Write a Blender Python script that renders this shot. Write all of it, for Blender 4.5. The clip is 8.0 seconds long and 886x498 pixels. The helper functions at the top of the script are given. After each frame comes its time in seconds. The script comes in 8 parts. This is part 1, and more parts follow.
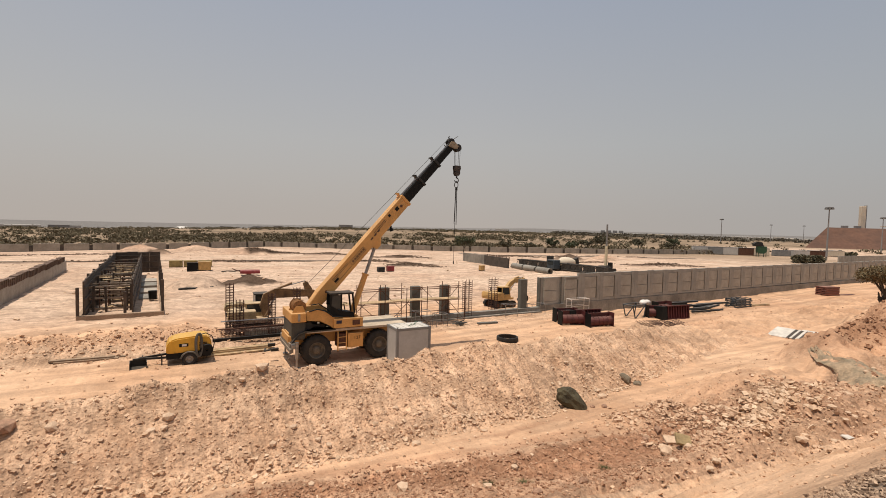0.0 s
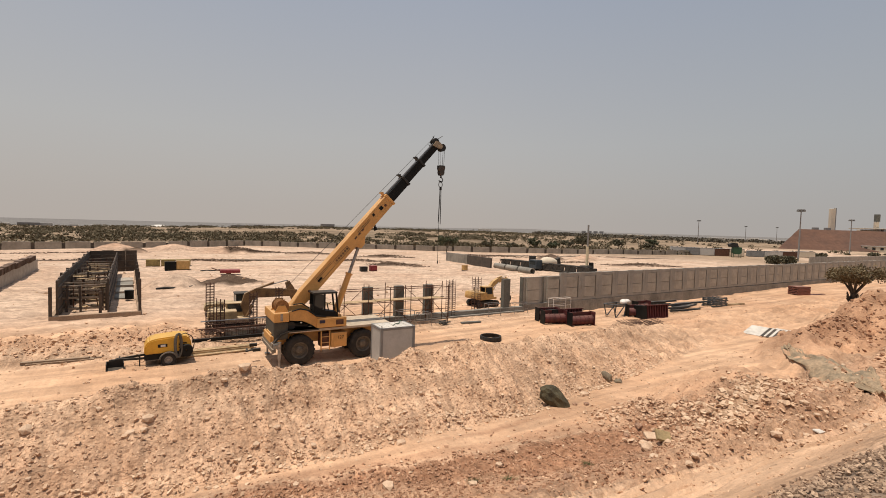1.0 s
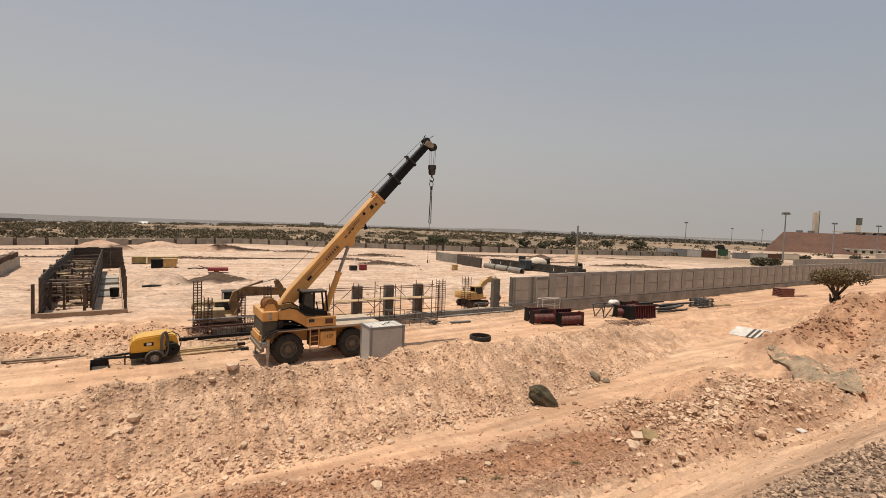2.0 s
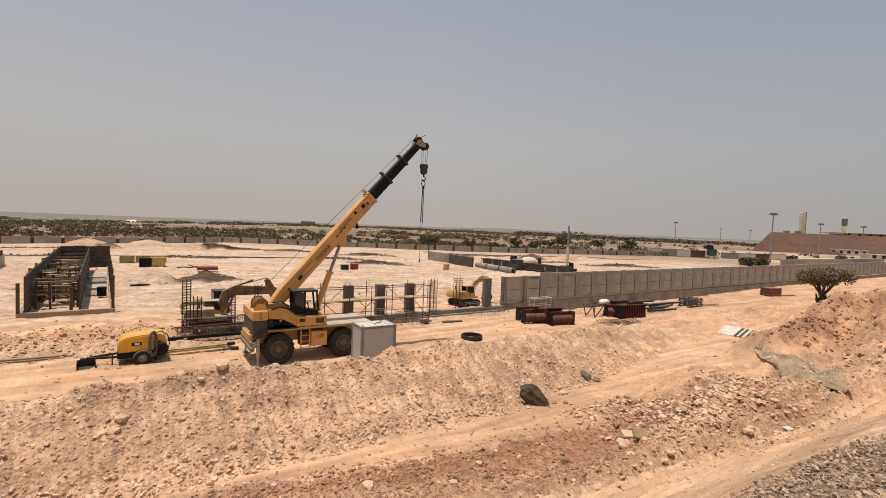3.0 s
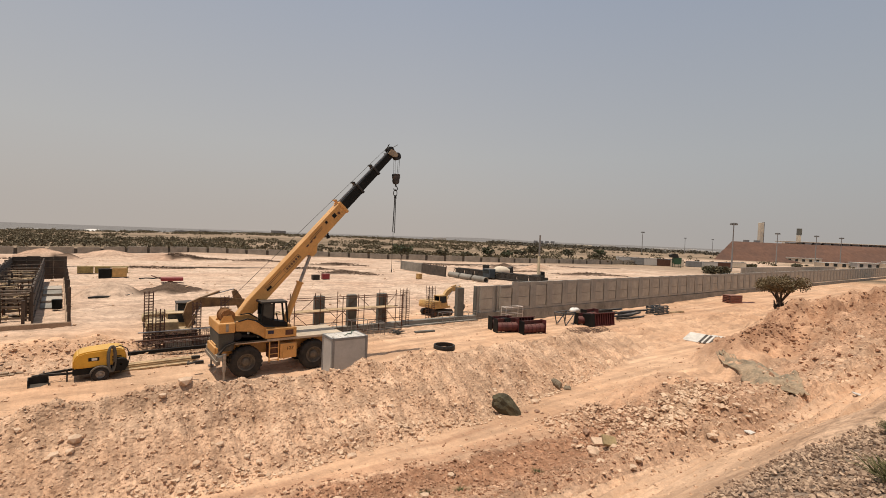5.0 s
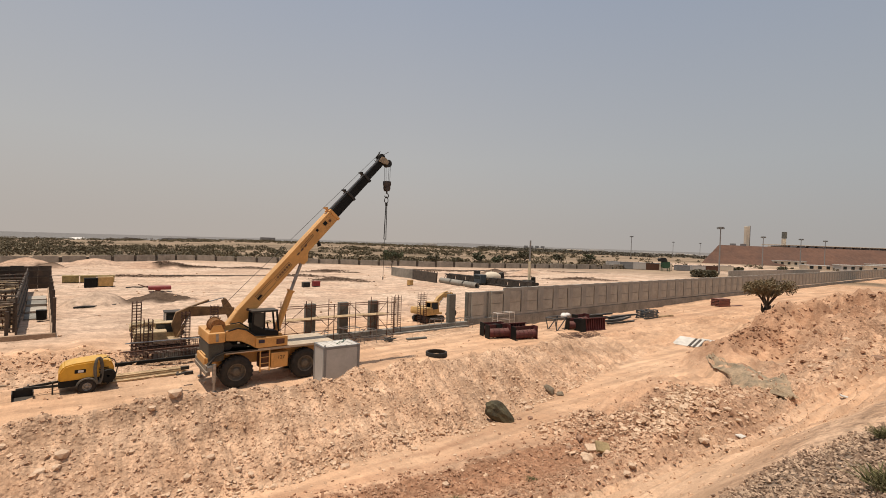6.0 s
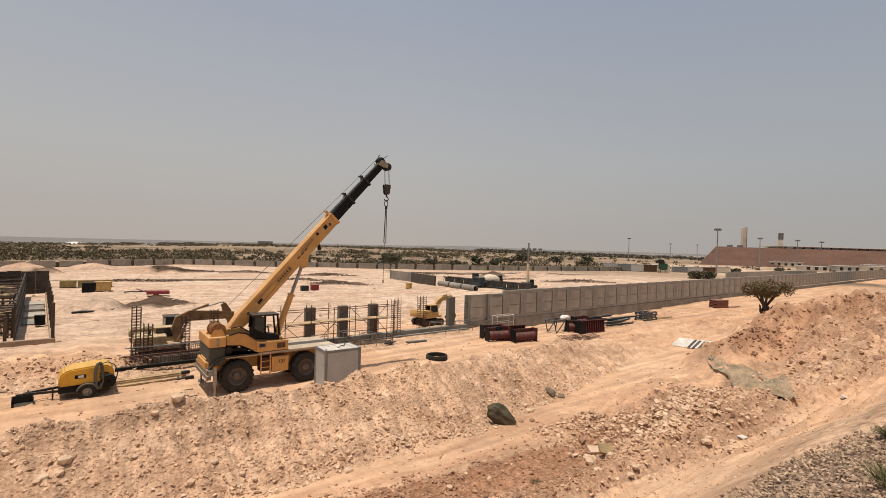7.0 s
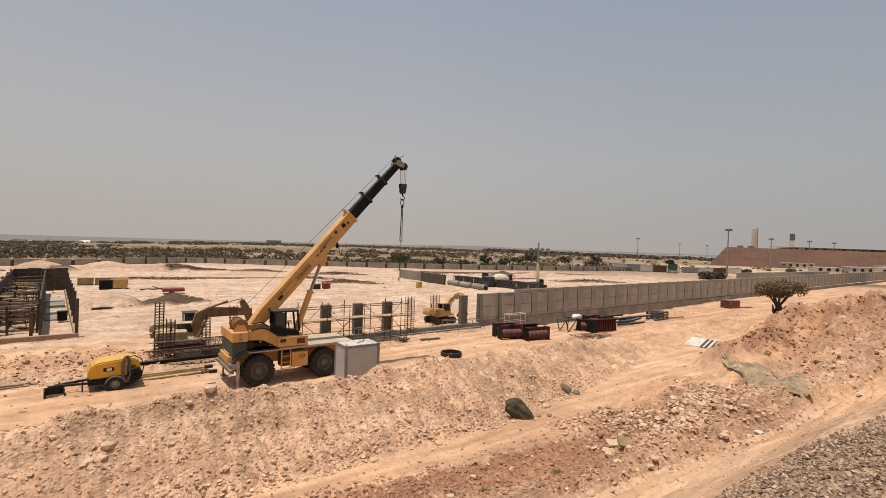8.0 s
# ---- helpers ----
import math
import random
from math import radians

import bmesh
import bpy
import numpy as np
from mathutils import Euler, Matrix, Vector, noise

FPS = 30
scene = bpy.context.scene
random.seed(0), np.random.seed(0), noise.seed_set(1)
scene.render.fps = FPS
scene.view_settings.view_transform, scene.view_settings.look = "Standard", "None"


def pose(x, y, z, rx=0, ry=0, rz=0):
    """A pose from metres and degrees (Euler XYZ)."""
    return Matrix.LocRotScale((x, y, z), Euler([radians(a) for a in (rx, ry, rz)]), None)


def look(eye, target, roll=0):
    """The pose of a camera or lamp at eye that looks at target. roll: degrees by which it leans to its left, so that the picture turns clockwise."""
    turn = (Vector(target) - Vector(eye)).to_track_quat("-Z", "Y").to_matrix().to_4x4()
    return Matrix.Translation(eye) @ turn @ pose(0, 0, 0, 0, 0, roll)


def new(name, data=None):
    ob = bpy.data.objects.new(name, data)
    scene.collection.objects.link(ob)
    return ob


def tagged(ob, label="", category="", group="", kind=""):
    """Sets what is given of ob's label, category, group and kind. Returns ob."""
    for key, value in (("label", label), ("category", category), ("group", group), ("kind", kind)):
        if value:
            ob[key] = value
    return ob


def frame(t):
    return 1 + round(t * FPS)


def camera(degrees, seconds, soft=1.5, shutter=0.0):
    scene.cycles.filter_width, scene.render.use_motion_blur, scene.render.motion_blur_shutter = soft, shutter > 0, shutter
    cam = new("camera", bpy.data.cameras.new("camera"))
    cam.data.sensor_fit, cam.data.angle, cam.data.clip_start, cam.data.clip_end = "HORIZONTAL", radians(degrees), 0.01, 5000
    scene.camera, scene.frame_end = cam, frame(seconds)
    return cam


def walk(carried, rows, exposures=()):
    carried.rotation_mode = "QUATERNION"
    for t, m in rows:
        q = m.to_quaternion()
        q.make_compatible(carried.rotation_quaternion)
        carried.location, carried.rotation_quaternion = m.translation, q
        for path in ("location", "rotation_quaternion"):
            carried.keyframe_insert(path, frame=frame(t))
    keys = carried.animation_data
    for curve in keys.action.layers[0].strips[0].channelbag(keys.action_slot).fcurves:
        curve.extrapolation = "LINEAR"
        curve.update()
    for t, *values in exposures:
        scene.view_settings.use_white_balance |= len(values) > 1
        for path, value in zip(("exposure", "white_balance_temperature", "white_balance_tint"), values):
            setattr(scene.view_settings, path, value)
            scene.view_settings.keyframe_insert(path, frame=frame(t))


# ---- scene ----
cam = camera(87.1, 8.0, soft=0.9)
PATH = [
    (0, (0.753, 0.581, 7.077), (0.434, 2.553, 6.98), 1.4),
    (0.5, (0.71, 0.544, 7.072), (0.436, 2.523, 6.977), 1.6),
    (1, (0.672, 0.521, 7.065), (0.427, 2.504, 6.969), 1.7),
    (1.5, (0.657, 0.515, 7.071), (0.436, 2.5, 6.975), 2.0),
    (3, (0.653, 0.523, 7.073), (0.486, 2.514, 6.975), 2.4),
    (3.5, (0.667, 0.533, 7.076), (0.525, 2.525, 6.979), 2.5),
    (4, (0.678, 0.535, 7.08), (0.564, 2.53, 6.985), 2.6),
    (4.5, (0.696, 0.539, 7.081), (0.616, 2.536, 7.005), 2.5),
    (5, (0.694, 0.541, 7.096), (0.641, 2.539, 7.043), 2.4),
    (6.5, (0.586, 0.506, 7.183), (0.582, 2.506, 7.163), 1.8),
    (7, (0.503, 0.475, 7.173), (0.499, 2.475, 7.158), 1.7),
    (7.5, (0.291, 0.361, 7.162), (0.278, 2.361, 7.144), 1.7),
    (8, (0.03, 0.072, 7.082), (-0.005, 2.072, 7.065), 1.9),
]
walk(cam, [(t, look(eye, target, roll)) for t, eye, target, roll in PATH])

# ---- world, sun, exposure ----
SUN_DIR = Vector((-0.16, -0.10, 1.0)).normalized()      # towards the sun: high, behind and to the left
world = bpy.data.worlds.new("world")
scene.world = world
world.use_nodes = True
wt = world.node_tree
wt.nodes.clear()
w_out = wt.nodes.new("ShaderNodeOutputWorld")
w_bg = wt.nodes.new("ShaderNodeBackground")
w_sky = wt.nodes.new("ShaderNodeTexSky")
w_sky.sky_type = "NISHITA"
w_sky.sun_disc = False
w_sky.sun_elevation = math.asin(SUN_DIR.z)
w_sky.sun_rotation = math.atan2(SUN_DIR.x, SUN_DIR.y)
w_sky.air_density = 1.0
w_sky.dust_density = 7.0
w_sky.ozone_density = 1.0
# dusty haze: the sky's own colour gives way to a warm grey veil low down
w_co = wt.nodes.new("ShaderNodeTexCoord")
w_sep = wt.nodes.new("ShaderNodeSeparateXYZ")
w_ramp = wt.nodes.new("ShaderNodeValToRGB")
w_ramp.color_ramp.elements[0].position = 0.0
w_ramp.color_ramp.elements[0].color = (5.3, 4.75, 4.3, 1)
w_ramp.color_ramp.elements[1].position = 0.46
w_ramp.color_ramp.elements[1].color = (3.7, 4.05, 4.75, 1)
e = w_ramp.color_ramp.elements.new(0.17)
e.color = (4.97, 4.86, 4.72, 1)
w_mix = wt.nodes.new("ShaderNodeMixRGB")
w_mix.inputs[0].default_value = 0.85
w_bg.inputs[1].default_value = 0.1
wt.links.new(w_co.outputs["Generated"], w_sep.inputs[0])
wt.links.new(w_sep.outputs["Z"], w_ramp.inputs[0])
wt.links.new(w_sky.outputs[0], w_mix.inputs[1])
wt.links.new(w_ramp.outputs[0], w_mix.inputs[2])
w_side = wt.nodes.new("ShaderNodeMapRange")
w_side.inputs["From Min"].default_value, w_side.inputs["From Max"].default_value = -0.1, 0.75
w_fade = wt.nodes.new("ShaderNodeMixRGB")
w_fade.blend_type = "MULTIPLY"
w_fade.inputs[2].default_value = (0.84, 0.885, 0.93, 1)
wt.links.new(w_sep.outputs["X"], w_side.inputs["Value"])
wt.links.new(w_side.outputs[0], w_fade.inputs[0])
wt.links.new(w_mix.outputs[0], w_fade.inputs[1])
wt.links.new(w_fade.outputs[0], w_bg.inputs[0])
wt.links.new(w_bg.outputs[0], w_out.inputs[0])

sun_data = bpy.data.lights.new("sun", "SUN")
sun_data.energy = 4.3
sun_data.angle = radians(0.6)
sun_data.color = (1.0, 0.90, 0.775)
sun = new("sun", sun_data)
sun.matrix_world = look(SUN_DIR * 60, (0, 0, 0))

# ---- the plan: s runs along the railway and the wall, n away from the railway ----
ANG = 38.0
CU, SU = math.cos(radians(ANG)), math.sin(radians(ANG))


def P(s, n, z=0.0):
    return Vector((s * CU - n * SU, s * SU + n * CU, z))


def at(s, n, z=0.0, turn=0.0, scale=1.0):
    p = P(s, n, z)
    return pose(p.x, p.y, p.z, 0, 0, ANG + turn) @ Matrix.Scale(scale, 4)


# ---- materials ----
def material(name, colour, rough=0.8, metal=0.0, vary=0.25, scale=3.0, fine=40.0, bump=0.3, dist=0.01, second=None, dust=0.0, coord="Object"):
    """Base colour with stains at two scales, fine relief and, if wished, pale dust on what faces up."""
    m = bpy.data.materials.new(name)
    m.use_nodes = True
    t = m.node_tree
    b = t.nodes["Principled BSDF"]
    b.inputs["Metallic"].default_value = metal
    co = t.nodes.new("ShaderNodeTexCoord")
    n1 = t.nodes.new("ShaderNodeTexNoise")
    n1.inputs["Scale"].default_value = scale
    n1.inputs["Detail"].default_value = 6
    n1.inputs["Roughness"].default_value = 0.65
    n2 = t.nodes.new("ShaderNodeTexNoise")
    n2.inputs["Scale"].default_value = fine
    n2.inputs["Detail"].default_value = 3
    oi = t.nodes.new("ShaderNodeObjectInfo")
    add = t.nodes.new("ShaderNodeVectorMath")
    add.operation = "MULTIPLY_ADD"
    comb = t.nodes.new("ShaderNodeCombineXYZ")
    t.links.new(oi.outputs["Random"], comb.inputs[0])
    t.links.new(oi.outputs["Random"], comb.inputs[1])
    t.links.new(comb.outputs[0], add.inputs[0])
    add.inputs[1].default_value = (37, 91, 0)
    t.links.new(co.outputs[coord], add.inputs[2])
    for n in (n1, n2):
        t.links.new(add.outputs[0], n.inputs["Vector"])
    ramp = t.nodes.new("ShaderNodeValToRGB")
    c2 = second or tuple(c * (1 - vary * 1.6) for c in colour)
    ramp.color_ramp.elements[0].position, ramp.color_ramp.elements[1].position = 0.32, 0.62
    ramp.color_ramp.elements[0].color = (*c2, 1)
    ramp.color_ramp.elements[1].color = (*colour, 1)
    t.links.new(n1.outputs["Fac"], ramp.inputs[0])
    mul = t.nodes.new("ShaderNodeMixRGB")
    mul.blend_type = "MULTIPLY"
    mul.inputs[0].default_value = 1.0
    r2 = t.nodes.new("ShaderNodeMapRange")
    r2.inputs["From Min"].default_value, r2.inputs["From Max"].default_value = 0.3, 0.7
    r2.inputs["To Min"].default_value, r2.inputs["To Max"].default_value = 1 - vary * 0.6, 1 + vary * 0.3
    t.links.new(n2.outputs["Fac"], r2.inputs["Value"])
    t.links.new(ramp.outputs[0], mul.inputs[1])
    t.links.new(r2.outputs[0], mul.inputs[2])
    col = mul.outputs[0]
    if dust:
        geo = t.nodes.new("ShaderNodeNewGeometry")
        sep = t.nodes.new("ShaderNodeSeparateXYZ")
        t.links.new(geo.outputs["Normal"], sep.inputs[0])
        mr = t.nodes.new("ShaderNodeMapRange")
        mr.inputs["From Min"].default_value, mr.inputs["From Max"].default_value = 0.2, 1.0
        mr.inputs["To Max"].default_value = dust
        t.links.new(sep.outputs["Z"], mr.inputs["Value"])
        mm = t.nodes.new("ShaderNodeMath")
        mm.operation = "MULTIPLY"
        t.links.new(mr.outputs[0], mm.inputs[0])
        t.links.new(n1.outputs["Fac"], mm.inputs[1])
        mx = t.nodes.new("ShaderNodeMixRGB")
        mx.inputs[2].default_value = (0.5, 0.37, 0.26, 1)
        t.links.new(mm.outputs[0], mx.inputs[0])
        t.links.new(col, mx.inputs[1])
        col = mx.outputs[0]
    t.links.new(col, b.inputs["Base Color"])
    rr = t.nodes.new("ShaderNodeMapRange")
    rr.inputs["To Min"].default_value, rr.inputs["To Max"].default_value = max(0.05, rough - 0.12), min(1, rough + 0.12)
    t.links.new(n1.outputs["Fac"], rr.inputs["Value"])
    t.links.new(rr.outputs[0], b.inputs["Roughness"])
    if bump:
        bp = t.nodes.new("ShaderNodeBump")
        bp.inputs["Strength"].default_value = bump
        bp.inputs["Distance"].default_value = dist
        t.links.new(n2.outputs["Fac"], bp.inputs["Height"])
        t.links.new(bp.outputs[0], b.inputs["Normal"])
    return m


YELLOW = material("machine yellow", (0.60, 0.37, 0.13), 0.5, 0, 0.25, 1.3, 30, 0.1, 0.003, dust=0.5)
AMBER = material("crane amber", (0.64, 0.335, 0.10), 0.5, 0, 0.2, 0.9, 25, 0.1, 0.003, dust=0.45)
COMPY = material("canopy yellow", (0.66, 0.36, 0.03), 0.4, 0, 0.15, 2, 30, 0.05, 0.002, dust=0.3)
BLACK = material("black paint", (0.014, 0.014, 0.013), 0.6, 0, 0.3, 2, 30, 0.1, 0.003, dust=0.03)
DARK = material("dark greasy steel", (0.026, 0.024, 0.021), 0.6, 0.2, 0.4, 3, 40, 0.3, 0.005, dust=0.2)
RUBBER = material("dusty rubber", (0.015, 0.0138, 0.0125), 0.9, 0, 0.4, 5, 60, 0.4, 0.006, second=(0.034, 0.028, 0.022))
STEEL = material("worn steel", (0.35, 0.34, 0.33), 0.4, 0.8, 0.3, 5, 50, 0.2, 0.002)
RUST = material("rusty steel", (0.16, 0.075, 0.045), 0.85, 0.2, 0.4, 4, 50, 0.5, 0.004)
REBAR = material("rebar", (0.13, 0.07, 0.05), 0.8, 0.4, 0.4, 4, 50, 0.4, 0.003)
OXIDE = material("oxide red formwork", (0.11, 0.021, 0.02), 0.65, 0.1, 0.4, 2, 30, 0.3, 0.004, dust=0.22)
ROPE = material("greased rope", (0.03, 0.028, 0.026), 0.6, 0.4, 0.3, 20, 120, 0.3, 0.003)
RUSTROPE = material("rusty hoist rope", (0.36, 0.17, 0.06), 0.8, 0.2, 0.4, 8, 60, 0.6, 0.01)
CONCRETE = material("precast concrete", (0.335, 0.315, 0.275), 0.9, 0, 0.15, 0.7, 14, 0.3, 0.006, coord="Object")
INSET = material("inset concrete face", (0.40, 0.365, 0.305), 0.9, 0, 0.18, 1.1, 16, 0.3, 0.006)
CONCPALE = material("pale concrete face", (0.43, 0.375, 0.31), 0.9, 0, 0.2, 1.1, 16, 0.3, 0.006)
CONCOLD = material("old concrete", (0.29, 0.265, 0.225), 0.95, 0, 0.3, 0.6, 9, 0.5, 0.012)
CONCDARK = material("fresh dark concrete", (0.145, 0.14, 0.118), 0.85, 0, 0.25, 1.6, 20, 0.3, 0.006)
PLY_AND_SHADE = material("tarred formwork board", (0.05, 0.042, 0.035), 0.8, 0, 0.5, 1.5, 18, 0.3, 0.006, second=(0.10, 0.075, 0.055))
TIMBER = material("weathered timber", (0.52, 0.36, 0.20), 0.85, 0, 0.35, 3, 30, 0.4, 0.004)
CABIN = material("cabin sheet", (0.46, 0.455, 0.43), 0.5, 0.1, 0.12, 1.4, 20, 0.1, 0.002)
CABINTRIM = material("cabin grey trim", (0.24, 0.24, 0.235), 0.5, 0.1, 0.2, 2, 20, 0.1, 0.002)
CABINROOF = material("cabin roof", (0.62, 0.57, 0.5), 0.6, 0, 0.2, 2, 20, 0.1, 0.002)
WHITE = material("white paint", (0.72, 0.69, 0.64), 0.5, 0, 0.12, 2, 30, 0.1, 0.002, dust=0.3)
CREAM = material("cream render", (0.66, 0.56, 0.43), 0.9, 0, 0.12, 0.3, 6, 0.2, 0.01)
BLACK.node_tree.nodes["Principled BSDF"].inputs["Specular IOR Level"].default_value = 0.15
OUTRIGGER = material("dusty outrigger paint", (0.25, 0.205, 0.155), 0.7, 0.1, 0.3, 3, 30, 0.2, 0.003, dust=0.4)
RIM = material("dusty grey rim", (0.14, 0.118, 0.09), 0.7, 0.1, 0.35, 5, 40, 0.2, 0.003)
GLASS = bpy.data.materials.new("tinted glass")
GLASS.use_nodes = True
GLASS.node_tree.nodes["Principled BSDF"].inputs["Base Color"].default_value = (0.03, 0.035, 0.035, 1)
GLASS.node_tree.nodes["Principled BSDF"].inputs["Roughness"].default_value = 0.06
PANE = bpy.data.materials.new("clear glass")
PANE.use_nodes = True
PANE.node_tree.nodes["Principled BSDF"].inputs["Base Color"].default_value = (0.8, 0.85, 0.83, 1)
PANE.node_tree.nodes["Principled BSDF"].inputs["Roughness"].default_value = 0.03
PANE.node_tree.nodes["Principled BSDF"].inputs["Transmission Weight"].default_value = 1.0
LEAF = material("dusty shrub leaves", (0.115, 0.098, 0.055), 0.85, 0, 0.4, 0.35, 4, 0, 0, second=(0.06, 0.055, 0.03))
GREENLEAF = material("green leaves", (0.08, 0.085, 0.04), 0.8, 0, 0.4, 0.8, 6, 0, 0, second=(0.036, 0.044, 0.018))
BARK = material("bark", (0.10, 0.075, 0.055), 0.95, 0, 0.4, 4, 30, 0.6, 0.01)
ROCKM = material("limestone rock", (0.60, 0.435, 0.30), 0.95, 0, 0.3, 2.5, 25, 0.5, 0.015, second=(0.47, 0.32, 0.215))
DARKROCK = material("dark green stone", (0.085, 0.07, 0.036), 0.85, 0, 0.4, 3, 25, 0.6, 0.02)
OLIVEROCK = material("olive grey stone", (0.24, 0.19, 0.13), 0.9, 0, 0.4, 3, 25, 0.6, 0.02, second=(0.13, 0.105, 0.07))
OCHRE = material("ochre slab", (0.38, 0.28, 0.14), 0.9, 0, 0.3, 3, 25, 0.4, 0.01)
REDROCK = material("reddish rubble", (0.40, 0.235, 0.15), 0.95, 0, 0.35, 2.5, 25, 0.6, 0.02)
REDPAINT = material("red paint", (0.28, 0.025, 0.03), 0.5, 0, 0.25, 2, 30, 0.1, 0.002, dust=0.35)
BLUEPAINT = material("blue grey steel", (0.055, 0.075, 0.09), 0.55, 0.2, 0.3, 2, 30, 0.2, 0.003, dust=0.4)
GREENPAINT = material("green paint", (0.03, 0.09, 0.04), 0.5, 0, 0.25, 2, 30, 0.1, 0.002)
MARK = material("dark lettering", (0.05, 0.03, 0.02), 0.6, 0, 0.2, 8, 40, 0, 0)
NAVY = material("navy plate", (0.015, 0.018, 0.05), 0.5, 0, 0.2, 8, 40, 0, 0)
HOSE = material("grey hose", (0.11, 0.105, 0.09), 0.7, 0, 0.3, 6, 50, 0.3, 0.004, dust=0.4)
NET = material("grey tan netting", (0.40, 0.285, 0.18), 0.95, 0, 0.35, 1.5, 10, 1.0, 0.06, second=(0.17, 0.138, 0.09))
STADSLOPE = material("red earth bank", (0.14, 0.069, 0.043), 0.95, 0, 0.3, 0.07, 0.6, 0.5, 0.3, second=(0.095, 0.05, 0.034))
HAZEWHITE = material("far pale building", (0.5, 0.47, 0.43), 0.9, 0, 0.15, 0.05, 0.5, 0, 0)
HAZEGREY = material("far grey building", (0.25, 0.235, 0.225), 0.9, 0, 0.15, 0.05, 0.5, 0, 0)


# ---- mesh helpers ----
def box(bm, lo, hi, bevel=0.0, m=None):
    lo, hi = Vector(lo), Vector(hi)
    mat = Matrix.LocRotScale((lo + hi) / 2, None, hi - lo)
    if m is not None:
        mat = m @ mat
    r = bmesh.ops.create_cube(bm, size=1.0, matrix=mat)
    if bevel:
        es = list({ed for v in r["verts"] for ed in v.link_edges})
        bmesh.ops.bevel(bm, geom=es, offset=bevel, segments=2, affect="EDGES", profile=0.6)


def rod(bm, a, b, r, seg=8, r2=None):
    a, b = Vector(a), Vector(b)
    d = b - a
    q = d.to_track_quat("Z", "Y").to_matrix().to_4x4()
    bmesh.ops.create_cone(bm, cap_ends=True, segments=seg, radius1=r, radius2=r if r2 is None else r2,
                          depth=d.length, matrix=Matrix.Translation((a + b) / 2) @ q)


def chain(bm, pts, r, seg=6):
    for a, b in zip(pts, pts[1:]):
        rod(bm, a, b, r, seg)


def beam(bm, a, b, w, h, up=(0, 1, 0), bevel=0.0):
    """A square bar from a to b: w along up, h across it."""
    a, b = Vector(a), Vector(b)
    d = (b - a).normalized()
    u = Vector(up)
    u = (u - d * u.dot(d)).normalized()
    v = d.cross(u)
    m = Matrix((d, u, v)).transposed().to_4x4()
    m.translation = (a + b) / 2
    L = (b - a).length
    box(bm, (-L / 2, -w / 2, -h / 2), (L / 2, w / 2, h / 2), bevel, m)


def prism(bm, pts, y0, y1, bevel=0.0):
    """A plate: outline in x, z, from y0 to y1."""
    front = [bm.verts.new((x, y0, z)) for x, z in pts]
    back = [bm.verts.new((x, y1, z)) for x, z in pts]
    fs = [bm.faces.new(front), bm.faces.new(back[::-1])]
    k = len(pts)
    for i in range(k):
        fs.append(bm.faces.new((front[i], back[i], back[(i + 1) % k], front[(i + 1) % k])))
    if bevel:
        es = list({ed for f in fs for ed in f.edges})
        bmesh.ops.bevel(bm, geom=es, offset=bevel, segments=2, affect="EDGES")


def lathe(bm, prof, seg=32, m=None):
    """A turned form about y: profile of (radius, y)."""
    rings = []
    for r, y in prof:
        rings.append([bm.verts.new((r * math.cos(2 * math.pi * i / seg), y, r * math.sin(2 * math.pi * i / seg))) for i in range(seg)])
    for a, b in zip(rings, rings[1:]):
        for i in range(seg):
            j = (i + 1) % seg
            bm.faces.new((a[i], a[j], b[j], b[i]))
    if m is not None:
        bmesh.ops.transform(bm, matrix=m, verts=[v for ring in rings for v in ring])


def mesh_of(name, bm, mat, smooth=False):
    bmesh.ops.recalc_face_normals(bm, faces=bm.faces)
    me = bpy.data.meshes.new(name)
    bm.to_mesh(me)
    bm.free()
    me.materials.append(mat)
    if smooth:
        me.shade_smooth()
        me.set_sharp_from_angle(angle=radians(40))
    return me


def part(name, bm, mat, parent=None, label="", smooth=False):
    ob = new(name, mesh_of(name, bm, mat, smooth))
    if parent is not None:
        ob.parent = parent
    if label:
        tagged(ob, label)
    return ob


def again(ob, m, parent=None):
    """Another object on the same mesh."""
    o = new(ob.name.split(".")[0], ob.data)
    o.matrix_basis = m
    o.parent = parent if parent is not None else ob.parent
    return o


def thing(name, m, label, category, group="", kind=""):
    ob = new(name)
    ob.empty_display_size = 0.2
    ob.matrix_world = m
    return tagged(ob, label, category, group, kind)


def BM():
    return bmesh.new()


# ---- ground ----
def vnoise(x, y, seed=0):
    """Smooth value noise in -1..1 on arrays."""
    xi, yi = np.floor(x).astype(np.int64), np.floor(y).astype(np.int64)
    xf, yf = x - xi, y - yi

    def hsh(a, b):
        h = (a * 374761393 + b * 668265263 + seed * 2147483647) & 0xFFFFFFFF
        h = ((h ^ (h >> 13)) * 1274126177) & 0xFFFFFFFF
        h = h ^ (h >> 16)
        return (h & 0xFFFF) / 32767.5 - 1.0
    u, v = xf * xf * (3 - 2 * xf), yf * yf * (3 - 2 * yf)
    return ((hsh(xi, yi) * (1 - u) + hsh(xi + 1, yi) * u) * (1 - v)
            + (hsh(xi, yi + 1) * (1 - u) + hsh(xi + 1, yi + 1) * u) * v)


def fbm(x, y, size, octaves=4, seed=0, gain=0.5):
    out, amp, f = 0.0, 1.0, 1.0 / size
    for o in range(octaves):
        out = out + amp * vnoise(x * f + 17.3 * o, y * f - 9.1 * o, seed + o)
        amp *= gain
        f *= 2.03
    return out


def smooth01(a, b, x):
    t = np.clip((x - a) / (b - a), 0, 1)
    return t * t * (3 - 2 * t)


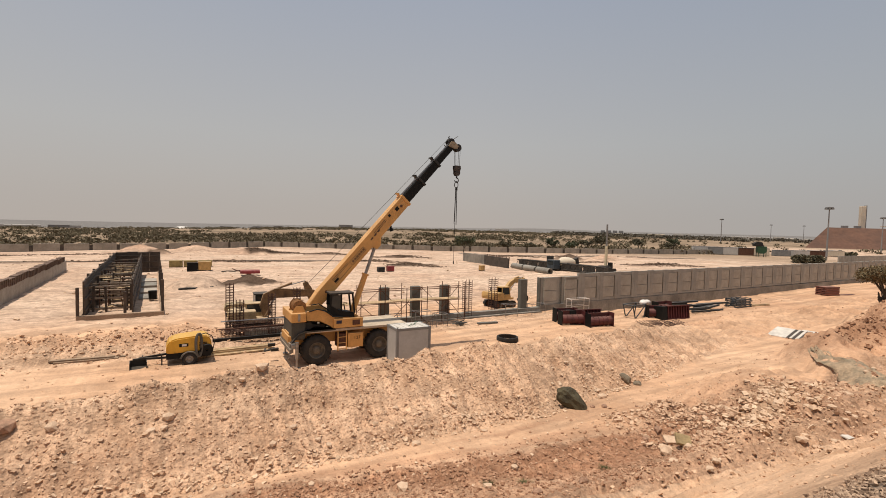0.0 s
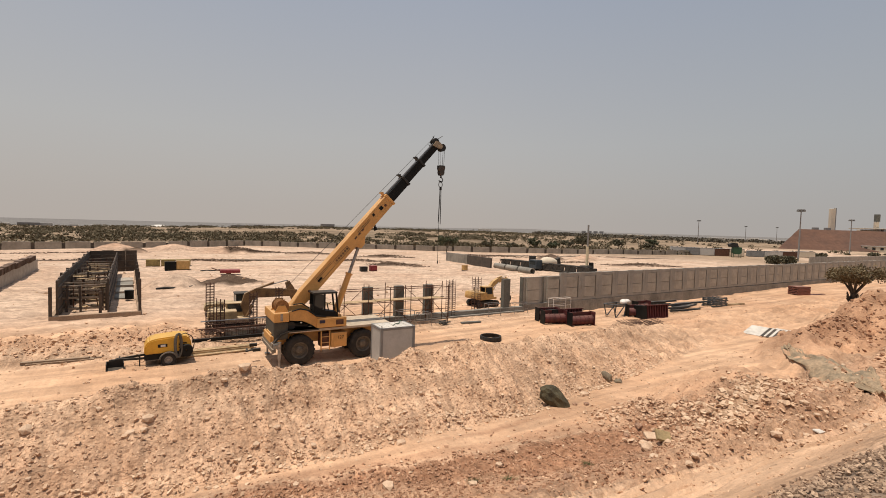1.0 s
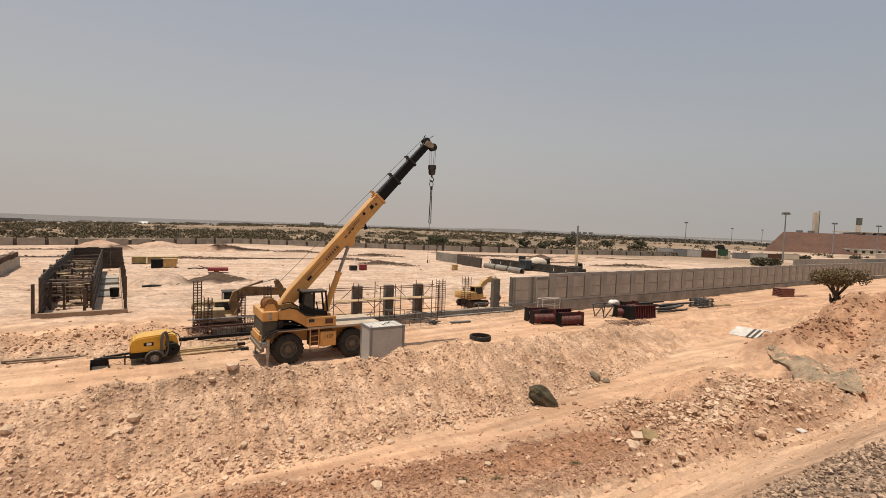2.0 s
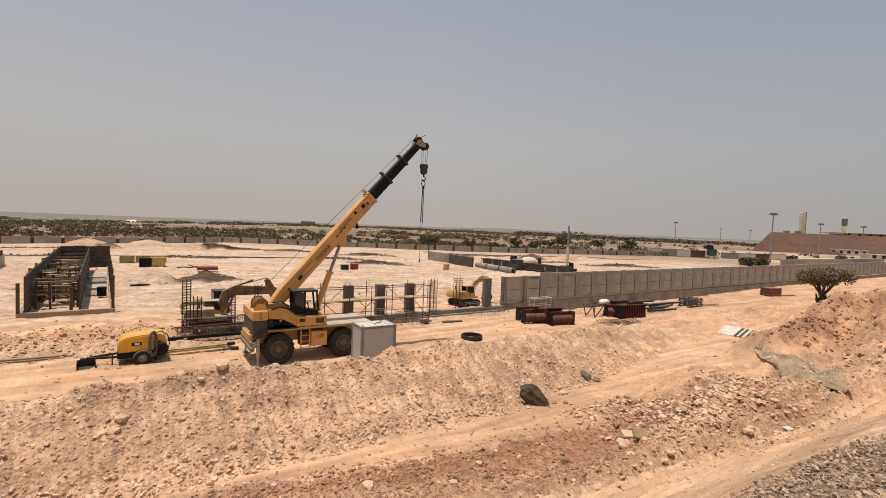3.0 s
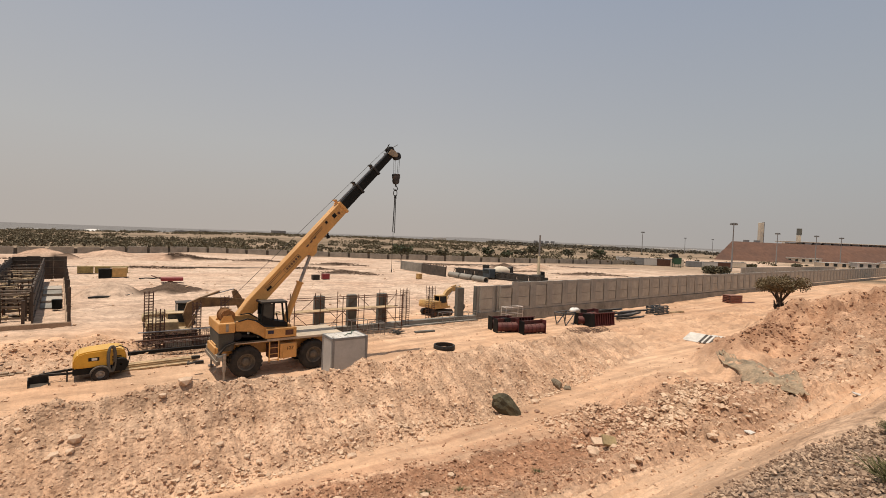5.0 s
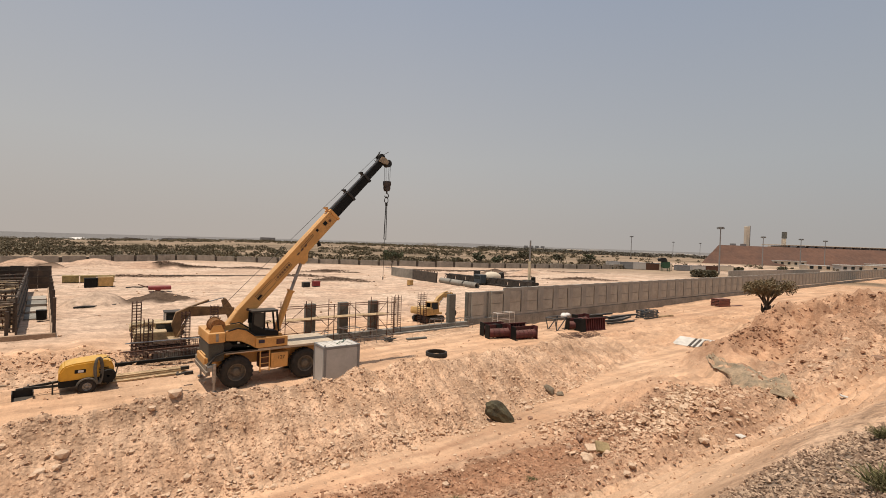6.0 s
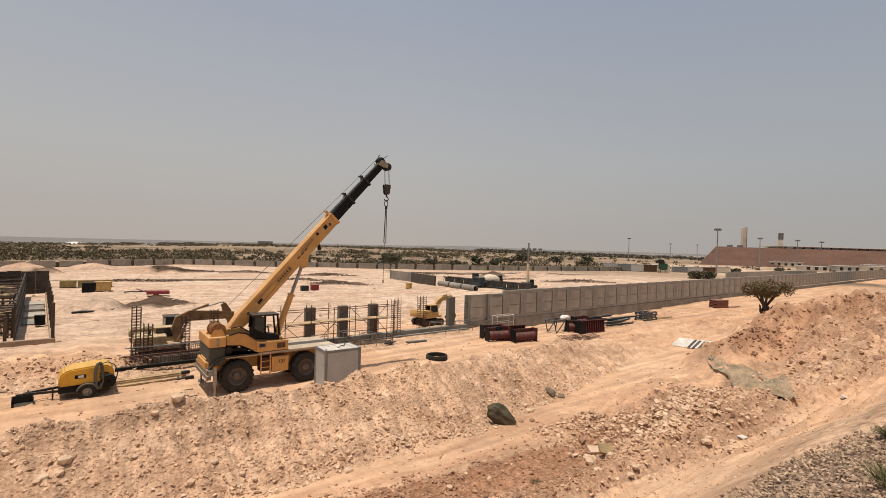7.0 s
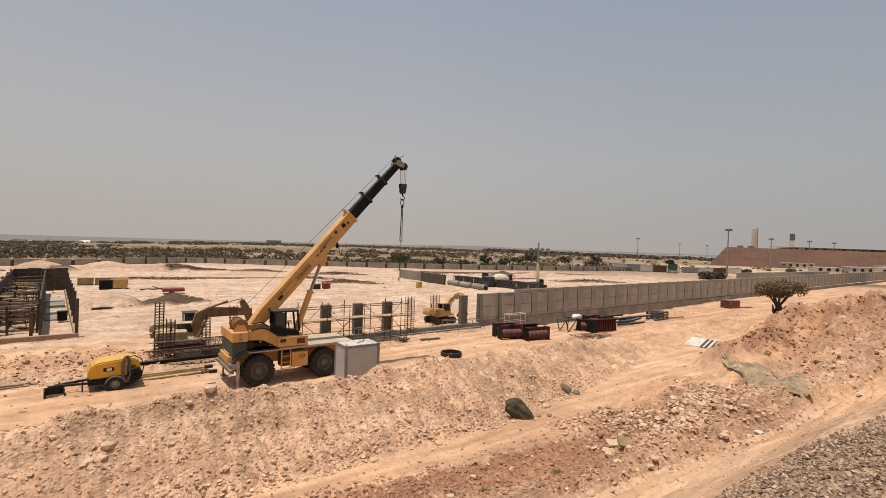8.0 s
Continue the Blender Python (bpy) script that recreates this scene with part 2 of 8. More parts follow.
# mounds beside the track and on the site: s, n, length, width, height, turn, soil (1 red, 0 pale, -1 dark)
MOUNDS = [
    (19.0, 7.6, 5.5, 1.7, 1.15, 4, 0.2), (14.8, 7.2, 2.6, 1.3, 0.45, 0, 0.4), (19.6, 9.6, 6.6, 2.4, 0.85, 14, 0.35), (15.4, 9.9, 2.0, 1.5, 0.42, 20, 0.75), (23.5, 6.6, 3.2, 1.7, 0.75, 6, 0.3),
    (31.0, 11.6, 3.4, 2.2, 1.35, 10, 0.6), (36.5, 12.0, 4.2, 2.6, 1.7, 0, 0.8), (42.5, 11.2, 4.5, 3.2, 2.1, -10, 0.4),
    (46.5, 13.8, 4.0, 3.0, 2.0, 15, 0.2), (51.0, 9.5, 6.0, 3.4, 2.3, 0, 0.3), (58.0, 12.5, 6.0, 4.0, 2.2, 10, 0.3),
    (37.0, 7.5, 5.0, 2.2, 1.0, 0, 0.2), (29.0, 6.0, 4.0, 1.6, 0.9, 0, 0.2), (66.0, 8.0, 9.0, 4.0, 2.4, 0, 0.2), (80.0, 9.0, 12.0, 5.0, 2.6, 0, 0.1),
    (2.0, 57.2, 3.2, 2.0, 1.45, 0, -0.08), (7.2, 57.6, 3.8, 2.2, 1.0, 0, -1.0), (26.0, 8.8, 5.2, 1.5, 1.0, 39, 0.2),
    (-7.6, 116.0, 6.0, 3.6, 1.9, 0, 0.4), (2.6, 117.5, 6.5, 3.4, 1.8, 0, 0.4), (12.0, 117.0, 8.0, 3.4, 1.1, 0, 0.3), (-48.0, 105.0, 6.0, 2.0, 0.8, 0, 0.3), (-3.9, 113.4, 2.6, 1.4, 1.5, 0, -0.8),
    (14.0, 112.0, 8.0, 3.0, 1.5, 0, 0.5), (76.0, 78.0, 5.0, 3.0, 1.7, 0, -0.4), (86.0, 77.0, 7.0, 3.0, 1.4, 0, 0.5),
    (18.5, 110.5, 7.0, 1.2, 0.5, 0, -0.9), (29.0, 104.5, 6.0, 1.0, 0.5, 2, -0.7), (42.0, 94.0, 7.0, 1.2, 0.6, -8, -0.8), (33.0, 83.0, 6.0, 0.9, 0.35, -8, -0.6), (36.0, 75.0, 6.0, 1.6, 0.5, -10, -0.5), (8.0, 89.0, 9.0, 0.8, 0.3, 0, -0.5), (-20.0, 92.0, 26.0, 0.5, 0.3, 2, -0.4),
    (88.0, 64.0, 9.0, 1.6, 0.5, 0, -0.6), (70.0, 92.0, 9.0, 0.9, 0.4, -20, -0.6), (96.0, 88.0, 16.0, 1.0, 0.5, -26, -0.4), (-2.0, 31.0, 9.0, 1.4, 0.35, 0, 0.3), (-16.0, 31.5, 7.0, 1.2, 0.3, 0, 0.3),
    (105.0, 48.0, 9.0, 3.0, 1.2, 0, 0.1), (120.0, 46.0, 9.0, 3.0, 1.4, 0, 0.1), (134.0, 44.0, 8.0, 3.0, 1.2, 0, 0.1),
]


def berm_shift(s):
    return np.interp(s, [12, 24, 31, 40], [0, 2.6, 4.0, 5.0])


def band_up(s):
    """Far edge of the turned dark-red soil between the track and the bank."""
    return np.interp(s, [-10, 1.7, 3.5, 4.9, 6.9, 8.9, 10.8, 12.9, 20], [11.9, 11.6, 11.45, 11.05, 10.6, 10.3, 10.1, 9.8, 9.4])


def ballast_edge(s):
    return np.interp(s, [3, 5, 6, 6.8, 7.5, 8.2, 12], [2.3, 2.15, 1.85, 1.5, 1.3, 1.1, 0.6])


def band_lo(s):
    """Its near edge."""
    return np.interp(s, [-10, 3.3, 5.4, 6.3, 7.3, 8.9, 10.1, 13, 20], [11.2, 10.6, 10.0, 9.5, 9.2, 8.4, 8.0, 7.8, 7.2])


def ground_height(s, n, rough=True):
    s, n = np.asarray(s, float), np.asarray(n, float)
    x, y = s * CU - n * SU, s * SU + n * CU
    ne = n + 0.9 * smooth01(8, 18, s)
    z = np.interp(ne, [-40, -16, -6, -4.5, -1.0, 0.2, 0.95, 1.6, 1.9, 2.84, 5.0, 5.8, 7.8, 8.9, 11.5, 14, 17],
                  [0, 0, 5.0, 5.75, 5.8, 5.75, 5.33, 5.0, 4.73, 3.95, 2.35, 1.9, 1.12, 0.86, 0.66, 0.35, 0.0])
    # the loose ridge between the track and the site
    sh = berm_shift(s)
    H = np.interp(s, [-40, -12, -4, -2.5, -1.2, 0, 3, 4.5, 6, 8, 10.8, 15, 20, 25, 29, 33], [1.9, 2.2, 2.36, 2.25, 2.42, 2.28, 2.42, 2.25, 2.22, 2.27, 2.42, 2.05, 1.65, 1.35, 0.9, 0])
    H = H + 0.13 * vnoise(s * 0.9, n * 0 + 3.3, 5) * (H > 0.1)
    toe, crest, back = 12.35 + sh, 15.4 + sh + 0.25 * vnoise(s * 0.5, n * 0, 8), 18.3 + sh
    toe = toe + 0.22 * vnoise(s * 0.7, n * 0 + 1.5, 6)
    up = np.clip((n - toe) / (crest - toe), 0, 1)
    dn = np.clip((back - n) / (back - crest), 0, 1)
    prof = np.minimum(up ** 0.92, dn)
    z = z + prof * np.maximum(H - z, 0)
    inb = smooth01(0.0, 0.12, prof)
    mound = np.zeros_like(z)
    for ms, mn, ml, mw, mh, turn, soil in MOUNDS:
        c, d = math.cos(radians(turn)), math.sin(radians(turn))
        a = ((s - ms) * c + (n - mn) * d) / ml
        b = (-(s - ms) * d + (n - mn) * c) / mw
        r = np.sqrt(a * a + b * b)
        r = r * (1 + 0.22 * vnoise(s * 0.45 + ms, n * 0.45, 3) + 0.1 * vnoise(s * 1.3, n * 1.3 + ms, 4))
        mound = np.maximum(mound, mh * np.clip(1 - r, 0, 1) ** 0.85)
    z = z + mound
    # tipped soil in a broad heap along the railway
    heap = 2.35 * smooth01(35.5, 42, s + 1.5 * vnoise(s * 0.2, n * 0.3, 14)) * smooth01(4.5, 8, n) * (1 - smooth01(12.6, 16.4, n + 1.3 * vnoise(s * 0.16, n * 0, 12))) * (1 - 0.4 * smooth01(70, 100, s))
    heap = heap * (1 + 0.42 * fbm(s, n, 3.0, 4, 71) + 0.42 * (0.4 - np.abs(fbm(s, n, 1.9, 3, 73))))
    mound = np.maximum(mound, heap * 0.6)
    z = z + np.maximum(heap - z, 0)
    z = z - 0.35 * smooth01(31.3, 32, n) * (1 - smooth01(35.5, 37, n)) * smooth01(1.0, 2.5, s) * (1 - smooth01(8, 10, s))
    inm = smooth01(0.03, 0.3, mound) * (1 - 0.8 * smooth01(25, 40, n))
    # beside the wall the ground was dug a little
    z = z - 0.45 * smooth01(27, 29.5, n) * (1 - smooth01(30.9, 31.6, n)) * smooth01(29, 33, s) * (1 - smooth01(62, 95, s))
    # beyond the site: scrub land that swells, then falls to the coastal plain
    far = np.sqrt(x * x + y * y)
    west = smooth01(-0.35, 0.75, -x / np.maximum(far, 1))
    az = np.degrees(np.arctan2(x, np.maximum(y, 1)))
    z = z + smooth01(125, 330, far) * np.interp(az, [-60, -45, -36, -24, -10, 5, 25, 40], [-2.2, -1.6, -0.2, 2.4, 2.8, 2.2, 1.0, 0.8]) * (n > 40)
    z = z - smooth01(430, 1300, far) * (8 + 11 * west) * (n > 40)
    z = z + 16 * np.exp(-((az - 2.5) / 6.5) ** 2) * smooth01(1900, 2900, far) + 5 * np.exp(-((az - 24) / 10) ** 2) * smooth01(1500, 2600, far)
    if rough:
        near = 1 - smooth01(60, 110, far)
        site = smooth01(28.5, 33, n)
        lump = 0.05 + 0.10 * inb + 0.15 * inm + 0.06 * site + 0.22 * smooth01(0.1, 0.8, heap)
        z = z + lump * 0.8 * fbm(s, n, 1.1, 3, 11) * near
        z = z + (0.014 + 0.08 * inb + 0.10 * inm + 0.02 * site) * fbm(s, n, 0.36, 3, 21) * near
        # clods that stand out of the loose soil, and rills where it slid down
        z = z + (0.15 * inb + 0.13 * inm) * (0.42 - np.abs(fbm(s, n, 0.62, 3, 23))) * near
        rill = np.abs(fbm(s * 1.7 + 0.6 * vnoise(s * 0.5, n * 0.5, 33), n * 0.3, 0.9, 3, 81))
        z = z - inb * (0.07 + 0.17 * smooth01(5, 12, s)) * (0.5 - rill) * near
        # the tipped heaps are lumpy
        z = z + 0.4 * inm * smooth01(27, 32, s) * (1 - smooth01(14, 16, n)) * (0.4 - np.abs(fbm(s, n, 1.5, 3, 29))) * near
        # broken earth where the darker soil was turned over
        turned = smooth01(band_lo(s) - 0.3, band_lo(s) + 0.3, n) * (1 - smooth01(band_up(s) - 0.2, band_up(s) + 0.2, n)) * smooth01(-14, -8, s) * (1 - smooth01(20, 26, s))
        z = z + turned * 0.12 * (0.5 - np.abs(fbm(s, n, 0.45, 3, 27))) * near
        z = z + 0.12 * fbm(s, n, 14, 3, 31) * smooth01(19, 26, n) * (1 - smooth01(27, 29, n) * (1 - smooth01(32, 34, n)))
        # broken ground before the compressor and the wheel ruts
        broken = smooth01(28.2, 29.2, n) * (1 - smooth01(33.5, 35, n)) * (1 - smooth01(2, 5, s)) * smooth01(-24, -16, s)
        z = z + broken * (0.12 + 0.26 * np.abs(fbm(s, n, 0.9, 3, 41)))
        # crusted earth pushed about on the left of the site
        crust = smooth01(33, 34, n) * (1 - smooth01(36, 38.5, n)) * (1 - smooth01(3, 8, s))
        z = z + crust * 0.26 * np.maximum(fbm(s * 0.8, n, 2.6, 4, 43, 0.55) - 0.12, 0)
        rut = smooth01(3.0, 3.8, ne) * (1 - smooth01(6.6, 7.6, ne)) * smooth01(4, 7, s)
        z = z - rut * (0.22 * smooth01(-0.5, 0.4, np.sin(ne * 8.2 + 1.3 * vnoise(s * 0.22, n * 0, 2))) * (0.6 + 0.5 * vnoise(s * 0.7, n * 0.8, 15)) + 0.06 * fbm(s * 0.3, n, 0.3, 3, 52) + 0.14 * smooth01(0.0, 0.8, np.sin(ne * 15.0 + 2.2 * vnoise(s * 0.15, n * 0, 19))))
        rut2 = smooth01(19.2, 20, n) * (1 - smooth01(23.6, 25, n)) * (1 - smooth01(3, 6, s))
        z = z - rut2 * 0.09 * (np.sin(n * 4.6 + 0.5 * vnoise(s * 0.2, n * 0, 9)) > 0.2)
    return z


def gz(s, n):
    return float(ground_height(np.array([s]), np.array([n]))[0])


def lines(stretches, far_lo, far_hi, grow_lo, grow_hi):
    """Grid lines: even steps in stretches of (from, to, step), growing beyond them."""
    mid = [v for lo, hi, step in stretches for v in np.arange(lo, hi - step / 4, step)]
    a, d = [], stretches[0][2]
    v = mid[0]
    while v > far_lo:
        d *= grow_lo
        v -= d
        a.append(v)
    b, d, v = [], stretches[-1][2], mid[-1]
    while v < far_hi:
        d *= grow_hi
        v += d
        b.append(v)
    return np.array(a[::-1] + mid + b)


def soil_zones(s, n):
    """How far the soil is red, pale and trodden, or crushed stone."""
    ne = n + 0.9 * smooth01(8, 18, s)
    sh = berm_shift(s)
    wob = 0.5 * fbm(s, n, 2.5, 3, 61)
    fray = 0.35 * wob + 0.12 * fbm(s, n, 0.5, 2, 63)
    up, lo, toe = band_up(s), band_lo(s), 12.45 + sh
    bank_edge = np.interp(s, [5, 8.6, 10.2, 11.7, 14, 18.5, 30], [8.0, 7.0, 6.1, 5.7, 5.7, 5.3, 5.0])
    red = smooth01(lo - 0.45, lo + 0.25, n + fray) * (1 - smooth01(up - 0.3, up + 0.15, n + fray)) * (1 - 0.55 * smooth01(13, 19, s))
    red = np.maximum(red, (0.4 + 0.5 * wob) * smooth01(bank_edge - 0.5, bank_edge + 0.4, n + fray) * (1 - smooth01(lo - 0.3, lo + 0.3, n + fray)) * (1 - smooth01(22, 30, s)))
    # brown margin between the wheel track and the pale dust under the ridge
    lane = np.interp(s, [3, 7.5, 9.6, 11.9, 14.8, 19.9, 24.1, 29.5], [11.9, 11.5, 11.2, 11.2, 11.4, 12.4, 13.9, 15.5])
    brown = smooth01(up, up + 0.15, n + fray) * (1 - smooth01(toe - 0.75, toe - 0.5, n + fray)) * (1 - smooth01(10, 15, s))
    brown = brown * (1 - 0.85 * (1 - smooth01(0.18, 0.42, np.abs(n - lane + fray))) * smooth01(4, 7, s))
    red = np.maximum(red, (0.5 + 0.3 * wob) * brown)
    # the tipped heap is browner than the site
    red = np.maximum(red, (0.5 + 0.6 * wob) * smooth01(33, 37, s) * smooth01(5.5, 8, n) * (1 - smooth01(13, 16, n + wob)))
    red = np.maximum(red, (0.17 + 0.3 * wob) * smooth01(31, 36, s) * smooth01(16, 18, n) * (1 - smooth01(27, 30, n)))
    # the ridge's own soil is browner at its old end
    red = np.maximum(red, 0.3 * smooth01(toe - 0.1, toe + 0.4, n + fray) * (1 - smooth01(toe + 0.7, toe + 2.4, n + 2 * fray)) * (1 - 0.7 * smooth01(-2, 8, s)))
    for ms, mn, ml, mw, mh, turn, soil in MOUNDS:
        r = np.sqrt(((s - ms) / ml) ** 2 + ((n - mn) / mw) ** 2)
        red = np.maximum(red, max(soil, 0) * np.clip(1.3 - r, 0, 1))
    dark = np.zeros_like(s)
    for ms, mn, ml, mw, mh, turn, soil in MOUNDS:
        if soil < 0:
            r = np.sqrt(((s - ms) / ml) ** 2 + ((n - mn) / mw) ** 2)
            dark = np.maximum(dark, -soil * np.clip(1.1 - r, 0, 1) * 4.5)
    track = smooth01(up - 0.1, up + 0.3, n + fray) * (1 - smooth01(toe - 0.2, toe + 0.1, n + 0.6 * fray))
    track = np.maximum(track, smooth01(18.3, 19.6, n - sh + wob * 0.5) * (1 - smooth01(27.0, 28.5, n + wob)))
    track = np.maximum(track, 0.85 * smooth01(28, 33, s) * smooth01(15.8, 18.0, n + wob))
    pale = smooth01(29, 33, n + wob)
    bank = smooth01(1.8, 2.6, ne + 0.3 * wob) * (1 - smooth01(5.0, 6.4, ne + wob)) * smooth01(0, 3, s) * 0.75
    track = np.maximum(track, bank / 0.75)
    stone = 1 - smooth01(-0.15, 0.15, n - ballast_edge(s) + 0.3 * wob)
    return red, np.maximum(track * 0.75, pale), stone, np.clip(dark, 0, 1)


def build_ground():
    S = lines([(-15, -8, 0.16), (-8, 26, 0.115), (26, 64, 0.19)], -4400, 4400, 1.09, 1.08)
    N = lines([(-0.6, 2.4, 0.15), (2.4, 18.4, 0.1), (18.4, 37, 0.18), (37, 60, 0.45), (60, 122, 1.0)], -4400, 4400, 1.3, 1.05)
    ss, nn = np.meshgrid(S, N)
    zz = ground_height(ss, nn)
    xs, ys = ss * CU - nn * SU, ss * SU + nn * CU
    co = np.stack([xs, ys, zz], -1).reshape(-1, 3)
    w, h = len(S), len(N)
    i = np.arange((h - 1) * (w - 1))
    r, c = i // (w - 1), i % (w - 1)
    q = np.stack([r * w + c, r * w + c + 1, (r + 1) * w + c + 1, (r + 1) * w + c], -1)
    me = bpy.data.meshes.new("ground")
    me.vertices.add(len(co))
    me.vertices.foreach_set("co", co.ravel())
    me.loops.add(q.size)
    me.loops.foreach_set("vertex_index", q.ravel())
    me.polygons.add(len(q))
    me.polygons.foreach_set("loop_start", np.arange(0, q.size, 4))
    me.update(calc_edges=True)
    me.shade_smooth()
    red, pale, stone, dark = soil_zones(ss, nn)
    att = me.color_attributes.new("soil", "FLOAT_COLOR", "POINT")
    att.data.foreach_set("color", np.stack([red, pale, stone, np.ones_like(red)], -1).reshape(-1).astype(np.float32))
    att2 = me.attributes.new("dark_soil", "FLOAT", "POINT")
    att2.data.foreach_set("value", dark.ravel().astype(np.float32))
    att3 = me.attributes.new("site_soil", "FLOAT", "POINT")
    att3.data.foreach_set("value", smooth01(32, 42, nn).ravel().astype(np.float32))
    att4 = me.attributes.new("bare_sand", "FLOAT", "POINT")
    bare = smooth01(70, 105, xs) * (1 - smooth01(225, 262, ys)) * smooth01(-0.5, 0.1, fbm(xs, ys * 2, 28, 3, 91) + 0.2)
    att4.data.foreach_set("value", bare.ravel().astype(np.float32))
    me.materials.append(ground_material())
    ob = new("ground", me)
    return tagged(ob, "pale sandy building-site ground with tracks, a loose soil ridge and red patches", "ground", kind="structure")


def ground_material():
    m = bpy.data.materials.new("sandy soil")
    m.use_nodes = True
    t = m.node_tree
    b = t.nodes["Principled BSDF"]
    b.inputs["Roughness"].default_value = 0.95
    b.inputs["Specular IOR Level"].default_value = 0.15
    geo = t.nodes.new("ShaderNodeNewGeometry")
    att = t.nodes.new("ShaderNodeAttribute")
    att.attribute_name = "soil"
    sep = t.nodes.new("ShaderNodeSeparateColor")
    t.links.new(att.outputs["Color"], sep.inputs[0])

    def noise_node(scale, detail=5, rough=0.6):
        n = t.nodes.new("ShaderNodeTexNoise")
        n.inputs["Scale"].default_value, n.inputs["Detail"].default_value, n.inputs["Roughness"].default_value = scale, detail, rough
        t.links.new(geo.outputs["Position"], n.inputs["Vector"])
        return n

    def ramp(fac, a, b2, p0=0.35, p1=0.65):
        r = t.nodes.new("ShaderNodeValToRGB")
        r.color_ramp.elements[0].position, r.color_ramp.elements[1].position = p0, p1
        r.color_ramp.elements[0].color, r.color_ramp.elements[1].color = (*a, 1), (*b2, 1)
        t.links.new(fac, r.inputs[0])
        return r.outputs[0]

    def mix(fac, a, b2, mode="MIX"):
        x = t.nodes.new("ShaderNodeMixRGB")
        x.blend_type = mode
        if isinstance(fac, float):
            x.inputs[0].default_value = fac
        else:
            t.links.new(fac, x.inputs[0])
        t.links.new(a, x.inputs[1])
        t.links.new(b2, x.inputs[2])
        return x.outputs[0]

    big, mid, fine, grit = noise_node(0.11), noise_node(0.8), noise_node(6.0), noise_node(38.0, 4, 0.7)
    loose = ramp(mid.outputs["Fac"], (0.495, 0.312, 0.196), (0.66, 0.445, 0.297))
    pale = ramp(big.outputs["Fac"], (0.59, 0.345, 0.201), (0.685, 0.447, 0.287))
    redc = ramp(fine.outputs["Fac"], (0.28, 0.138, 0.078), (0.43, 0.24, 0.142))
    stone = ramp(fine.outputs["Fac"], (0.17, 0.122, 0.09), (0.33, 0.245, 0.18))
    darkc = ramp(fine.outputs["Fac"], (0.075, 0.047, 0.032), (0.12, 0.08, 0.054))
    white = ramp(big.outputs["Fac"], (0.55, 0.376, 0.266), (0.67, 0.497, 0.369))
    atts = t.nodes.new("ShaderNodeAttribute")
    atts.attribute_name = "site_soil"
    pale = mix(atts.outputs["Fac"], pale, white)
    flake = noise_node(0.55, 9, 0.72)
    fk = t.nodes.new("ShaderNodeMapRange")
    fk.inputs["From Min"].default_value, fk.inputs["From Max"].default_value = 0.38, 0.6
    fk.inputs["To Min"].default_value, fk.inputs["To Max"].default_value = 0.76, 1.06
    t.links.new(flake.outputs["Fac"], fk.inputs["Value"])
    pale = mix(1.0, pale, fk.outputs[0], "MULTIPLY")
    scab = noise_node(1.9, 7, 0.75)
    sk = t.nodes.new("ShaderNodeMapRange")
    sk.inputs["From Min"].default_value, sk.inputs["From Max"].default_value = 0.40, 0.56
    sk.inputs["To Min"].default_value, sk.inputs["To Max"].default_value = 0.78, 1.05
    t.links.new(scab.outputs["Fac"], sk.inputs["Value"])
    pale = mix(atts.outputs["Fac"], pale, mix(1.0, pale, sk.outputs[0], "MULTIPLY"))
    col = mix(sep.outputs[1], loose, pale)
    col = mix(sep.outputs[0], col, redc)
    col = mix(sep.outputs[2], col, stone)
    attd = t.nodes.new("ShaderNodeAttribute")
    attd.attribute_name = "dark_soil"
    col = mix(attd.outputs["Fac"], col, darkc)
    # scrub land with olive and tan patches far out
    ln = t.nodes.new("ShaderNodeVectorMath")
    ln.operation = "LENGTH"
    t.links.new(geo.outputs["Position"], ln.inputs[0])
    fr = t.nodes.new("ShaderNodeMapRange")
    fr.inputs["From Min"].default_value, fr.inputs["From Max"].default_value = 128, 170
    t.links.new(ln.outputs["Value"], fr.inputs["Value"])
    patch = noise_node(0.02, 6, 0.7)
    scrub = ramp(patch.outputs["Fac"], (0.17, 0.124, 0.08), (0.34, 0.245, 0.165), 0.4, 0.6)
    attb = t.nodes.new("ShaderNodeAttribute")
    attb.attribute_name = "bare_sand"
    scrub = mix(attb.outputs["Fac"], scrub, pale)
    col = mix(fr.outputs[0], col, scrub)
    # distance haze put into the colour: the far plain fades to grey
    haze_fr = t.nodes.new("ShaderNodeMapRange")
    haze_fr.inputs["From Min"].default_value, haze_fr.inputs["From Max"].default_value = 700, 1600
    t.links.new(ln.outputs["Value"], haze_fr.inputs["Value"])
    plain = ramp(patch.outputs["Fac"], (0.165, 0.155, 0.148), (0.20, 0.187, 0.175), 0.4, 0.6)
    col = mix(haze_fr.outputs[0], col, plain)
    # wheel streaks that run along the railway
    mapn = t.nodes.new("ShaderNodeMapping")
    mapn.inputs["Rotation"].default_value = (0, 0, radians(-ANG))
    t.links.new(geo.outputs["Position"], mapn.inputs["Vector"])
    scl = t.nodes.new("ShaderNodeVectorMath")
    scl.operation = "MULTIPLY"
    scl.inputs[1].default_value = (0.11, 1.25, 0.3)
    t.links.new(mapn.outputs[0], scl.inputs[0])
    streak = t.nodes.new("ShaderNodeTexNoise")
    streak.inputs["Scale"].default_value, streak.inputs["Detail"].default_value, streak.inputs["Roughness"].default_value = 1.0, 5, 0.6
    t.links.new(scl.outputs[0], streak.inputs["Vector"])
    st = t.nodes.new("ShaderNodeMapRange")
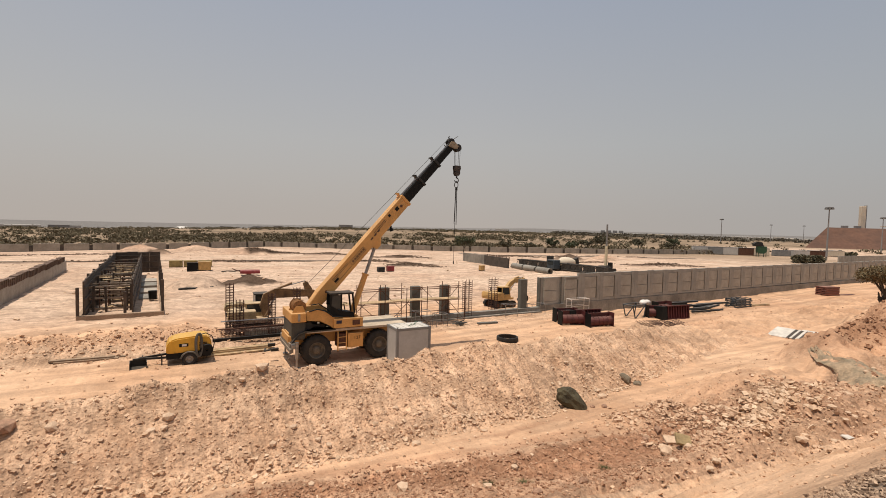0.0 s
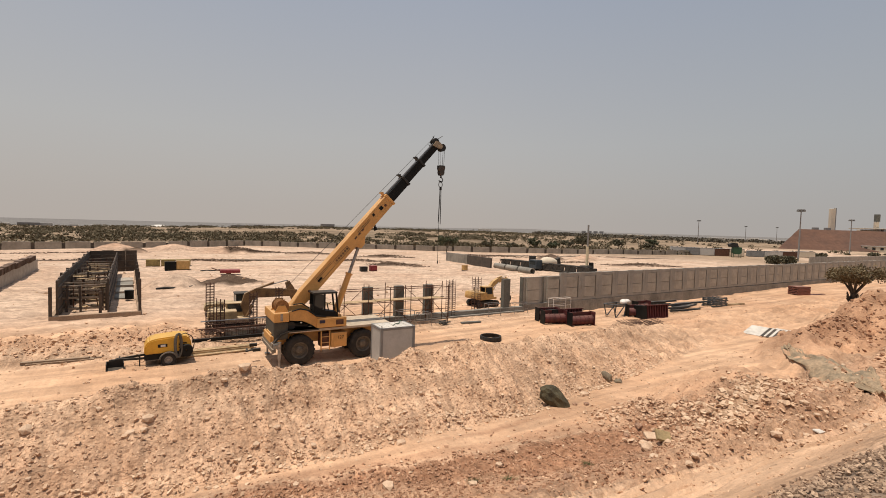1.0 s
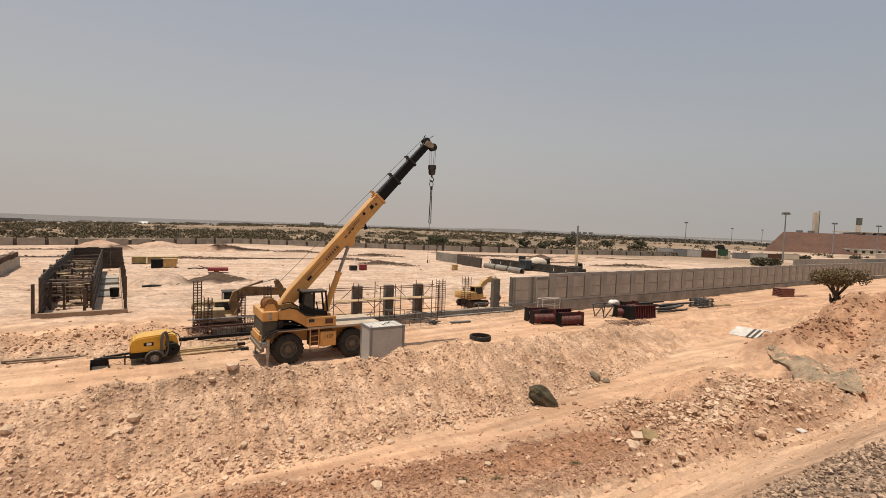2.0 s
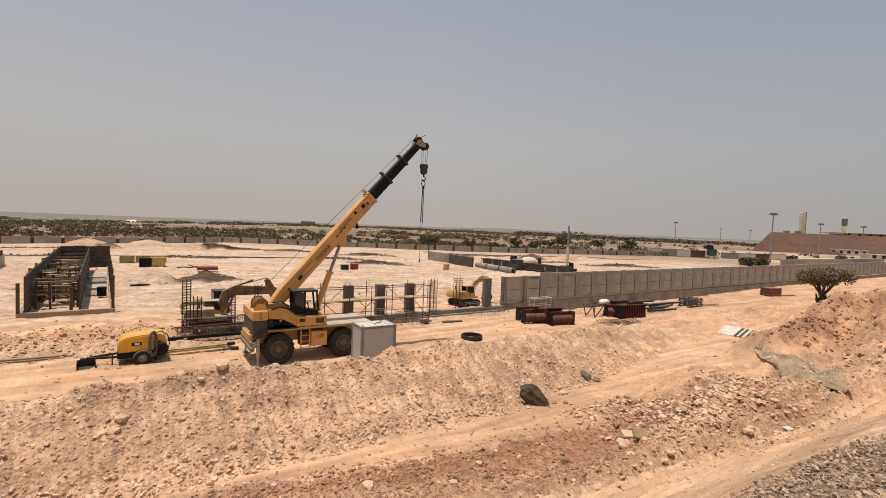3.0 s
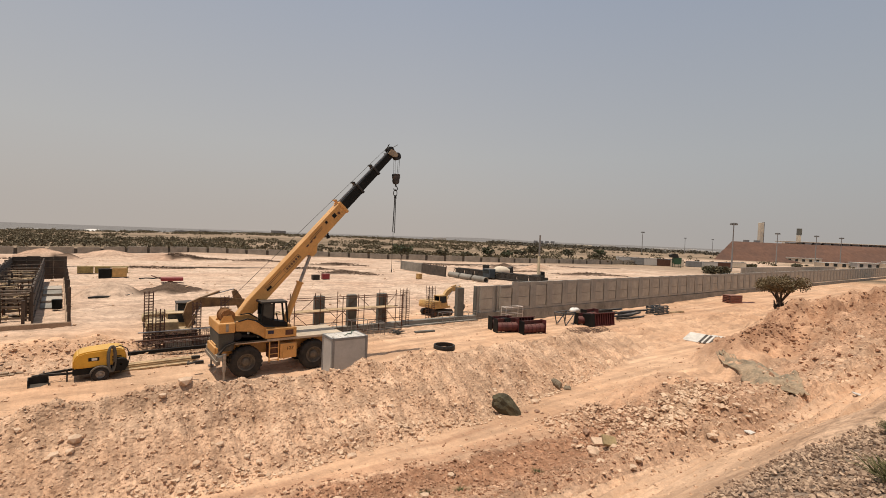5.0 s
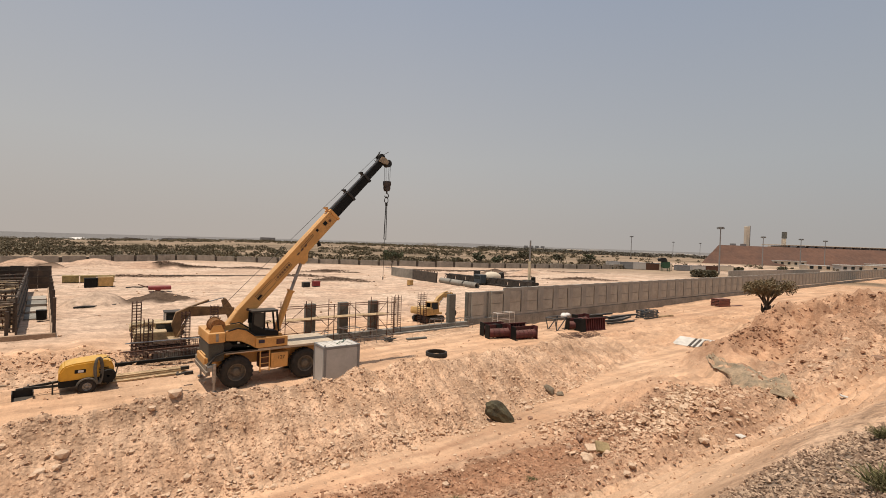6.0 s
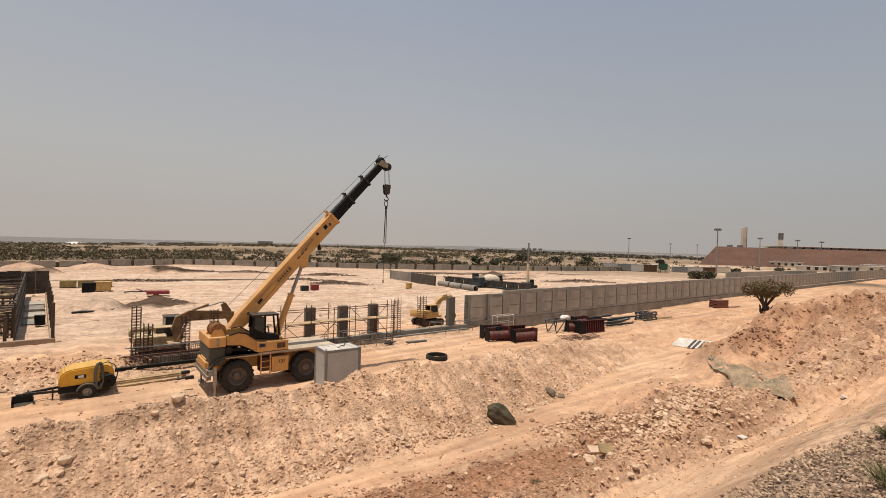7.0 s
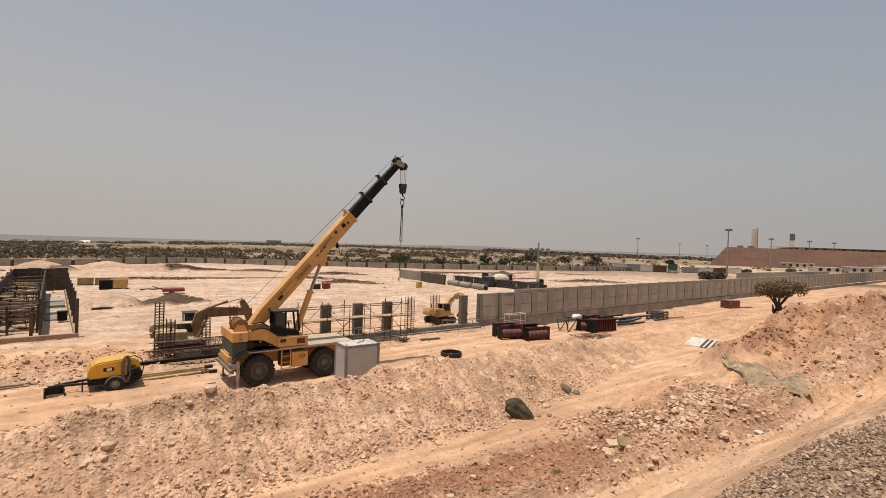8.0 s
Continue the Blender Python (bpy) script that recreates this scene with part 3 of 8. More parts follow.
    st.inputs["From Min"].default_value, st.inputs["From Max"].default_value = 0.35, 0.62
    st.inputs["To Min"].default_value, st.inputs["To Max"].default_value = 0.74, 1.11
    t.links.new(streak.outputs["Fac"], st.inputs["Value"])
    col = mix(1.0, col, st.outputs[0], "MULTIPLY")
    cl = t.nodes.new("ShaderNodeTexVoronoi")
    cl.inputs["Scale"].default_value = 11.0
    t.links.new(geo.outputs["Position"], cl.inputs["Vector"])
    cs = t.nodes.new("ShaderNodeSeparateColor")
    t.links.new(cl.outputs["Color"], cs.inputs[0])
    cm = t.nodes.new("ShaderNodeMapRange")
    cm.inputs["To Min"].default_value, cm.inputs["To Max"].default_value = 0.82, 1.1
    t.links.new(cs.outputs[0], cm.inputs["Value"])
    loosef = t.nodes.new("ShaderNodeMath")
    loosef.operation = "SUBTRACT"
    loosef.inputs[0].default_value = 1.0
    t.links.new(sep.outputs[1], loosef.inputs[1])
    col = mix(loosef.outputs[0], col, mix(1.0, col, cm.outputs[0], "MULTIPLY"))
    # loose soil that slid down the ridge in streaks
    scl2 = t.nodes.new("ShaderNodeVectorMath")
    scl2.operation = "MULTIPLY"
    scl2.inputs[1].default_value = (4.6, 0.6, 0.3)
    t.links.new(mapn.outputs[0], scl2.inputs[0])
    slide = t.nodes.new("ShaderNodeTexNoise")
    slide.inputs["Scale"].default_value, slide.inputs["Detail"].default_value, slide.inputs["Roughness"].default_value = 1.0, 5, 0.65
    slide.inputs["Distortion"].default_value = 0.5
    t.links.new(scl2.outputs[0], slide.inputs["Vector"])
    sm = t.nodes.new("ShaderNodeMapRange")
    sm.inputs["From Min"].default_value, sm.inputs["From Max"].default_value = 0.36, 0.6
    sm.inputs["To Min"].default_value, sm.inputs["To Max"].default_value = 0.77, 1.15
    t.links.new(slide.outputs["Fac"], sm.inputs["Value"])
    col = mix(loosef.outputs[0], col, mix(1.0, col, sm.outputs[0], "MULTIPLY"))
    tone = t.nodes.new("ShaderNodeMapRange")
    tone.inputs["From Min"].default_value, tone.inputs["From Max"].default_value = 0.3, 0.7
    tone.inputs["To Min"].default_value, tone.inputs["To Max"].default_value = 0.82, 1.1
    t.links.new(grit.outputs["Fac"], tone.inputs["Value"])
    col = mix(1.0, col, tone.outputs[0], "MULTIPLY")
    t.links.new(col, b.inputs["Base Color"])
    vor = t.nodes.new("ShaderNodeTexVoronoi")
    vor.inputs["Scale"].default_value = 10.0
    t.links.new(geo.outputs["Position"], vor.inputs["Vector"])
    b1 = t.nodes.new("ShaderNodeBump")
    b1.inputs["Strength"].default_value, b1.inputs["Distance"].default_value = 0.8, 0.09
    t.links.new(fine.outputs["Fac"], b1.inputs["Height"])
    b2n = t.nodes.new("ShaderNodeBump")
    b2n.inputs["Strength"].default_value, b2n.inputs["Distance"].default_value = 0.5, 0.012
    t.links.new(grit.outputs["Fac"], b2n.inputs["Height"])
    t.links.new(b1.outputs[0], b2n.inputs["Normal"])
    b3 = t.nodes.new("ShaderNodeBump")
    b3.inputs["Distance"].default_value = 0.035
    b3.invert = True
    t.links.new(loosef.outputs[0], b3.inputs["Strength"])
    t.links.new(vor.outputs["Distance"], b3.inputs["Height"])
    t.links.new(b2n.outputs[0], b3.inputs["Normal"])
    b4 = t.nodes.new("ShaderNodeBump")
    b4.inputs["Strength"].default_value, b4.inputs["Distance"].default_value = 0.7, 0.12
    t.links.new(streak.outputs["Fac"], b4.inputs["Height"])
    t.links.new(b3.outputs[0], b4.inputs["Normal"])
    b5 = t.nodes.new("ShaderNodeBump")
    b5.inputs["Strength"].default_value, b5.inputs["Distance"].default_value = 0.7, 0.22
    t.links.new(mid.outputs["Fac"], b5.inputs["Height"])
    t.links.new(b4.outputs[0], b5.inputs["Normal"])
    t.links.new(b5.outputs[0], b.inputs["Normal"])
    return m


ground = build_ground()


# ---- precast boundary wall ----
def build_wall():
    root = thing("boundary_wall", at(27.4, 30.7, 0, 0.9), "grey precast concrete boundary wall of ribbed panels", "wall", kind="structure")
    PITCH = 2.42

    # rib and panel forms are shared by all bays
    def rib_mesh():
        bm = BM()
        box(bm, (-0.42, -0.07, 0.565), (0.42, 0.098, 3.16), 0.012)
        box(bm, (-0.035, -0.085, 0.55), (0.02, -0.072, 3.16))
        return mesh_of("rib", bm, CONCRETE)

    def inset_mesh(z0, z1):
        bm = BM()
        box(bm, (0.44, -0.045, z0), (PITCH - 0.55, 0.098, z1), 0.015)
        return mesh_of("inset_panel", bm, INSET)

    def bay_mesh(z1):
        bm = BM()
        box(bm, (0.0, 0.1, 0.5), (PITCH - 0.012, 0.22, z1), 0.01)
        box(bm, (0.423, -0.045, z1 - 0.3), (PITCH - 0.423, 0.098, z1), 0.01)
        box(bm, (0.423, -0.045, 0.565), (PITCH - 0.423, 0.098, 0.80), 0.01)
        return mesh_of("wall_panel", bm, CONCRETE)

    rib, lo, hi = rib_mesh(), inset_mesh(0.82, 1.745), inset_mesh(1.775, 2.80)
    full, low = bay_mesh(3.12), bay_mesh(2.9)
    for i in range(112):
        x = i * PITCH
        grow = min(0.004 * i, 0.2)
        for name, me, dx in (("wall_panel", low if i < 2 else full, 0), ("rib", rib, 0), ("inset_panel", lo, 0), ("inset_panel", hi, 0)):
            if i < 2 and name == "rib":
                continue
            ob = new(name, me)
            ob.parent = root
            ob.matrix_basis = Matrix.Translation((x + dx, 0, grow))
    bm = BM()
    box(bm, (0, -0.10, -1.2), (112 * PITCH, 0.3, 0.56), 0.03)
    part("plinth", bm, CONCOLD, root, "plain darker concrete plinth")
    # wall's end face, its shade painted with the dark concrete
    bm = BM()
    box(bm, (-0.09, -0.06, -0.6), (-0.004, 0.3, 2.92), 0.01)
    part("end_post", bm, CONCDARK, root, "dark end face of the wall, its shade put into the colour")
    for i in (0, 1, 2):
        bm = BM()
        box(bm, (i * PITCH - 0.05, -0.03, 0.5), (i * PITCH + 0.05, -0.002, 2.9))
        part("joint_strip", bm, CONCDARK, root)
    return root


wall = build_wall()


def build_footing():
    """The low beam that the wall is to stand on."""
    root = thing("wall_footing", at(4.0, 30.7, 0), "low grey concrete footing beam awaiting its wall panels", "footing", kind="structure")
    bm = BM()
    box(bm, (0, -0.2, -0.4), (23.3, 0.25, 0.42), 0.03)
    part("beam", bm, CONCOLD, root)
    bm = BM()
    box(bm, (0, -0.45, -0.4), (23.3, -0.21, 0.12), 0.03)
    part("ledge", bm, CONCOLD, root)
    return root


build_footing()


def concrete_post(s, h=2.95):
    bm = BM()
    box(bm, (-0.34, -0.2, -0.4), (0.34, 0.2, h), 0.02)
    ob = part("concrete_post", bm, CONCDARK)
    ob.matrix_world = at(s, 30.79, 0.02)
    tagged(ob, "dark grey cast concrete wall post on the footing", "post", "wall posts")
    bm = BM()
    rod(bm, (0, 0, h - 0.05), (0.01, 0, h + 0.06), 0.008, 5)
    me = mesh_of("starter_bar", bm, REBAR)
    for dx in (-0.2, 0, 0.2):
        for dy in (-0.12, 0.12):
            st = new("starter_bar", me)
            st.parent = ob
            st.matrix_basis = Matrix.Translation((dx, dy, 0))
    return ob


for s in (13.2, 15.65, 18.1):
    concrete_post(s, 2.62)
concrete_post(25.6, 2.8)


def rebar_cage(s, n, h, w=0.42, d=0.3, lean=0.0, group="rebar cages"):
    root = thing("rebar_cage", at(s, n, gz(s, n) - 0.05) @ pose(0, 0, 0, 0, lean, 0), "upright rusty rebar cage tied for a column", "rebar", group)
    bm = BM()
    rod(bm, (0, 0, 0), (0, 0, h + 0.12), 0.018, 5)
    me = mesh_of("bar", bm, REBAR)
    for x in (-w / 2, 0, w / 2):
        for y in (-d / 2, d / 2):
            ob = new("bar", me)
            ob.parent = root
            ob.matrix_basis = Matrix.Translation((x, y, -0.1 * random.random()))
    bm = BM()
    chain(bm, [(-w / 2, -d / 2, 0), (w / 2, -d / 2, 0.01), (w / 2, d / 2, 0), (-w / 2, d / 2, 0), (-w / 2, -d / 2, 0)], 0.014, 4)
    me = mesh_of("stirrup", bm, REBAR)
    z = 0.15
    while z < h:
        ob = new("stirrup", me)
        ob.parent = root
        ob.matrix_basis = Matrix.Translation((0, 0, z))
        z += 0.16
    return root


rebar_cage(20.1, 30.7, 3.0, 0.62, 0.4)
rebar_cage(22.9, 31.2, 3.0, 0.62, 0.4)
rebar_cage(18.3, 30.7, 2.6, 0.35)
for s, n, h in ((3.2, 30.6, 3.05), (3.75, 30.4, 2.2), (5.6, 30.5, 2.6), (7.2, 30.9, 2.9)):
    rebar_cage(s, n, h)


def lying_cage(s, n, length, turn, z=0.0):
    """A long foundation cage lying on the ground."""
    root = thing("foundation_cage", at(s, n, gz(s, n) + z, turn), "long dark rebar foundation cage lying on the ground", "rebar", "foundation cages")
    bm = BM()
    rod(bm, (0, 0, 0), (length, 0, 0), 0.016, 5)
    me = mesh_of("bar", bm, REBAR)
    for y in (-0.3, 0, 0.3):
        for zz in (0.05, 0.45):
            ob = new("bar", me)
            ob.parent = root
            ob.matrix_basis = Matrix.Translation((0, y, zz))
    bm = BM()
    chain(bm, [(0, -0.3, 0.05), (0, 0.3, 0.05), (0, 0.3, 0.45), (0, -0.3, 0.45), (0, -0.3, 0.05)], 0.01, 4)
    me = mesh_of("stirrup", bm, REBAR)
    x = 0.1
    while x < length:
        ob = new("stirrup", me)
        ob.parent = root
        ob.matrix_basis = Matrix.Translation((x, 0, 0))
        x += 0.2
    return root


lying_cage(2.6, 29.6, 4.2, 0)
lying_cage(2.9, 30.3, 4.4, 2, 0.25)
lying_cage(3.0, 31.2, 4.6, -1, 0.1)
for k, (s, n, z, L, turn) in enumerate(((2.4, 29.7, 0.5, 4.4, 2), (2.7, 30.3, 0.76, 4.0, -3), (3.1, 31.2, 0.62, 3.8, 3))):
    bm = BM()
    rod(bm, (0, 0, 0), (L, 0, 0.03 * k), 0.035, 8)
    ob = part("scaffold_tube", bm, STEEL if k % 2 else RUST, None, "", True)
    ob.matrix_world = at(s, n, gz(s, n) + z, turn)
    tagged(ob, "galvanised scaffold tube laid on the rebar cages" if k % 2 else "rusty scaffold tube laid on the rebar cages", "tube", "scaffold tubes")


for k, (s, n, L, z) in enumerate(((2.2, 29.0, 4.2, 0.02), (2.6, 31.9, 4.6, 0.3))):
    bm = BM()
    box(bm, (0, -0.1, 0), (L, 0.1, 0.17), 0.01)
    ob = part("steel_channel", bm, BLACK)
    ob.matrix_world = at(s, n, gz(s, n) + z - 0.03, 1 + k)
    tagged(ob, "long black steel channel laid beside the rebar cages", "steel channel", "black channels")


def scaffold(s, n):
    root = thing("scaffold", at(s, n, 0), "tube scaffold with a plank deck beside the concrete posts", "scaffold")
    xs = (0, 1.7, 3.3, 4.9, 6.6, 8.0)
    for x in xs:
        for y in (0, 0.9):
            bm = BM()
            rod(bm, (x, y, 0), (x, y, 2.75 + 0.3 * ((x * 7 + y * 3) % 1.0)), 0.028, 7)
            part("standard", bm, RUST, root)
    for z, y in ((1.0, 0), (1.72, 0), (1.72, 0.9), (2.6, 0), (2.6, 0.9), (0.35, 0)):
        bm = BM()
        rod(bm, (-0.2, y + 0.04, z), (8.2, y + 0.04, z + 0.02), 0.024, 7)
        part("ledger", bm, RUST, root)
    for i, (a, b) in enumerate(zip(xs, xs[1:])):
        bm = BM()
        z0, z1 = (0.2, 1.7) if i % 2 else (1.7, 0.2)
        rod(bm, (a, -0.05, z0), (b, -0.05, z1), 0.02, 6)
        rod(bm, (a, 0.95, z1 + 0.9), (b, 0.95, z0 + 0.9), 0.02, 6)
        part("brace", bm, RUST, root)
    for k, (x0, x1) in enumerate(((-1.6, 2.6), (2.4, 6.0), (5.6, 7.6))):
        for j in range(3):
            bm = BM()
            box(bm, (x0, 0.08 + j * 0.27, 1.77 + 0.03 * (k % 2)), (x1, 0.33 + j * 0.27, 1.82 + 0.03 * (k % 2)), 0.006)
            part("plank", bm, TIMBER, root)
    return root


scaffold(11.0, 29.3)


def trestle(s, n, w, h, turn=0, mat=None):
    root = thing("steel_trestle", at(s, n, gz(s, n), turn), "white-painted tube trestle standing on the sand" if mat is WHITE else "light welded tube trestle standing on the sand", "trestle", "trestles")
    for y in (0, 0.6):
        bm = BM()
        chain(bm, [(0, y, 0), (0, y, h), (w, y, h), (w, y, 0)], 0.022, 6)
        rod(bm, (0, y, h * 0.45), (w, y, h * 0.45), 0.018, 6)
        part("frame", bm, mat or STEEL, root)
    bm = BM()
    rod(bm, (0, 0, h), (0, 0.6, h), 0.02, 6)
    rod(bm, (w, 0, h), (w, 0.6, h), 0.02, 6)
    part("tie", bm, mat or STEEL, root)
    return root


for s, n, w, h in ((12.6, 28.4, 0.9, 1.05), (14.6, 28.5, 1.2, 1.2), (16.2, 28.4, 0.9, 0.9), (23.0, 29.6, 1.2, 1.0), (29.8, 29.4, 2.1, 1.1), (25.6, 29.5, 1.4, 0.85)):
    trestle(s, n, w, h, 0, WHITE if s > 28 else STEEL)


# ---- the mobile crane ----
def wheel(parent, x, y, z, r, w, out, tyre=None, rim=None):
    """out: -1 or 1, the side that the hub shows."""
    bm = BM()
    prof = [(r * 0.56, -w * 0.42), (r * 0.70, -w * 0.5), (r * 0.88, -w * 0.5), (r * 0.97, -w * 0.42), (r, -w * 0.3),
            (r, w * 0.3), (r * 0.97, w * 0.42), (r * 0.88, w * 0.5), (r * 0.70, w * 0.5), (r * 0.56, w * 0.42)]
    lathe(bm, prof, 40)
    for i in range(22):
        a = 2 * math.pi * i / 22
        for side in (-1, 1):
            m = Matrix.Rotation(-a - side * 0.07, 4, "Y") @ Matrix.Translation((r * 0.995, side * w * 0.24, 0)) @ Matrix.Rotation(side * 0.5, 4, "X")
            box(bm, (-0.02, -w * 0.22, -0.045), (0.022, w * 0.22, 0.045), 0, m)
    ob = part("wheel", bm, RUBBER, parent, "dusty black tyre on a dark rim", True)
    ob.matrix_basis = Matrix.Translation((x, y, z))
    bm = BM()
    lathe(bm, [(r * 0.575, out * w * 0.40), (r * 0.54, out * w * 0.44), (r * 0.50, out * w * 0.40), (r * 0.46, out * w * 0.2), (r * 0.30, out * w * 0.14),
               (r * 0.24, out * w * 0.30), (r * 0.14, out * w * 0.36), (0.001, out * w * 0.36)], 32)
    lathe(bm, [(r * 0.575, -out * w * 0.40), (r * 0.4, -out * w * 0.2), (0.001, -out * w * 0.2)], 24)
    for i in range(10):
        a = 2 * math.pi * i / 10
        c = Vector((math.cos(a) * r * 0.37, out * w * 0.14, math.sin(a) * r * 0.37))
        rod(bm, c, c + Vector((0, out * 0.06, 0)), 0.022, 6)
    part("rim", bm, rim or RIM, ob, "", True)
    return ob


def build_crane():
    g = 0.0
    root = thing("mobile_crane", at(8.3, 24.3, g), "amber two-axle mobile crane with its telescopic boom raised", "crane")
    # carrier
    bm = BM()
    box(bm, (-2.95, -0.55, 0.95), (3.3, 0.55, 1.58), 0.03)
    box(bm, (-3.02, -0.9, 1.15), (-2.5, 0.9, 1.5), 0.03)
    part("chassis", bm, AMBER, root)
    bm = BM()
    box(bm, (-2.2, -1.25, 1.64), (3.2, 1.2, 1.76), 0.015)
    part("deck", bm, material("pale dusty deck", (0.52, 0.415, 0.30), 0.8, 0, 0.25, 2, 20, 0.3, 0.004), root, "dust-pale carrier deck")
    for x in (-1.67, 1.65):
        bm = BM()
        rod(bm, (x, -1.1, 0.74), (x, 1.1, 0.74), 0.13, 10)
        part("axle", bm, DARK, root)
        for y, out in ((-0.98, -1), (0.98, 1)):
            wheel(root, x, y, 0.735, 0.735, 0.5, out)
    for y0, y1 in ((-1.26, -0.6), (0.6, 1.26)):
        bm = BM()
        prism(bm, [(-2.95, 1.22), (-2.62, 1.62), (-2.2, 1.76), (-0.75, 1.76), (-0.75, 1.7), (-2.2, 1.69), (-2.58, 1.54), (-2.88, 1.2)], y0, y1)
        part("fender", bm, DARK, root)
    # engine housing at the rear, with its amber lower apron
    bm = BM()
    box(bm, (-2.9, -1.08, 1.3), (-2.2, 1.08, 2.2), 0.12)
    part("engine_housing", bm, material("dark olive housing", (0.075, 0.07, 0.055), 0.6, 0.1, 0.3, 2, 25, 0.2, 0.003, dust=0.4), root, "dark engine housing")
    bm = BM()
    prism(bm, [(-2.94, 1.08), (-2.94, 1.5), (-2.66, 1.5), (-2.54, 1.3), (-2.66, 1.08)], -1.0, 1.0, 0.02)
    part("rear_apron", bm, AMBER, root)
    bm = BM()
    box(bm, (-2.86, -0.5, 1.9), (-1.5, 1.15, 2.18), 0.04)
    rod(bm, (-2.05, -0.95, 1.95), (-2.05, -0.6, 1.95), 0.2, 16)
    rod(bm, (-2.05, -0.75, 1.95), (-1.2, -0.75, 1.85), 0.1, 10)
    part("air_filter", bm, DARK, root)
    bm = BM()
    for y in (-0.5, 0.5):
        beam(bm, (-3.4, y, 0.82), (-3.75, y, 0.82), 0.16, 0.14)
    rod(bm, (-3.7, -0.35, 0.8), (-4.0, -0.2, 0.72), 0.05, 8)
    rod(bm, (-4.0, -0.2, 0.72), (-3.9, 0.3, 0.70), 0.05, 8)
    part("tow_gear", bm, DARK, root)
    # tool box between the wheels
    bm = BM()
    box(bm, (-0.1, -1.22, 0.72), (0.72, -0.6, 1.46), 0.02)
    part("tool_box", bm, AMBER, root)
    bm = BM()
    box(bm, (0.02, -1.235, 0.78), (0.66, -1.222, 1.40), 0.004)
    part("tool_box_door", bm, AMBER, root)
    for k, ch in enumerate("127"):
        cu = bpy.data.curves.new("number", "FONT")
        cu.body, cu.size, cu.extrude = ch, 0.24, 0.003
        ob = new("fleet_number", cu)
        ob.parent = root
        ob.matrix_basis = pose(0.2 + k * 0.12, -1.242, 1.14, 90, 0, 0)
        cu.materials.append(BLACK)
    bm = BM()
    for x in (-0.62, -0.18):
        beam(bm, (x, -1.2, 0.62), (x, -1.2, 1.62), 0.05, 0.05)
    for z in (0.7, 1.0, 1.3):
        rod(bm, (-0.62, -1.2, z), (-0.18, -1.2, z), 0.02, 6)
    part("step_ladder", bm, AMBER, root)
    bm = BM()
    box(bm, (-0.62, -1.1, 0.78), (-0.12, -0.6, 1.44), 0.03)
    part("fuel_tank", bm, RUST, root)
    # outriggers
    for x in (-2.85, 3.05):
        bm = BM()
        box(bm, (x - 0.16, -1.3, 0.98), (x + 0.16, 1.3, 1.22), 0.02)
        if x < 0:
            box(bm, (x - 0.2, -1.5, 0.82), (x - 0.02, 1.2, 1.0), 0.02)
        part("outrigger_box", bm, AMBER if x > 0 else OUTRIGGER, root, "" if x > 0 else "dusty pale outrigger beam")
        for y in (-1.5, 1.5):
            bm = BM()
            box(bm, (x - 0.12, min(y, 0.8 * y), 1.0), (x + 0.12, max(y, 0.8 * y), 1.2), 0.01)
            rod(bm, (x + 0.14, y, 0.5), (x + 0.14, y, 1.32), 0.085, 12)
            rod(bm, (x + 0.14, y, 0.08), (x + 0.14, y, 0.5), 0.05, 10)
            rod(bm, (x + 0.14, y, 0.03), (x + 0.14, y, 0.09), 0.14, 12)
            part("outrigger_leg", bm, STEEL, root, "", True)
    # superstructure
    bm = BM()
    rod(bm, (-0.5, 0, 1.76), (-0.5, 0, 1.95), 0.75, 28)
    part("slew_ring", bm, DARK, root)
    for y0, y1 in ((-1.18, -1.05), (0.35, 0.5), (-0.5, -0.36)):
        bm = BM()
        prism(bm, [(-2.18, 2.25), (-2.18, 2.7), (-1.75, 2.78), (-1.4, 2.72), (-0.85, 2.34), (0.6, 2.26), (0.66, 2.18), (0.66, 1.78), (-0.85, 1.78), (-1.05, 1.95), (-1.5, 2.2)] if y0 < -1 else [(-2.2, 2.2), (-2.2, 2.86), (-1.3, 2.92), (-0.8, 2.4), (0.6, 2.28), (0.66, 2.2), (0.66, 1.78), (-0.9, 1.78), (-1.4, 2.05)], y0, y1, 0.012)
        part("side_plate", bm, AMBER, root)
    bm = BM()
    box(bm, (-0.85, -1.3, 1.8), (0.66, -1.19, 2.26), 0.015)
    box(bm, (-0.9, -1.05, 1.8), (0.6, 0.35, 1.98), 0.01)
    part("side_tank", bm, AMBER, root)
    bm = BM()
    box(bm, (-0.74, -1.312, 2.02), (-0.46, -1.302, 2.18), 0.003)
    part("plate", bm, NAVY, root, "navy maker's plate")
    bm = BM()
    box(bm, (0.1, -1.312, 1.9), (0.5, -1.302, 2.16), 0.003)
    part("grille", bm, RUST, root)
    bm = BM()
    box(bm, (-2.93, -1.2, 2.2), (-2.2, 1.2, 2.66), 0.05)
    part("counterweight", bm, AMBER, root)
    bm = BM()
    box(bm, (-2.62, -1.207, 2.26), (-2.5, -1.2, 2.62))
    part("warning_plate", bm, STEEL, root)
    # winch
    bm = BM()
    lathe(bm, [(0.10, -0.42), (0.33, -0.42), (0.33, -0.39), (0.23, -0.37), (0.25, -0.2), (0.27, 0), (0.25, 0.2), (0.23, 0.37), (0.33, 0.39), (0.33, 0.42), (0.1, 0.42)], 28, pose(-2.5, -0.55, 2.92))
    for k in range(10):
        lathe(bm, [(0.275, -0.33 + k * 0.066), (0.30, -0.31 + k * 0.066), (0.275, -0.285 + k * 0.066)], 20, pose(-2.5, -0.55, 2.92))
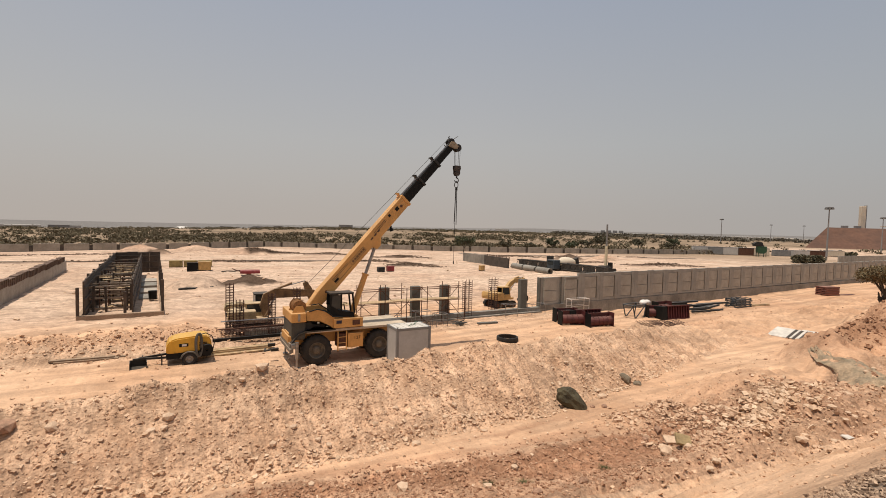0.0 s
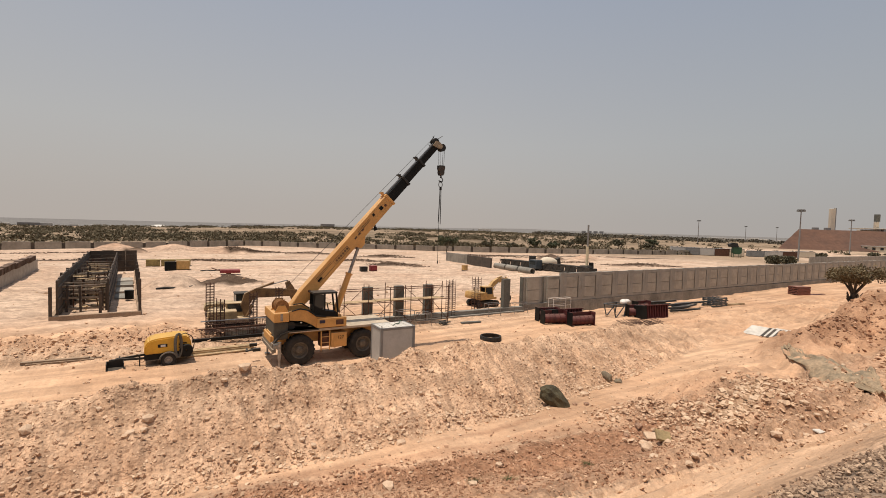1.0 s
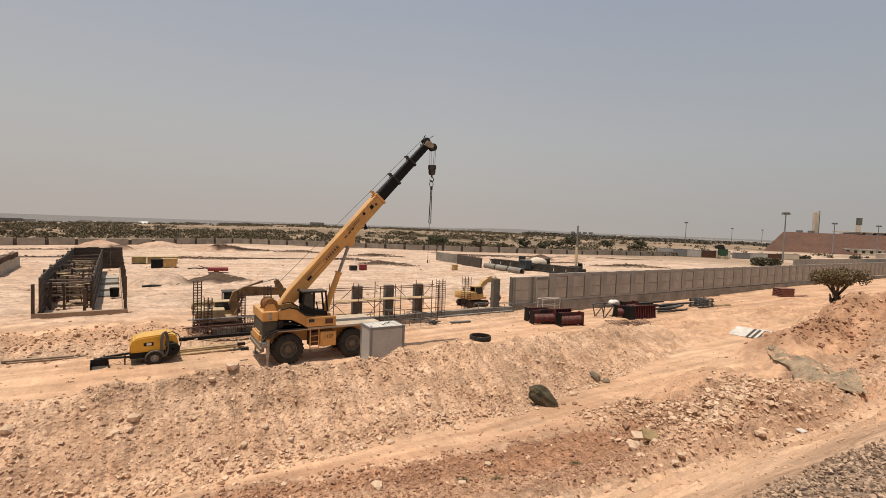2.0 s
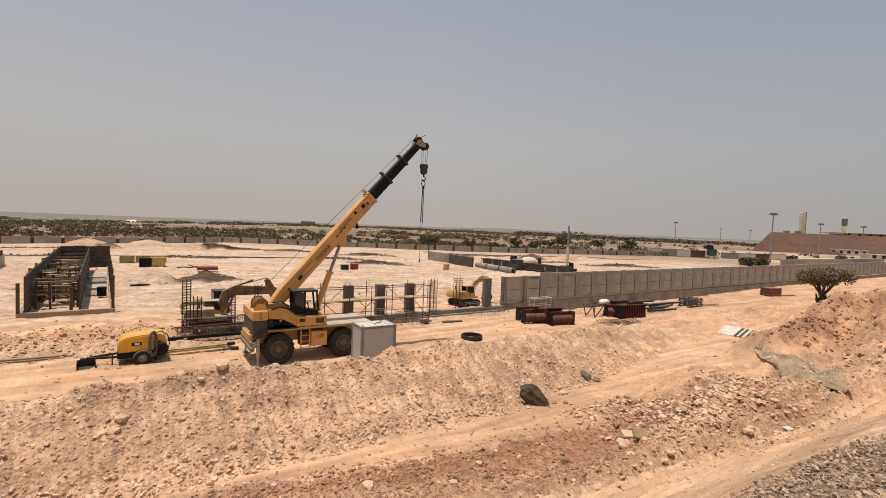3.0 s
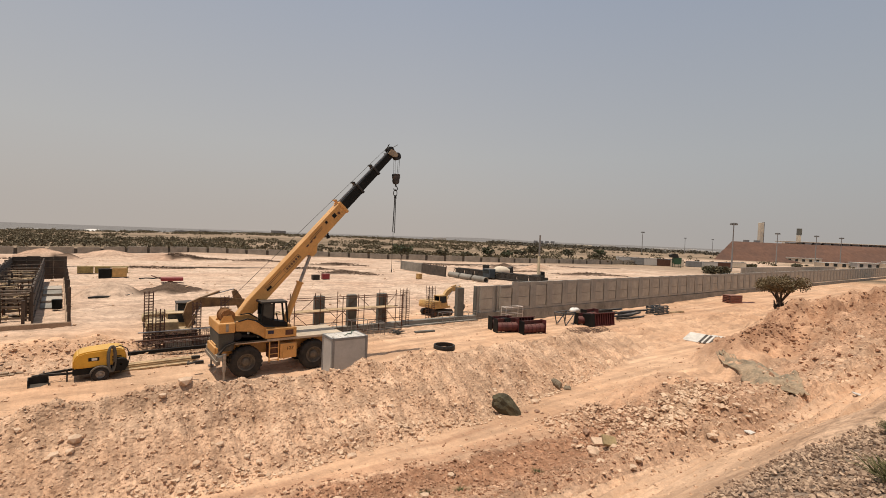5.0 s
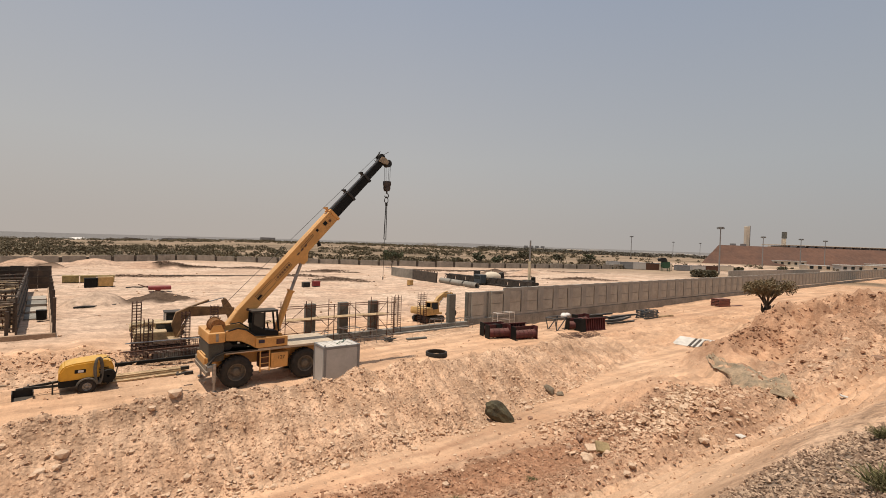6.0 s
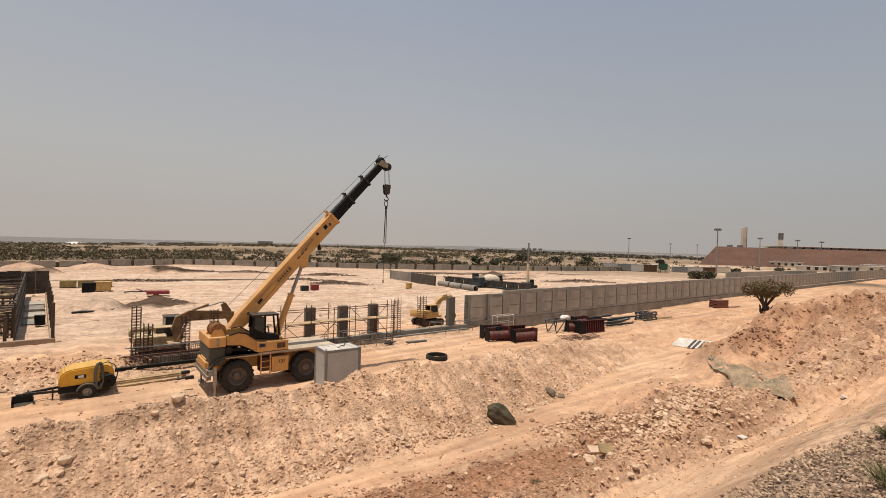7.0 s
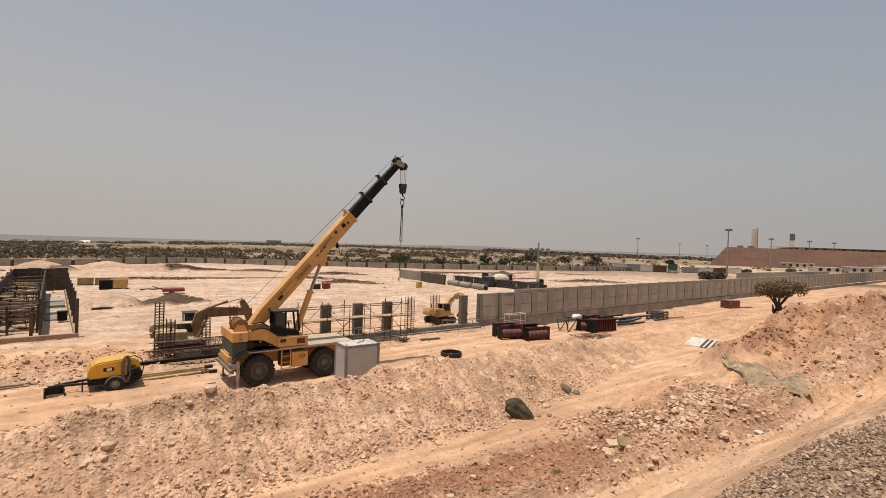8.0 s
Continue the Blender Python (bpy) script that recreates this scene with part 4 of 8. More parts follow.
    part("winch_drum", bm, RUSTROPE, root, "winch drum wound with rusty rope", True)
    bm = BM()
    for y in (-0.8, 0.1):
        prism(bm, [(-2.86, 2.66), (-2.2, 2.66), (-2.35, 2.98), (-2.68, 2.98)], y - 0.2, y - 0.16)
    part("winch_bracket", bm, AMBER, root)
    # cab
    cx0, cx1, cy0, cy1, z0, z1 = -1.0, 0.14, -1.16, -0.42, 2.25, 3.5
    bm = BM()
    prism(bm, [(cx0, 2.3), (cx0, 2.95), (cx0 + 0.55, 2.62), (cx1 + 0.1, 2.5), (cx1 + 0.12, 2.26)], cy0, cy1, 0.02)
    part("cab_shell", bm, BLACK, root, "black lower shell of the cab")
    for (x, z), (x2, z2) in (((cx0, 2.9), (cx0 + 0.04, z1)), ((cx0 + 0.55, 2.6), (cx0 + 0.55, z1)), ((cx1 + 0.12, 2.5), (cx1, z1))):
        for y in (cy0 + 0.04, cy1 - 0.04):
            bm = BM()
            beam(bm, (x, y, z), (x2, y, z2), 0.07, 0.08)
            part("cab_pillar", bm, BLACK, root)
    bm = BM()
    box(bm, (cx0 - 0.04, cy0 - 0.03, z1 - 0.02), (cx1 + 0.06, cy1 + 0.03, z1 + 0.08), 0.03)
    part("cab_roof", bm, DARK, root)
    bm = BM()
    box(bm, (cx0 + 0.03, cy0 + 0.02, 2.75), (cx0 + 0.53, cy0 + 0.03, z1 - 0.04))
    part("cab_door_pane", bm, GLASS, root)
    bm = BM()
    box(bm, (cx0 + 0.03, cy1 - 0.03, 2.75), (cx0 + 0.5, cy1 - 0.02, z1 - 0.04))
    part("cab_back_pane", bm, GLASS, root)
    bm = BM()
    box(bm, (cx0 + 0.15, cy0 + 0.2, 2.7), (cx0 + 0.55, cy1 - 0.15, 2.82), 0.03)
    box(bm, (cx0 + 0.12, cy0 + 0.2, 2.8), (cx0 + 0.24, cy1 - 0.15, 3.4), 0.04)
    part("seat", bm, BLACK, root)
    bm = BM()
    rod(bm, (cx0 + 0.85, (cy0 + cy1) / 2, 2.6), (cx0 + 0.78, (cy0 + cy1) / 2, 2.95), 0.03, 8)
    lathe(bm, [(0.16, 0), (0.18, 0.015), (0.2, 0), (0.18, -0.015), (0.16, 0)], 20, pose(cx0 + 0.78, (cy0 + cy1) / 2, 2.95, 65))
    part("steering_wheel", bm, BLACK, root)
    for pts, r0 in (([(-2.1, -1.24, 2.72), (-1.7, -1.26, 2.82), (-1.3, -1.25, 2.72), (-0.9, -1.25, 2.4), (-0.4, -1.24, 2.34)], 0.035), ([(-1.9, -0.7, 2.95), (-1.5, -0.75, 3.0), (-1.2, -0.8, 2.8), (-0.9, -0.8, 2.6)], 0.03)):
        bm = BM()
        chain(bm, pts, r0, 7)
        part("hydraulic_hose", bm, BLACK, root)
    bm = BM()
    box(bm, (-2.18, -1.02, 2.2), (-1.2, 0.3, 2.62), 0.04)
    part("valve_block", bm, DARK, root, "dark valve gear between the side plates")
    # telescopic boom: four boxes along one line
    base, tip = Vector((-1.75, 0, 2.72)), Vector((6.58, 0, 12.05))
    d = (tip - base).normalized()
    up = Vector((-d.z, 0, d.x))

    def on(k, lift=0.0, y=0.0):
        return base + d * k + up * lift + Vector((0, y, 0))

    boom = []
    L1, L2, L3, L4 = 7.75, 9.25, 10.75, 12.2
    bm = BM()
    beam(bm, on(0.75), on(L1), 0.62, 0.66, bevel=0.03)
    prism_pts = [on(-0.15, -0.22), on(-0.15, 0.2), on(0.95, 0.34), on(0.95, -0.34)]
    prism(bm, [(p.x, p.z) for p in prism_pts], -0.32, 0.32, 0.03)
    boom1 = part("boom_base_section", bm, AMBER, root, "amber base section with painted-out lettering")
    for a, b, w, h in ((L1 - 0.1, L2, 0.5, 0.53), (L2 - 0.1, L3, 0.42, 0.45), (L3 - 0.1, L4, 0.34, 0.37)):
        bm = BM()
        beam(bm, on(a), on(b), w, h, bevel=0.02)
        part("boom_section", bm, BLACK, root, "black telescoped boom section")
    for k, w in ((L1, 0.74), (L2, 0.62), (L3, 0.54)):
        bm = BM()
        beam(bm, on(k - 0.09), on(k + 0.05), w - 0.04, w, bevel=0.012)
        beam(bm, on(k - 0.02, w * 0.5), on(k - 0.02, w * 0.5 + 0.16), 0.3, 0.06)
        box(bm, (-0.07, -0.16, -0.04), (0.07, 0.16, 0.04), 0, Matrix.Translation(on(k - 0.02, w * 0.5 + 0.17)))
        part("boom_collar", bm, AMBER if k == L1 else DARK, root)
    # pale extension sheath along the top of the black sections
    bm = BM()
    beam(bm, on(L1, 0.36, -0.1), on(L2, 0.33, -0.1), 0.1, 0.06)
    beam(bm, on(L2, 0.31, -0.1), on(L3, 0.28, -0.1), 0.1, 0.05)
    beam(bm, on(L3, 0.27, -0.1), on(L4, 0.24, -0.1), 0.08, 0.05)
    part("hose_tray", bm, STEEL, root)
    # head
    bm = BM()
    pts = [on(L4 - 0.2, 0.2), on(L4 + 0.16, 0.24), on(L4 + 0.3, 0.02), on(L4 + 0.3, -0.3), on(L4 + 0.12, -0.34), on(L4 - 0.05, -0.16)]
    for y in (-0.24, 0.2):
        prism(bm, [(p.x, p.z) for p in pts], y, y + 0.04, 0.006)
    part("boom_head", bm, material("cream head plate", (0.36, 0.285, 0.19), 0.6, 0, 0.35, 3, 30, 0.2, 0.004), root, "worn cream boom head")
    for k, lift in ((L4 + 0.25, -0.36), (L4 + 0.15, 0.18)):
        bm = BM()
        c = on(k, lift)
        for y in (-0.13, 0, 0.13):
            lathe(bm, [(0.05, y - 0.035), (0.22, y - 0.035), (0.18, y), (0.22, y + 0.035), (0.05, y + 0.035)], 22, Matrix.Translation(c))
        part("sheave", bm, DARK, root, "", True)
    bm = BM()
    for a, b in ((0.34, 0.5), (0.1, 0.42), (-0.2, 0.36)):
        rod(bm, on(L4 + a - 0.1, 0.2), on(L4 + a - 0.05, b), 0.025, 6)
    rod(bm, on(L4 - 0.15, 0.38), on(L4 + 0.4, 0.46), 0.02, 6)
    rod(bm, on(L4 + 0.2, 0.25, -0.1), on(L4 + 0.75, 0.1, -0.1), 0.018, 6)
    part("head_guard", bm, DARK, root)
    # marks on the base section, as plain bars
    y0 = -0.314
    for (a, b, l0, l1, nm) in ((3.05, 4.15, -0.14, 0.10, "maker_mark"), (4.6, 5.55, -0.06, 0.09, "owner_mark")):
        bm = BM()
        if nm == "maker_mark":
            for lift in (l0, l1):
                beam(bm, on(a, lift, y0), on(b, lift, y0), 0.006, 0.02)
            for k in (a, b):
                beam(bm, on(k, l0, y0), on(k, l1, y0), 0.006, 0.02, up=(0, 1, 0))
        for i in range(6 if nm == "maker_mark" else 3):
            step = (b - a) / (6.6 if nm == "maker_mark" else 3.3)
            k = a + 0.12 + i * step
            beam(bm, on(k, (l0 + l1) / 2 , y0), on(k + step * 0.62, (l0 + l1) / 2, y0), 0.006, (l1 - l0) * 0.5)
        part(nm, bm, MARK, root, "dark bars of painted lettering")
    for k0, k1, lift, rise in ((5.1, 6.1, 0.14, 0.02), (5.1, 6.1, 0.06, 0.02), (1.75, 2.95, 0.16, 0), (1.75, 2.95, 0.09, 0), (1.75, 2.95, -0.13, 0)):
        bm = BM()
        beam(bm, on(k0, lift, y0), on(k1, lift + rise, y0), 0.006, 0.022)
        part("stripe", bm, MARK, root)
    for k, lift, sx, sz in ((6.9, 0.06, 0.22, 0.2), (6.35, 0.13, 0.14, 0.14), (1.75, -0.02, 0.3, 0.12)):
        bm = BM()
        beam(bm, on(k, lift, y0 - 0.004), on(k + sx, lift, y0 - 0.004), 0.01, sz)
        part("sticker", bm, BLACK, root)
    for k, lift in ((1.1, 0.0), (7.3, -0.02), (0.1, 0.0)):
        bm = BM()
        c = on(k, lift, y0)
        rod(bm, c, c + Vector((0, -0.02, 0)), 0.075, 14)
        part("pin_boss", bm, RUST, root)
    bm = BM()
    c = on(6.0, -0.44, -0.2)
    rod(bm, c, c + Vector((0.05, -0.02, -0.16)), 0.09, 12, 0.11)
    box(bm, (-0.04, -0.04, -0.02), (0.04, 0.04, 0.14), 0, Matrix.Translation(c))
    part("work_lamp", bm, BLACK, root)
    # lift ram
    a, b = Vector((0.35, 0, 2.05)), on(4.75, -0.42)
    bm = BM()
    mid = a + (b - a) * 0.60
    for y in (-0.12,):
        rod(bm, a + Vector((0, y, 0)), mid + Vector((0, y, 0)), 0.17, 16, 0.15)
        rod(bm, mid + Vector((0, y, 0)) - (b - a).normalized() * 0.1, mid + Vector((0, y, 0)), 0.2, 16)
    part("ram_barrel", bm, AMBER, root, "", True)
    bm = BM()
    rod(bm, mid + Vector((0, -0.12, 0)), b + Vector((0, -0.12, 0)), 0.085, 14)
    part("ram_rod", bm, STEEL, root, "bare steel ram rod", True)
    bm = BM()
    prism(bm, [(p.x, p.z) for p in (on(4.5, -0.3), on(5.3, -0.3), on(4.9, -0.62), on(4.6, -0.62))], -0.28, 0.28, 0.02)
    part("ram_bracket", bm, AMBER, root)
    # hoist rope over the boom, the falls, the block and the slings
    bm = BM()
    rod(bm, (-2.7, -0.2, 3.2), on(L1, 0.62, 0), 0.011, 5)
    rod(bm, on(L1, 0.62), on(L4 + 0.1, 0.42), 0.011, 5)
    part("hoist_rope", bm, ROPE, root)
    hx = 6.83
    bm = BM()
    for dx, y in ((-0.16, -0.1), (-0.14, 0.1), (0.14, -0.1), (0.16, 0.1)):
        rod(bm, (hx + dx, y, 11.6), (hx + dx * 0.8, y, 10.62), 0.011, 5)
    part("rope_falls", bm, ROPE, root)
    bm = BM()
    for y in (-0.14, 0.1):
        prism(bm, [(hx - 0.2, 10.72), (hx + 0.2, 10.72), (hx + 0.21, 10.52), (hx + 0.14, 10.4), (hx + 0.18, 10.28), (hx + 0.1, 10.12), (hx - 0.1, 10.12), (hx - 0.18, 10.28), (hx - 0.14, 10.4), (hx - 0.21, 10.52)], y, y + 0.05, 0.015)
    lathe(bm, [(0.04, -0.07), (0.17, -0.07), (0.14, 0), (0.17, 0.07), (0.04, 0.07)], 18, pose(hx, 0, 10.54))
    part("hook_block", bm, material("greasy block", (0.085, 0.07, 0.058), 0.7, 0.2, 0.4, 4, 30, 0.3, 0.005), root, "greasy dark brown hook block")
    bm = BM()
    rod(bm, (hx, 0, 10.14), (hx, 0, 9.98), 0.05, 8)
    hook = [(hx + 0.13 * math.sin(a), 0, 9.86 + 0.13 * math.cos(a)) for a in [i * 0.42 for i in range(12)]]
    chain(bm, hook, 0.032, 6)
    part("hook", bm, DARK, root)
    bm = BM()
    ring = [(hx - 0.01 + 0.12 * math.sin(a), 0.02 * math.sin(2 * a), 9.6 + 0.19 * math.cos(a)) for a in [i * 2 * math.pi / 18 for i in range(19)]]
    chain(bm, ring, 0.022, 6)
    part("sling_ring", bm, DARK, root)
    bm = BM()
    for dx, y, z in ((-0.07, 0, 7.25), (-0.02, 0.05, 7.35), (0.05, -0.04, 7.2), (0.08, 0.03, 7.6)):
        rod(bm, (hx + dx * 0.5, y * 0.4, 9.45), (hx + dx - 0.03, y, z), 0.022, 6)
        rod(bm, (hx + dx * 0.5, y * 0.4, 9.45), (hx + dx * 0.6, y * 0.5, 9.25), 0.04, 6)
    part("chain_sling", bm, ROPE, root)
    bm = BM()
    rod(bm, (hx - 0.05, 0, 7.3), (hx - 0.07, 0, 4.95), 0.013, 5)
    rod(bm, (hx - 0.07, 0, 5.0), (hx - 0.07, 0, 4.82), 0.035, 6)
    part("tag_line", bm, ROPE, root)
    return root


build_crane()


# ---- site cabin beside the crane ----
def build_cabin():
    root = thing("site_cabin", at(9.2, 19.12, 0, -1), "small pale grey steel site cabin with darker corner trim", "cabin")
    W, D, H = 1.72, 1.2, 2.42
    bm = BM()
    box(bm, (0.02, 0.02, 0.04), (W - 0.02, D - 0.02, H - 0.05), 0.01)
    part("body", bm, CABIN, root)
    for x in (0, W - 0.12):
        for y in (0, D - 0.12):
            bm = BM()
            box(bm, (x, y, 0), (x + 0.12, y + 0.12, H), 0.008)
            part("corner_post", bm, CABINTRIM, root)
    for z in (0.02, H - 0.13):
        for y in (0.004, D - 0.064):
            bm = BM()
            box(bm, (0.122, y, z), (W - 0.122, y + 0.06, z + 0.12), 0.006)
            part("rail", bm, CABINTRIM, root)
        for x in (0.004, W - 0.064):
            bm = BM()
            box(bm, (x, 0.122, z), (x + 0.06, D - 0.122, z + 0.12), 0.006)
            part("rail", bm, CABINTRIM, root)
    bm = BM()
    box(bm, (0.05, 0.05, H - 0.05), (W - 0.05, D - 0.05, H - 0.015), 0.01)
    for k in range(5):
        box(bm, (0.2 + k * 0.3, 0.1, H - 0.02), (0.24 + k * 0.3, D - 0.1, H))
    part("roof", bm, CABINROOF, root, "pale dusty cabin roof")
    for x, y in ((0.06, 0.06), (W - 0.06, D - 0.06)):
        bm = BM()
        lathe(bm, [(0.02, -0.01), (0.04, -0.01), (0.04, 0.01), (0.02, 0.01), (0.02, -0.01)], 12, pose(x, y, H + 0.04))
        part("lifting_eye", bm, STEEL, root)
    bm = BM()
    chain(bm, [(0.75, 0.4, H), (0.95, 0.5, H + 0.05), (1.15, 0.62, H + 0.02), (1.35, 0.95, H + 0.06), (1.5, 1.12, H + 0.03), (1.62, 1.2, H - 0.06)], 0.018, 6)
    ob = part("green_strap", bm, GREENPAINT, None)
    ob.matrix_world = root.matrix_world.copy()
    tagged(ob, "loose green lifting strap lying on the cabin roof", "strap")
    return root


build_cabin()


# ---- towed compressor ----
def build_compressor():
    s0, n0 = 0.0, 26.3
    root = thing("towed_compressor", at(s0 + 1.0, n0 + 0.2, gz(1.0, 26.3) - 0.02, 2), "dusty yellow towed air compressor on one axle", "compressor")
    bm = BM()
    prism(bm, [(-0.98, 0.62), (-0.95, 1.02), (-0.8, 1.26), (-0.5, 1.35), (0.5, 1.42), (0.85, 1.36), (1.0, 1.1), (1.02, 0.66)], -0.62, 0.62, 0.06)
    part("canopy", bm, COMPY, root, "rounded yellow canopy", True)
    bm = BM()
    box(bm, (-0.97, -0.58, 0.34), (0.98, 0.58, 0.63), 0.03)
    part("base_tray", bm, BLACK, root)
    bm = BM()
    box(bm, (-0.42, -0.635, 0.92), (-0.02, -0.615, 1.08), 0.01)
    part("vent", bm, BLACK, root)
    bm = BM()
    box(bm, (-0.30, -0.645, 0.95), (-0.10, -0.636, 1.05), 0.003)
    part("label_plate", bm, WHITE, root)
    bm = BM()
    for k in range(4):
        box(bm, (0.45, -0.635, 0.82 + k * 0.07), (0.8, -0.622, 0.86 + k * 0.07))
    part("louvre", bm, BLACK, root)
    for y, out in ((-0.66, -1), (0.66, 1)):
        wheel(root, 0.02, y, 0.31, 0.31, 0.19, out, rim=STEEL)
        bm = BM()
        pts = [(0.02 + 0.40 * math.cos(a), 0.31 + 0.38 * math.sin(a)) for a in [0.15 + i * 0.31 for i in range(10)]]
        pts += [(0.02 + 0.34 * math.cos(a), 0.31 + 0.33 * math.sin(a)) for a in [0.15 + i * 0.31 for i in range(10)][::-1]]
        prism(bm, pts, y - 0.11, y + 0.11)
        part("mudguard", bm, HOSE, root)
    bm = BM()
    for y in (-0.35, 0.35):
        beam(bm, (-0.95, y, 0.42), (-2.1, y * 0.15, 0.4), 0.08, 0.1)
    rod(bm, (-2.05, 0, 0.4), (-2.35, 0, 0.4), 0.04, 8)
    rod(bm, (-1.15, -0.42, 0.05), (-1.15, -0.42, 0.62), 0.03, 8)
    part("drawbar", bm, DARK, root)
    bm = BM()
    rod(bm, (-1.95, 0, 0.05), (-1.95, 0, 0.55), 0.035, 8)
    part("jockey_leg", bm, STEEL, root)
    # hose hung over the canopy
    bm = BM()
    for j in range(3):
        loop = [(0.40 + 0.13 * math.sin(a) + 0.03 * j, -0.68 - 0.035 * j, 0.98 + (0.55 + 0.02 * j) * math.cos(a)) for a in [i * 2 * math.pi / 20 for i in range(21)]]
        chain(bm, loop, 0.035, 7)
    part("hung_hose", bm, HOSE, root, "coils of grey air hose", True)
    bm = BM()
    loop = [(0.45, -0.66, 1.46), (0.75, -0.62, 1.52), (1.0, -0.6, 1.36), (1.14, -0.6, 1.05), (1.08, -0.6, 0.7), (0.9, -0.65, 0.45), (0.75, -0.68, 0.3)]
    chain(bm, loop, 0.022, 7)
    part("air_line", bm, ROPE, root, "", True)
    bm = BM()
    lathe(bm, [(0.05, -0.1), (0.27, -0.1), (0.3, -0.05), (0.3, 0.05), (0.05, 0.08)], 22, pose(0.78, -0.66, 0.68))
    part("hose_reel", bm, BLACK, root)
    # tool crate by the drawbar
    cr = thing("steel_crate", at(-1.1, 26.1, gz(-1.1, 26.1), 4), "open dark steel crate lying by the drawbar", "crate")
    bm = BM()
    for lo, hi in (((-0.35, -0.3, 0), (0.35, 0.3, 0.03)), ((-0.35, -0.3, 0.03), (-0.32, 0.3, 0.34)), ((0.32, -0.3, 0.03), (0.35, 0.3, 0.34)), ((-0.35, 0.27, 0.03), (0.35, 0.3, 0.34))):
        box(bm, lo, hi)
    part("shell", bm, DARK, cr)
    return root


build_compressor()


def board_stack(s, n, turn, length, rows, label, mat=None, w=0.2, t=0.07):
    z = gz(s, n)
    for k, (dy, dz, dx) in enumerate(rows):
        bm = BM()
        box(bm, (-length / 2, -w / 2, 0), (length / 2, w / 2, t), 0.006)
        ob = part("timber_board", bm, mat or TIMBER)
        ob.matrix_world = at(s, n, z, turn) @ Matrix.Translation((dx, dy, dz))
        tagged(ob, label, "board", "boards on the ground")


board_stack(3.3, 27.0, 2, 3.3, [(0, 0, 0), (0.22, 0, 0.2), (-0.24, 0, -0.1), (0.06, 0.075, 0.1), (0.26, 0.08, -0.2), (0.1, 0.15, 0.0), (0.3, 0.16, 0.3)], "long pale timber board stacked on the sand")
board_stack(-3.4, 28.3, -3, 2.6, [(0, 0, 0), (0.25, 0, 0.3), (0.1, 0.075, -0.2)], "weathered timber board on stony soil", material("grey board", (0.33, 0.23, 0.15), 0.9, 0, 0.3, 3, 30, 0.3, 0.004), 0.24, 0.1)


# ---- excavators ----
def build_excavator(s, n, turn, arm_turn, scale, label, boom_pts, stick_pts, paint, armpaint, cabpaint, side=1, heavy=0.56, cab_back=0.0, cab_tall=1.0):
    """Local: x ahead of the tracks. boom_pts, stick_pts: x, z on the arm's plane from the house's centre."""
    z = gz(s, n)
    root = thing("excavator", at(s, n, z, turn, scale), label, "excavator", "excavators")
    for y in (-0.95, 0.95):
        bm = BM()
        prism(bm, [(-1.55, 0.32), (-1.42, 0.08), (-1.2, 0.0), (1.2, 0.0), (1.42, 0.08), (1.55, 0.32), (1.45, 0.55), (1.25, 0.66), (-1.25, 0.66), (-1.45, 0.55)], y - 0.24, y + 0.24, 0.02)
        for i in range(16):
            x = -1.3 + i * 0.173
            for zz in (0.0, 0.66):
                box(bm, (x - 0.05, y - 0.26, zz - 0.025), (x + 0.05, y + 0.26, zz + 0.025))
        tr = part("track", bm, DARK, root, "steel crawler track caked with dust")
        bm = BM()
        for x in (-1.2, -0.6, 0, 0.6, 1.2):
            rod(bm, (x, y - 0.255, 0.3), (x, y + 0.255, 0.3), 0.2 if abs(x) > 1 else 0.14, 14)
        part("roller", bm, RUST, tr)
    bm = BM()
    box(bm, (-0.8, -0.75, 0.3), (0.8, 0.75, 0.72), 0.05)
    rod(bm, (0, 0, 0.7), (0, 0, 0.86), 0.55, 24)
    part("undercarriage", bm, DARK, root)
    A = Matrix.Rotation(radians(arm_turn), 4, "Z")

    def sub(name, bm, mat, lab="", smooth=False):
        if side < 0:
            bmesh.ops.scale(bm, vec=(1, -1, 1), verts=bm.verts)
        ob = part(name, bm, mat, root, lab, smooth)
        ob.matrix_basis = A
        return ob

    def cab_fit(bm):
        for v in bm.verts:
            v.co.x -= cab_back
            v.co.z = 1.1 + (v.co.z - 1.1) * cab_tall

    bm = BM()
    box(bm, (-1.35, -1.15, 0.86), (1.1, 1.15, 1.1), 0.04)
    box(bm, (-1.5, 0.1, 1.08), (0.1, 1.15, 1.75), 0.08)
    box(bm, (-1.5, -1.15, 1.08), (-0.4, 0.12, 1.72), 0.08)
    sub("house", bm, paint)
    bm = BM()
    prism(bm, [(-1.85, 0.95), (-1.9, 1.3), (-1.8, 1.72), (-1.3, 1.74), (-1.3, 0.9)], -1.12, 1.12, 0.06)
    sub("counterweight", bm, paint)
    bm = BM()
    for x, y in ((-0.35, -1.1), (-0.35, -0.25), (0.95, -1.1), (0.95, -0.25)):
        beam(bm, (x, y, 1.1), (x - (0.22 if x > 0 else 0), y, 2.5), 0.08, 0.08)
    box(bm, (-0.45, -1.15, 2.46), (0.8, -0.2, 2.58), 0.05)
    box(bm, (-0.4, -1.13, 1.1), (0.95, -0.22, 1.55), 0.03)
    cab_fit(bm)
    sub("cab", bm, cabpaint, "boxy operator's cab")
    bm = BM()
    box(bm, (-0.3, -1.115, 1.57), (0.78, -1.1, 2.44))
    box(bm, (-0.3, -0.25, 1.57), (0.78, -0.235, 2.44))
    box(bm, (0.8, -1.05, 1.57), (0.815, -0.3, 2.3))
    cab_fit(bm)
    sub("cab_glazing", bm, GLASS)
    bm = BM()
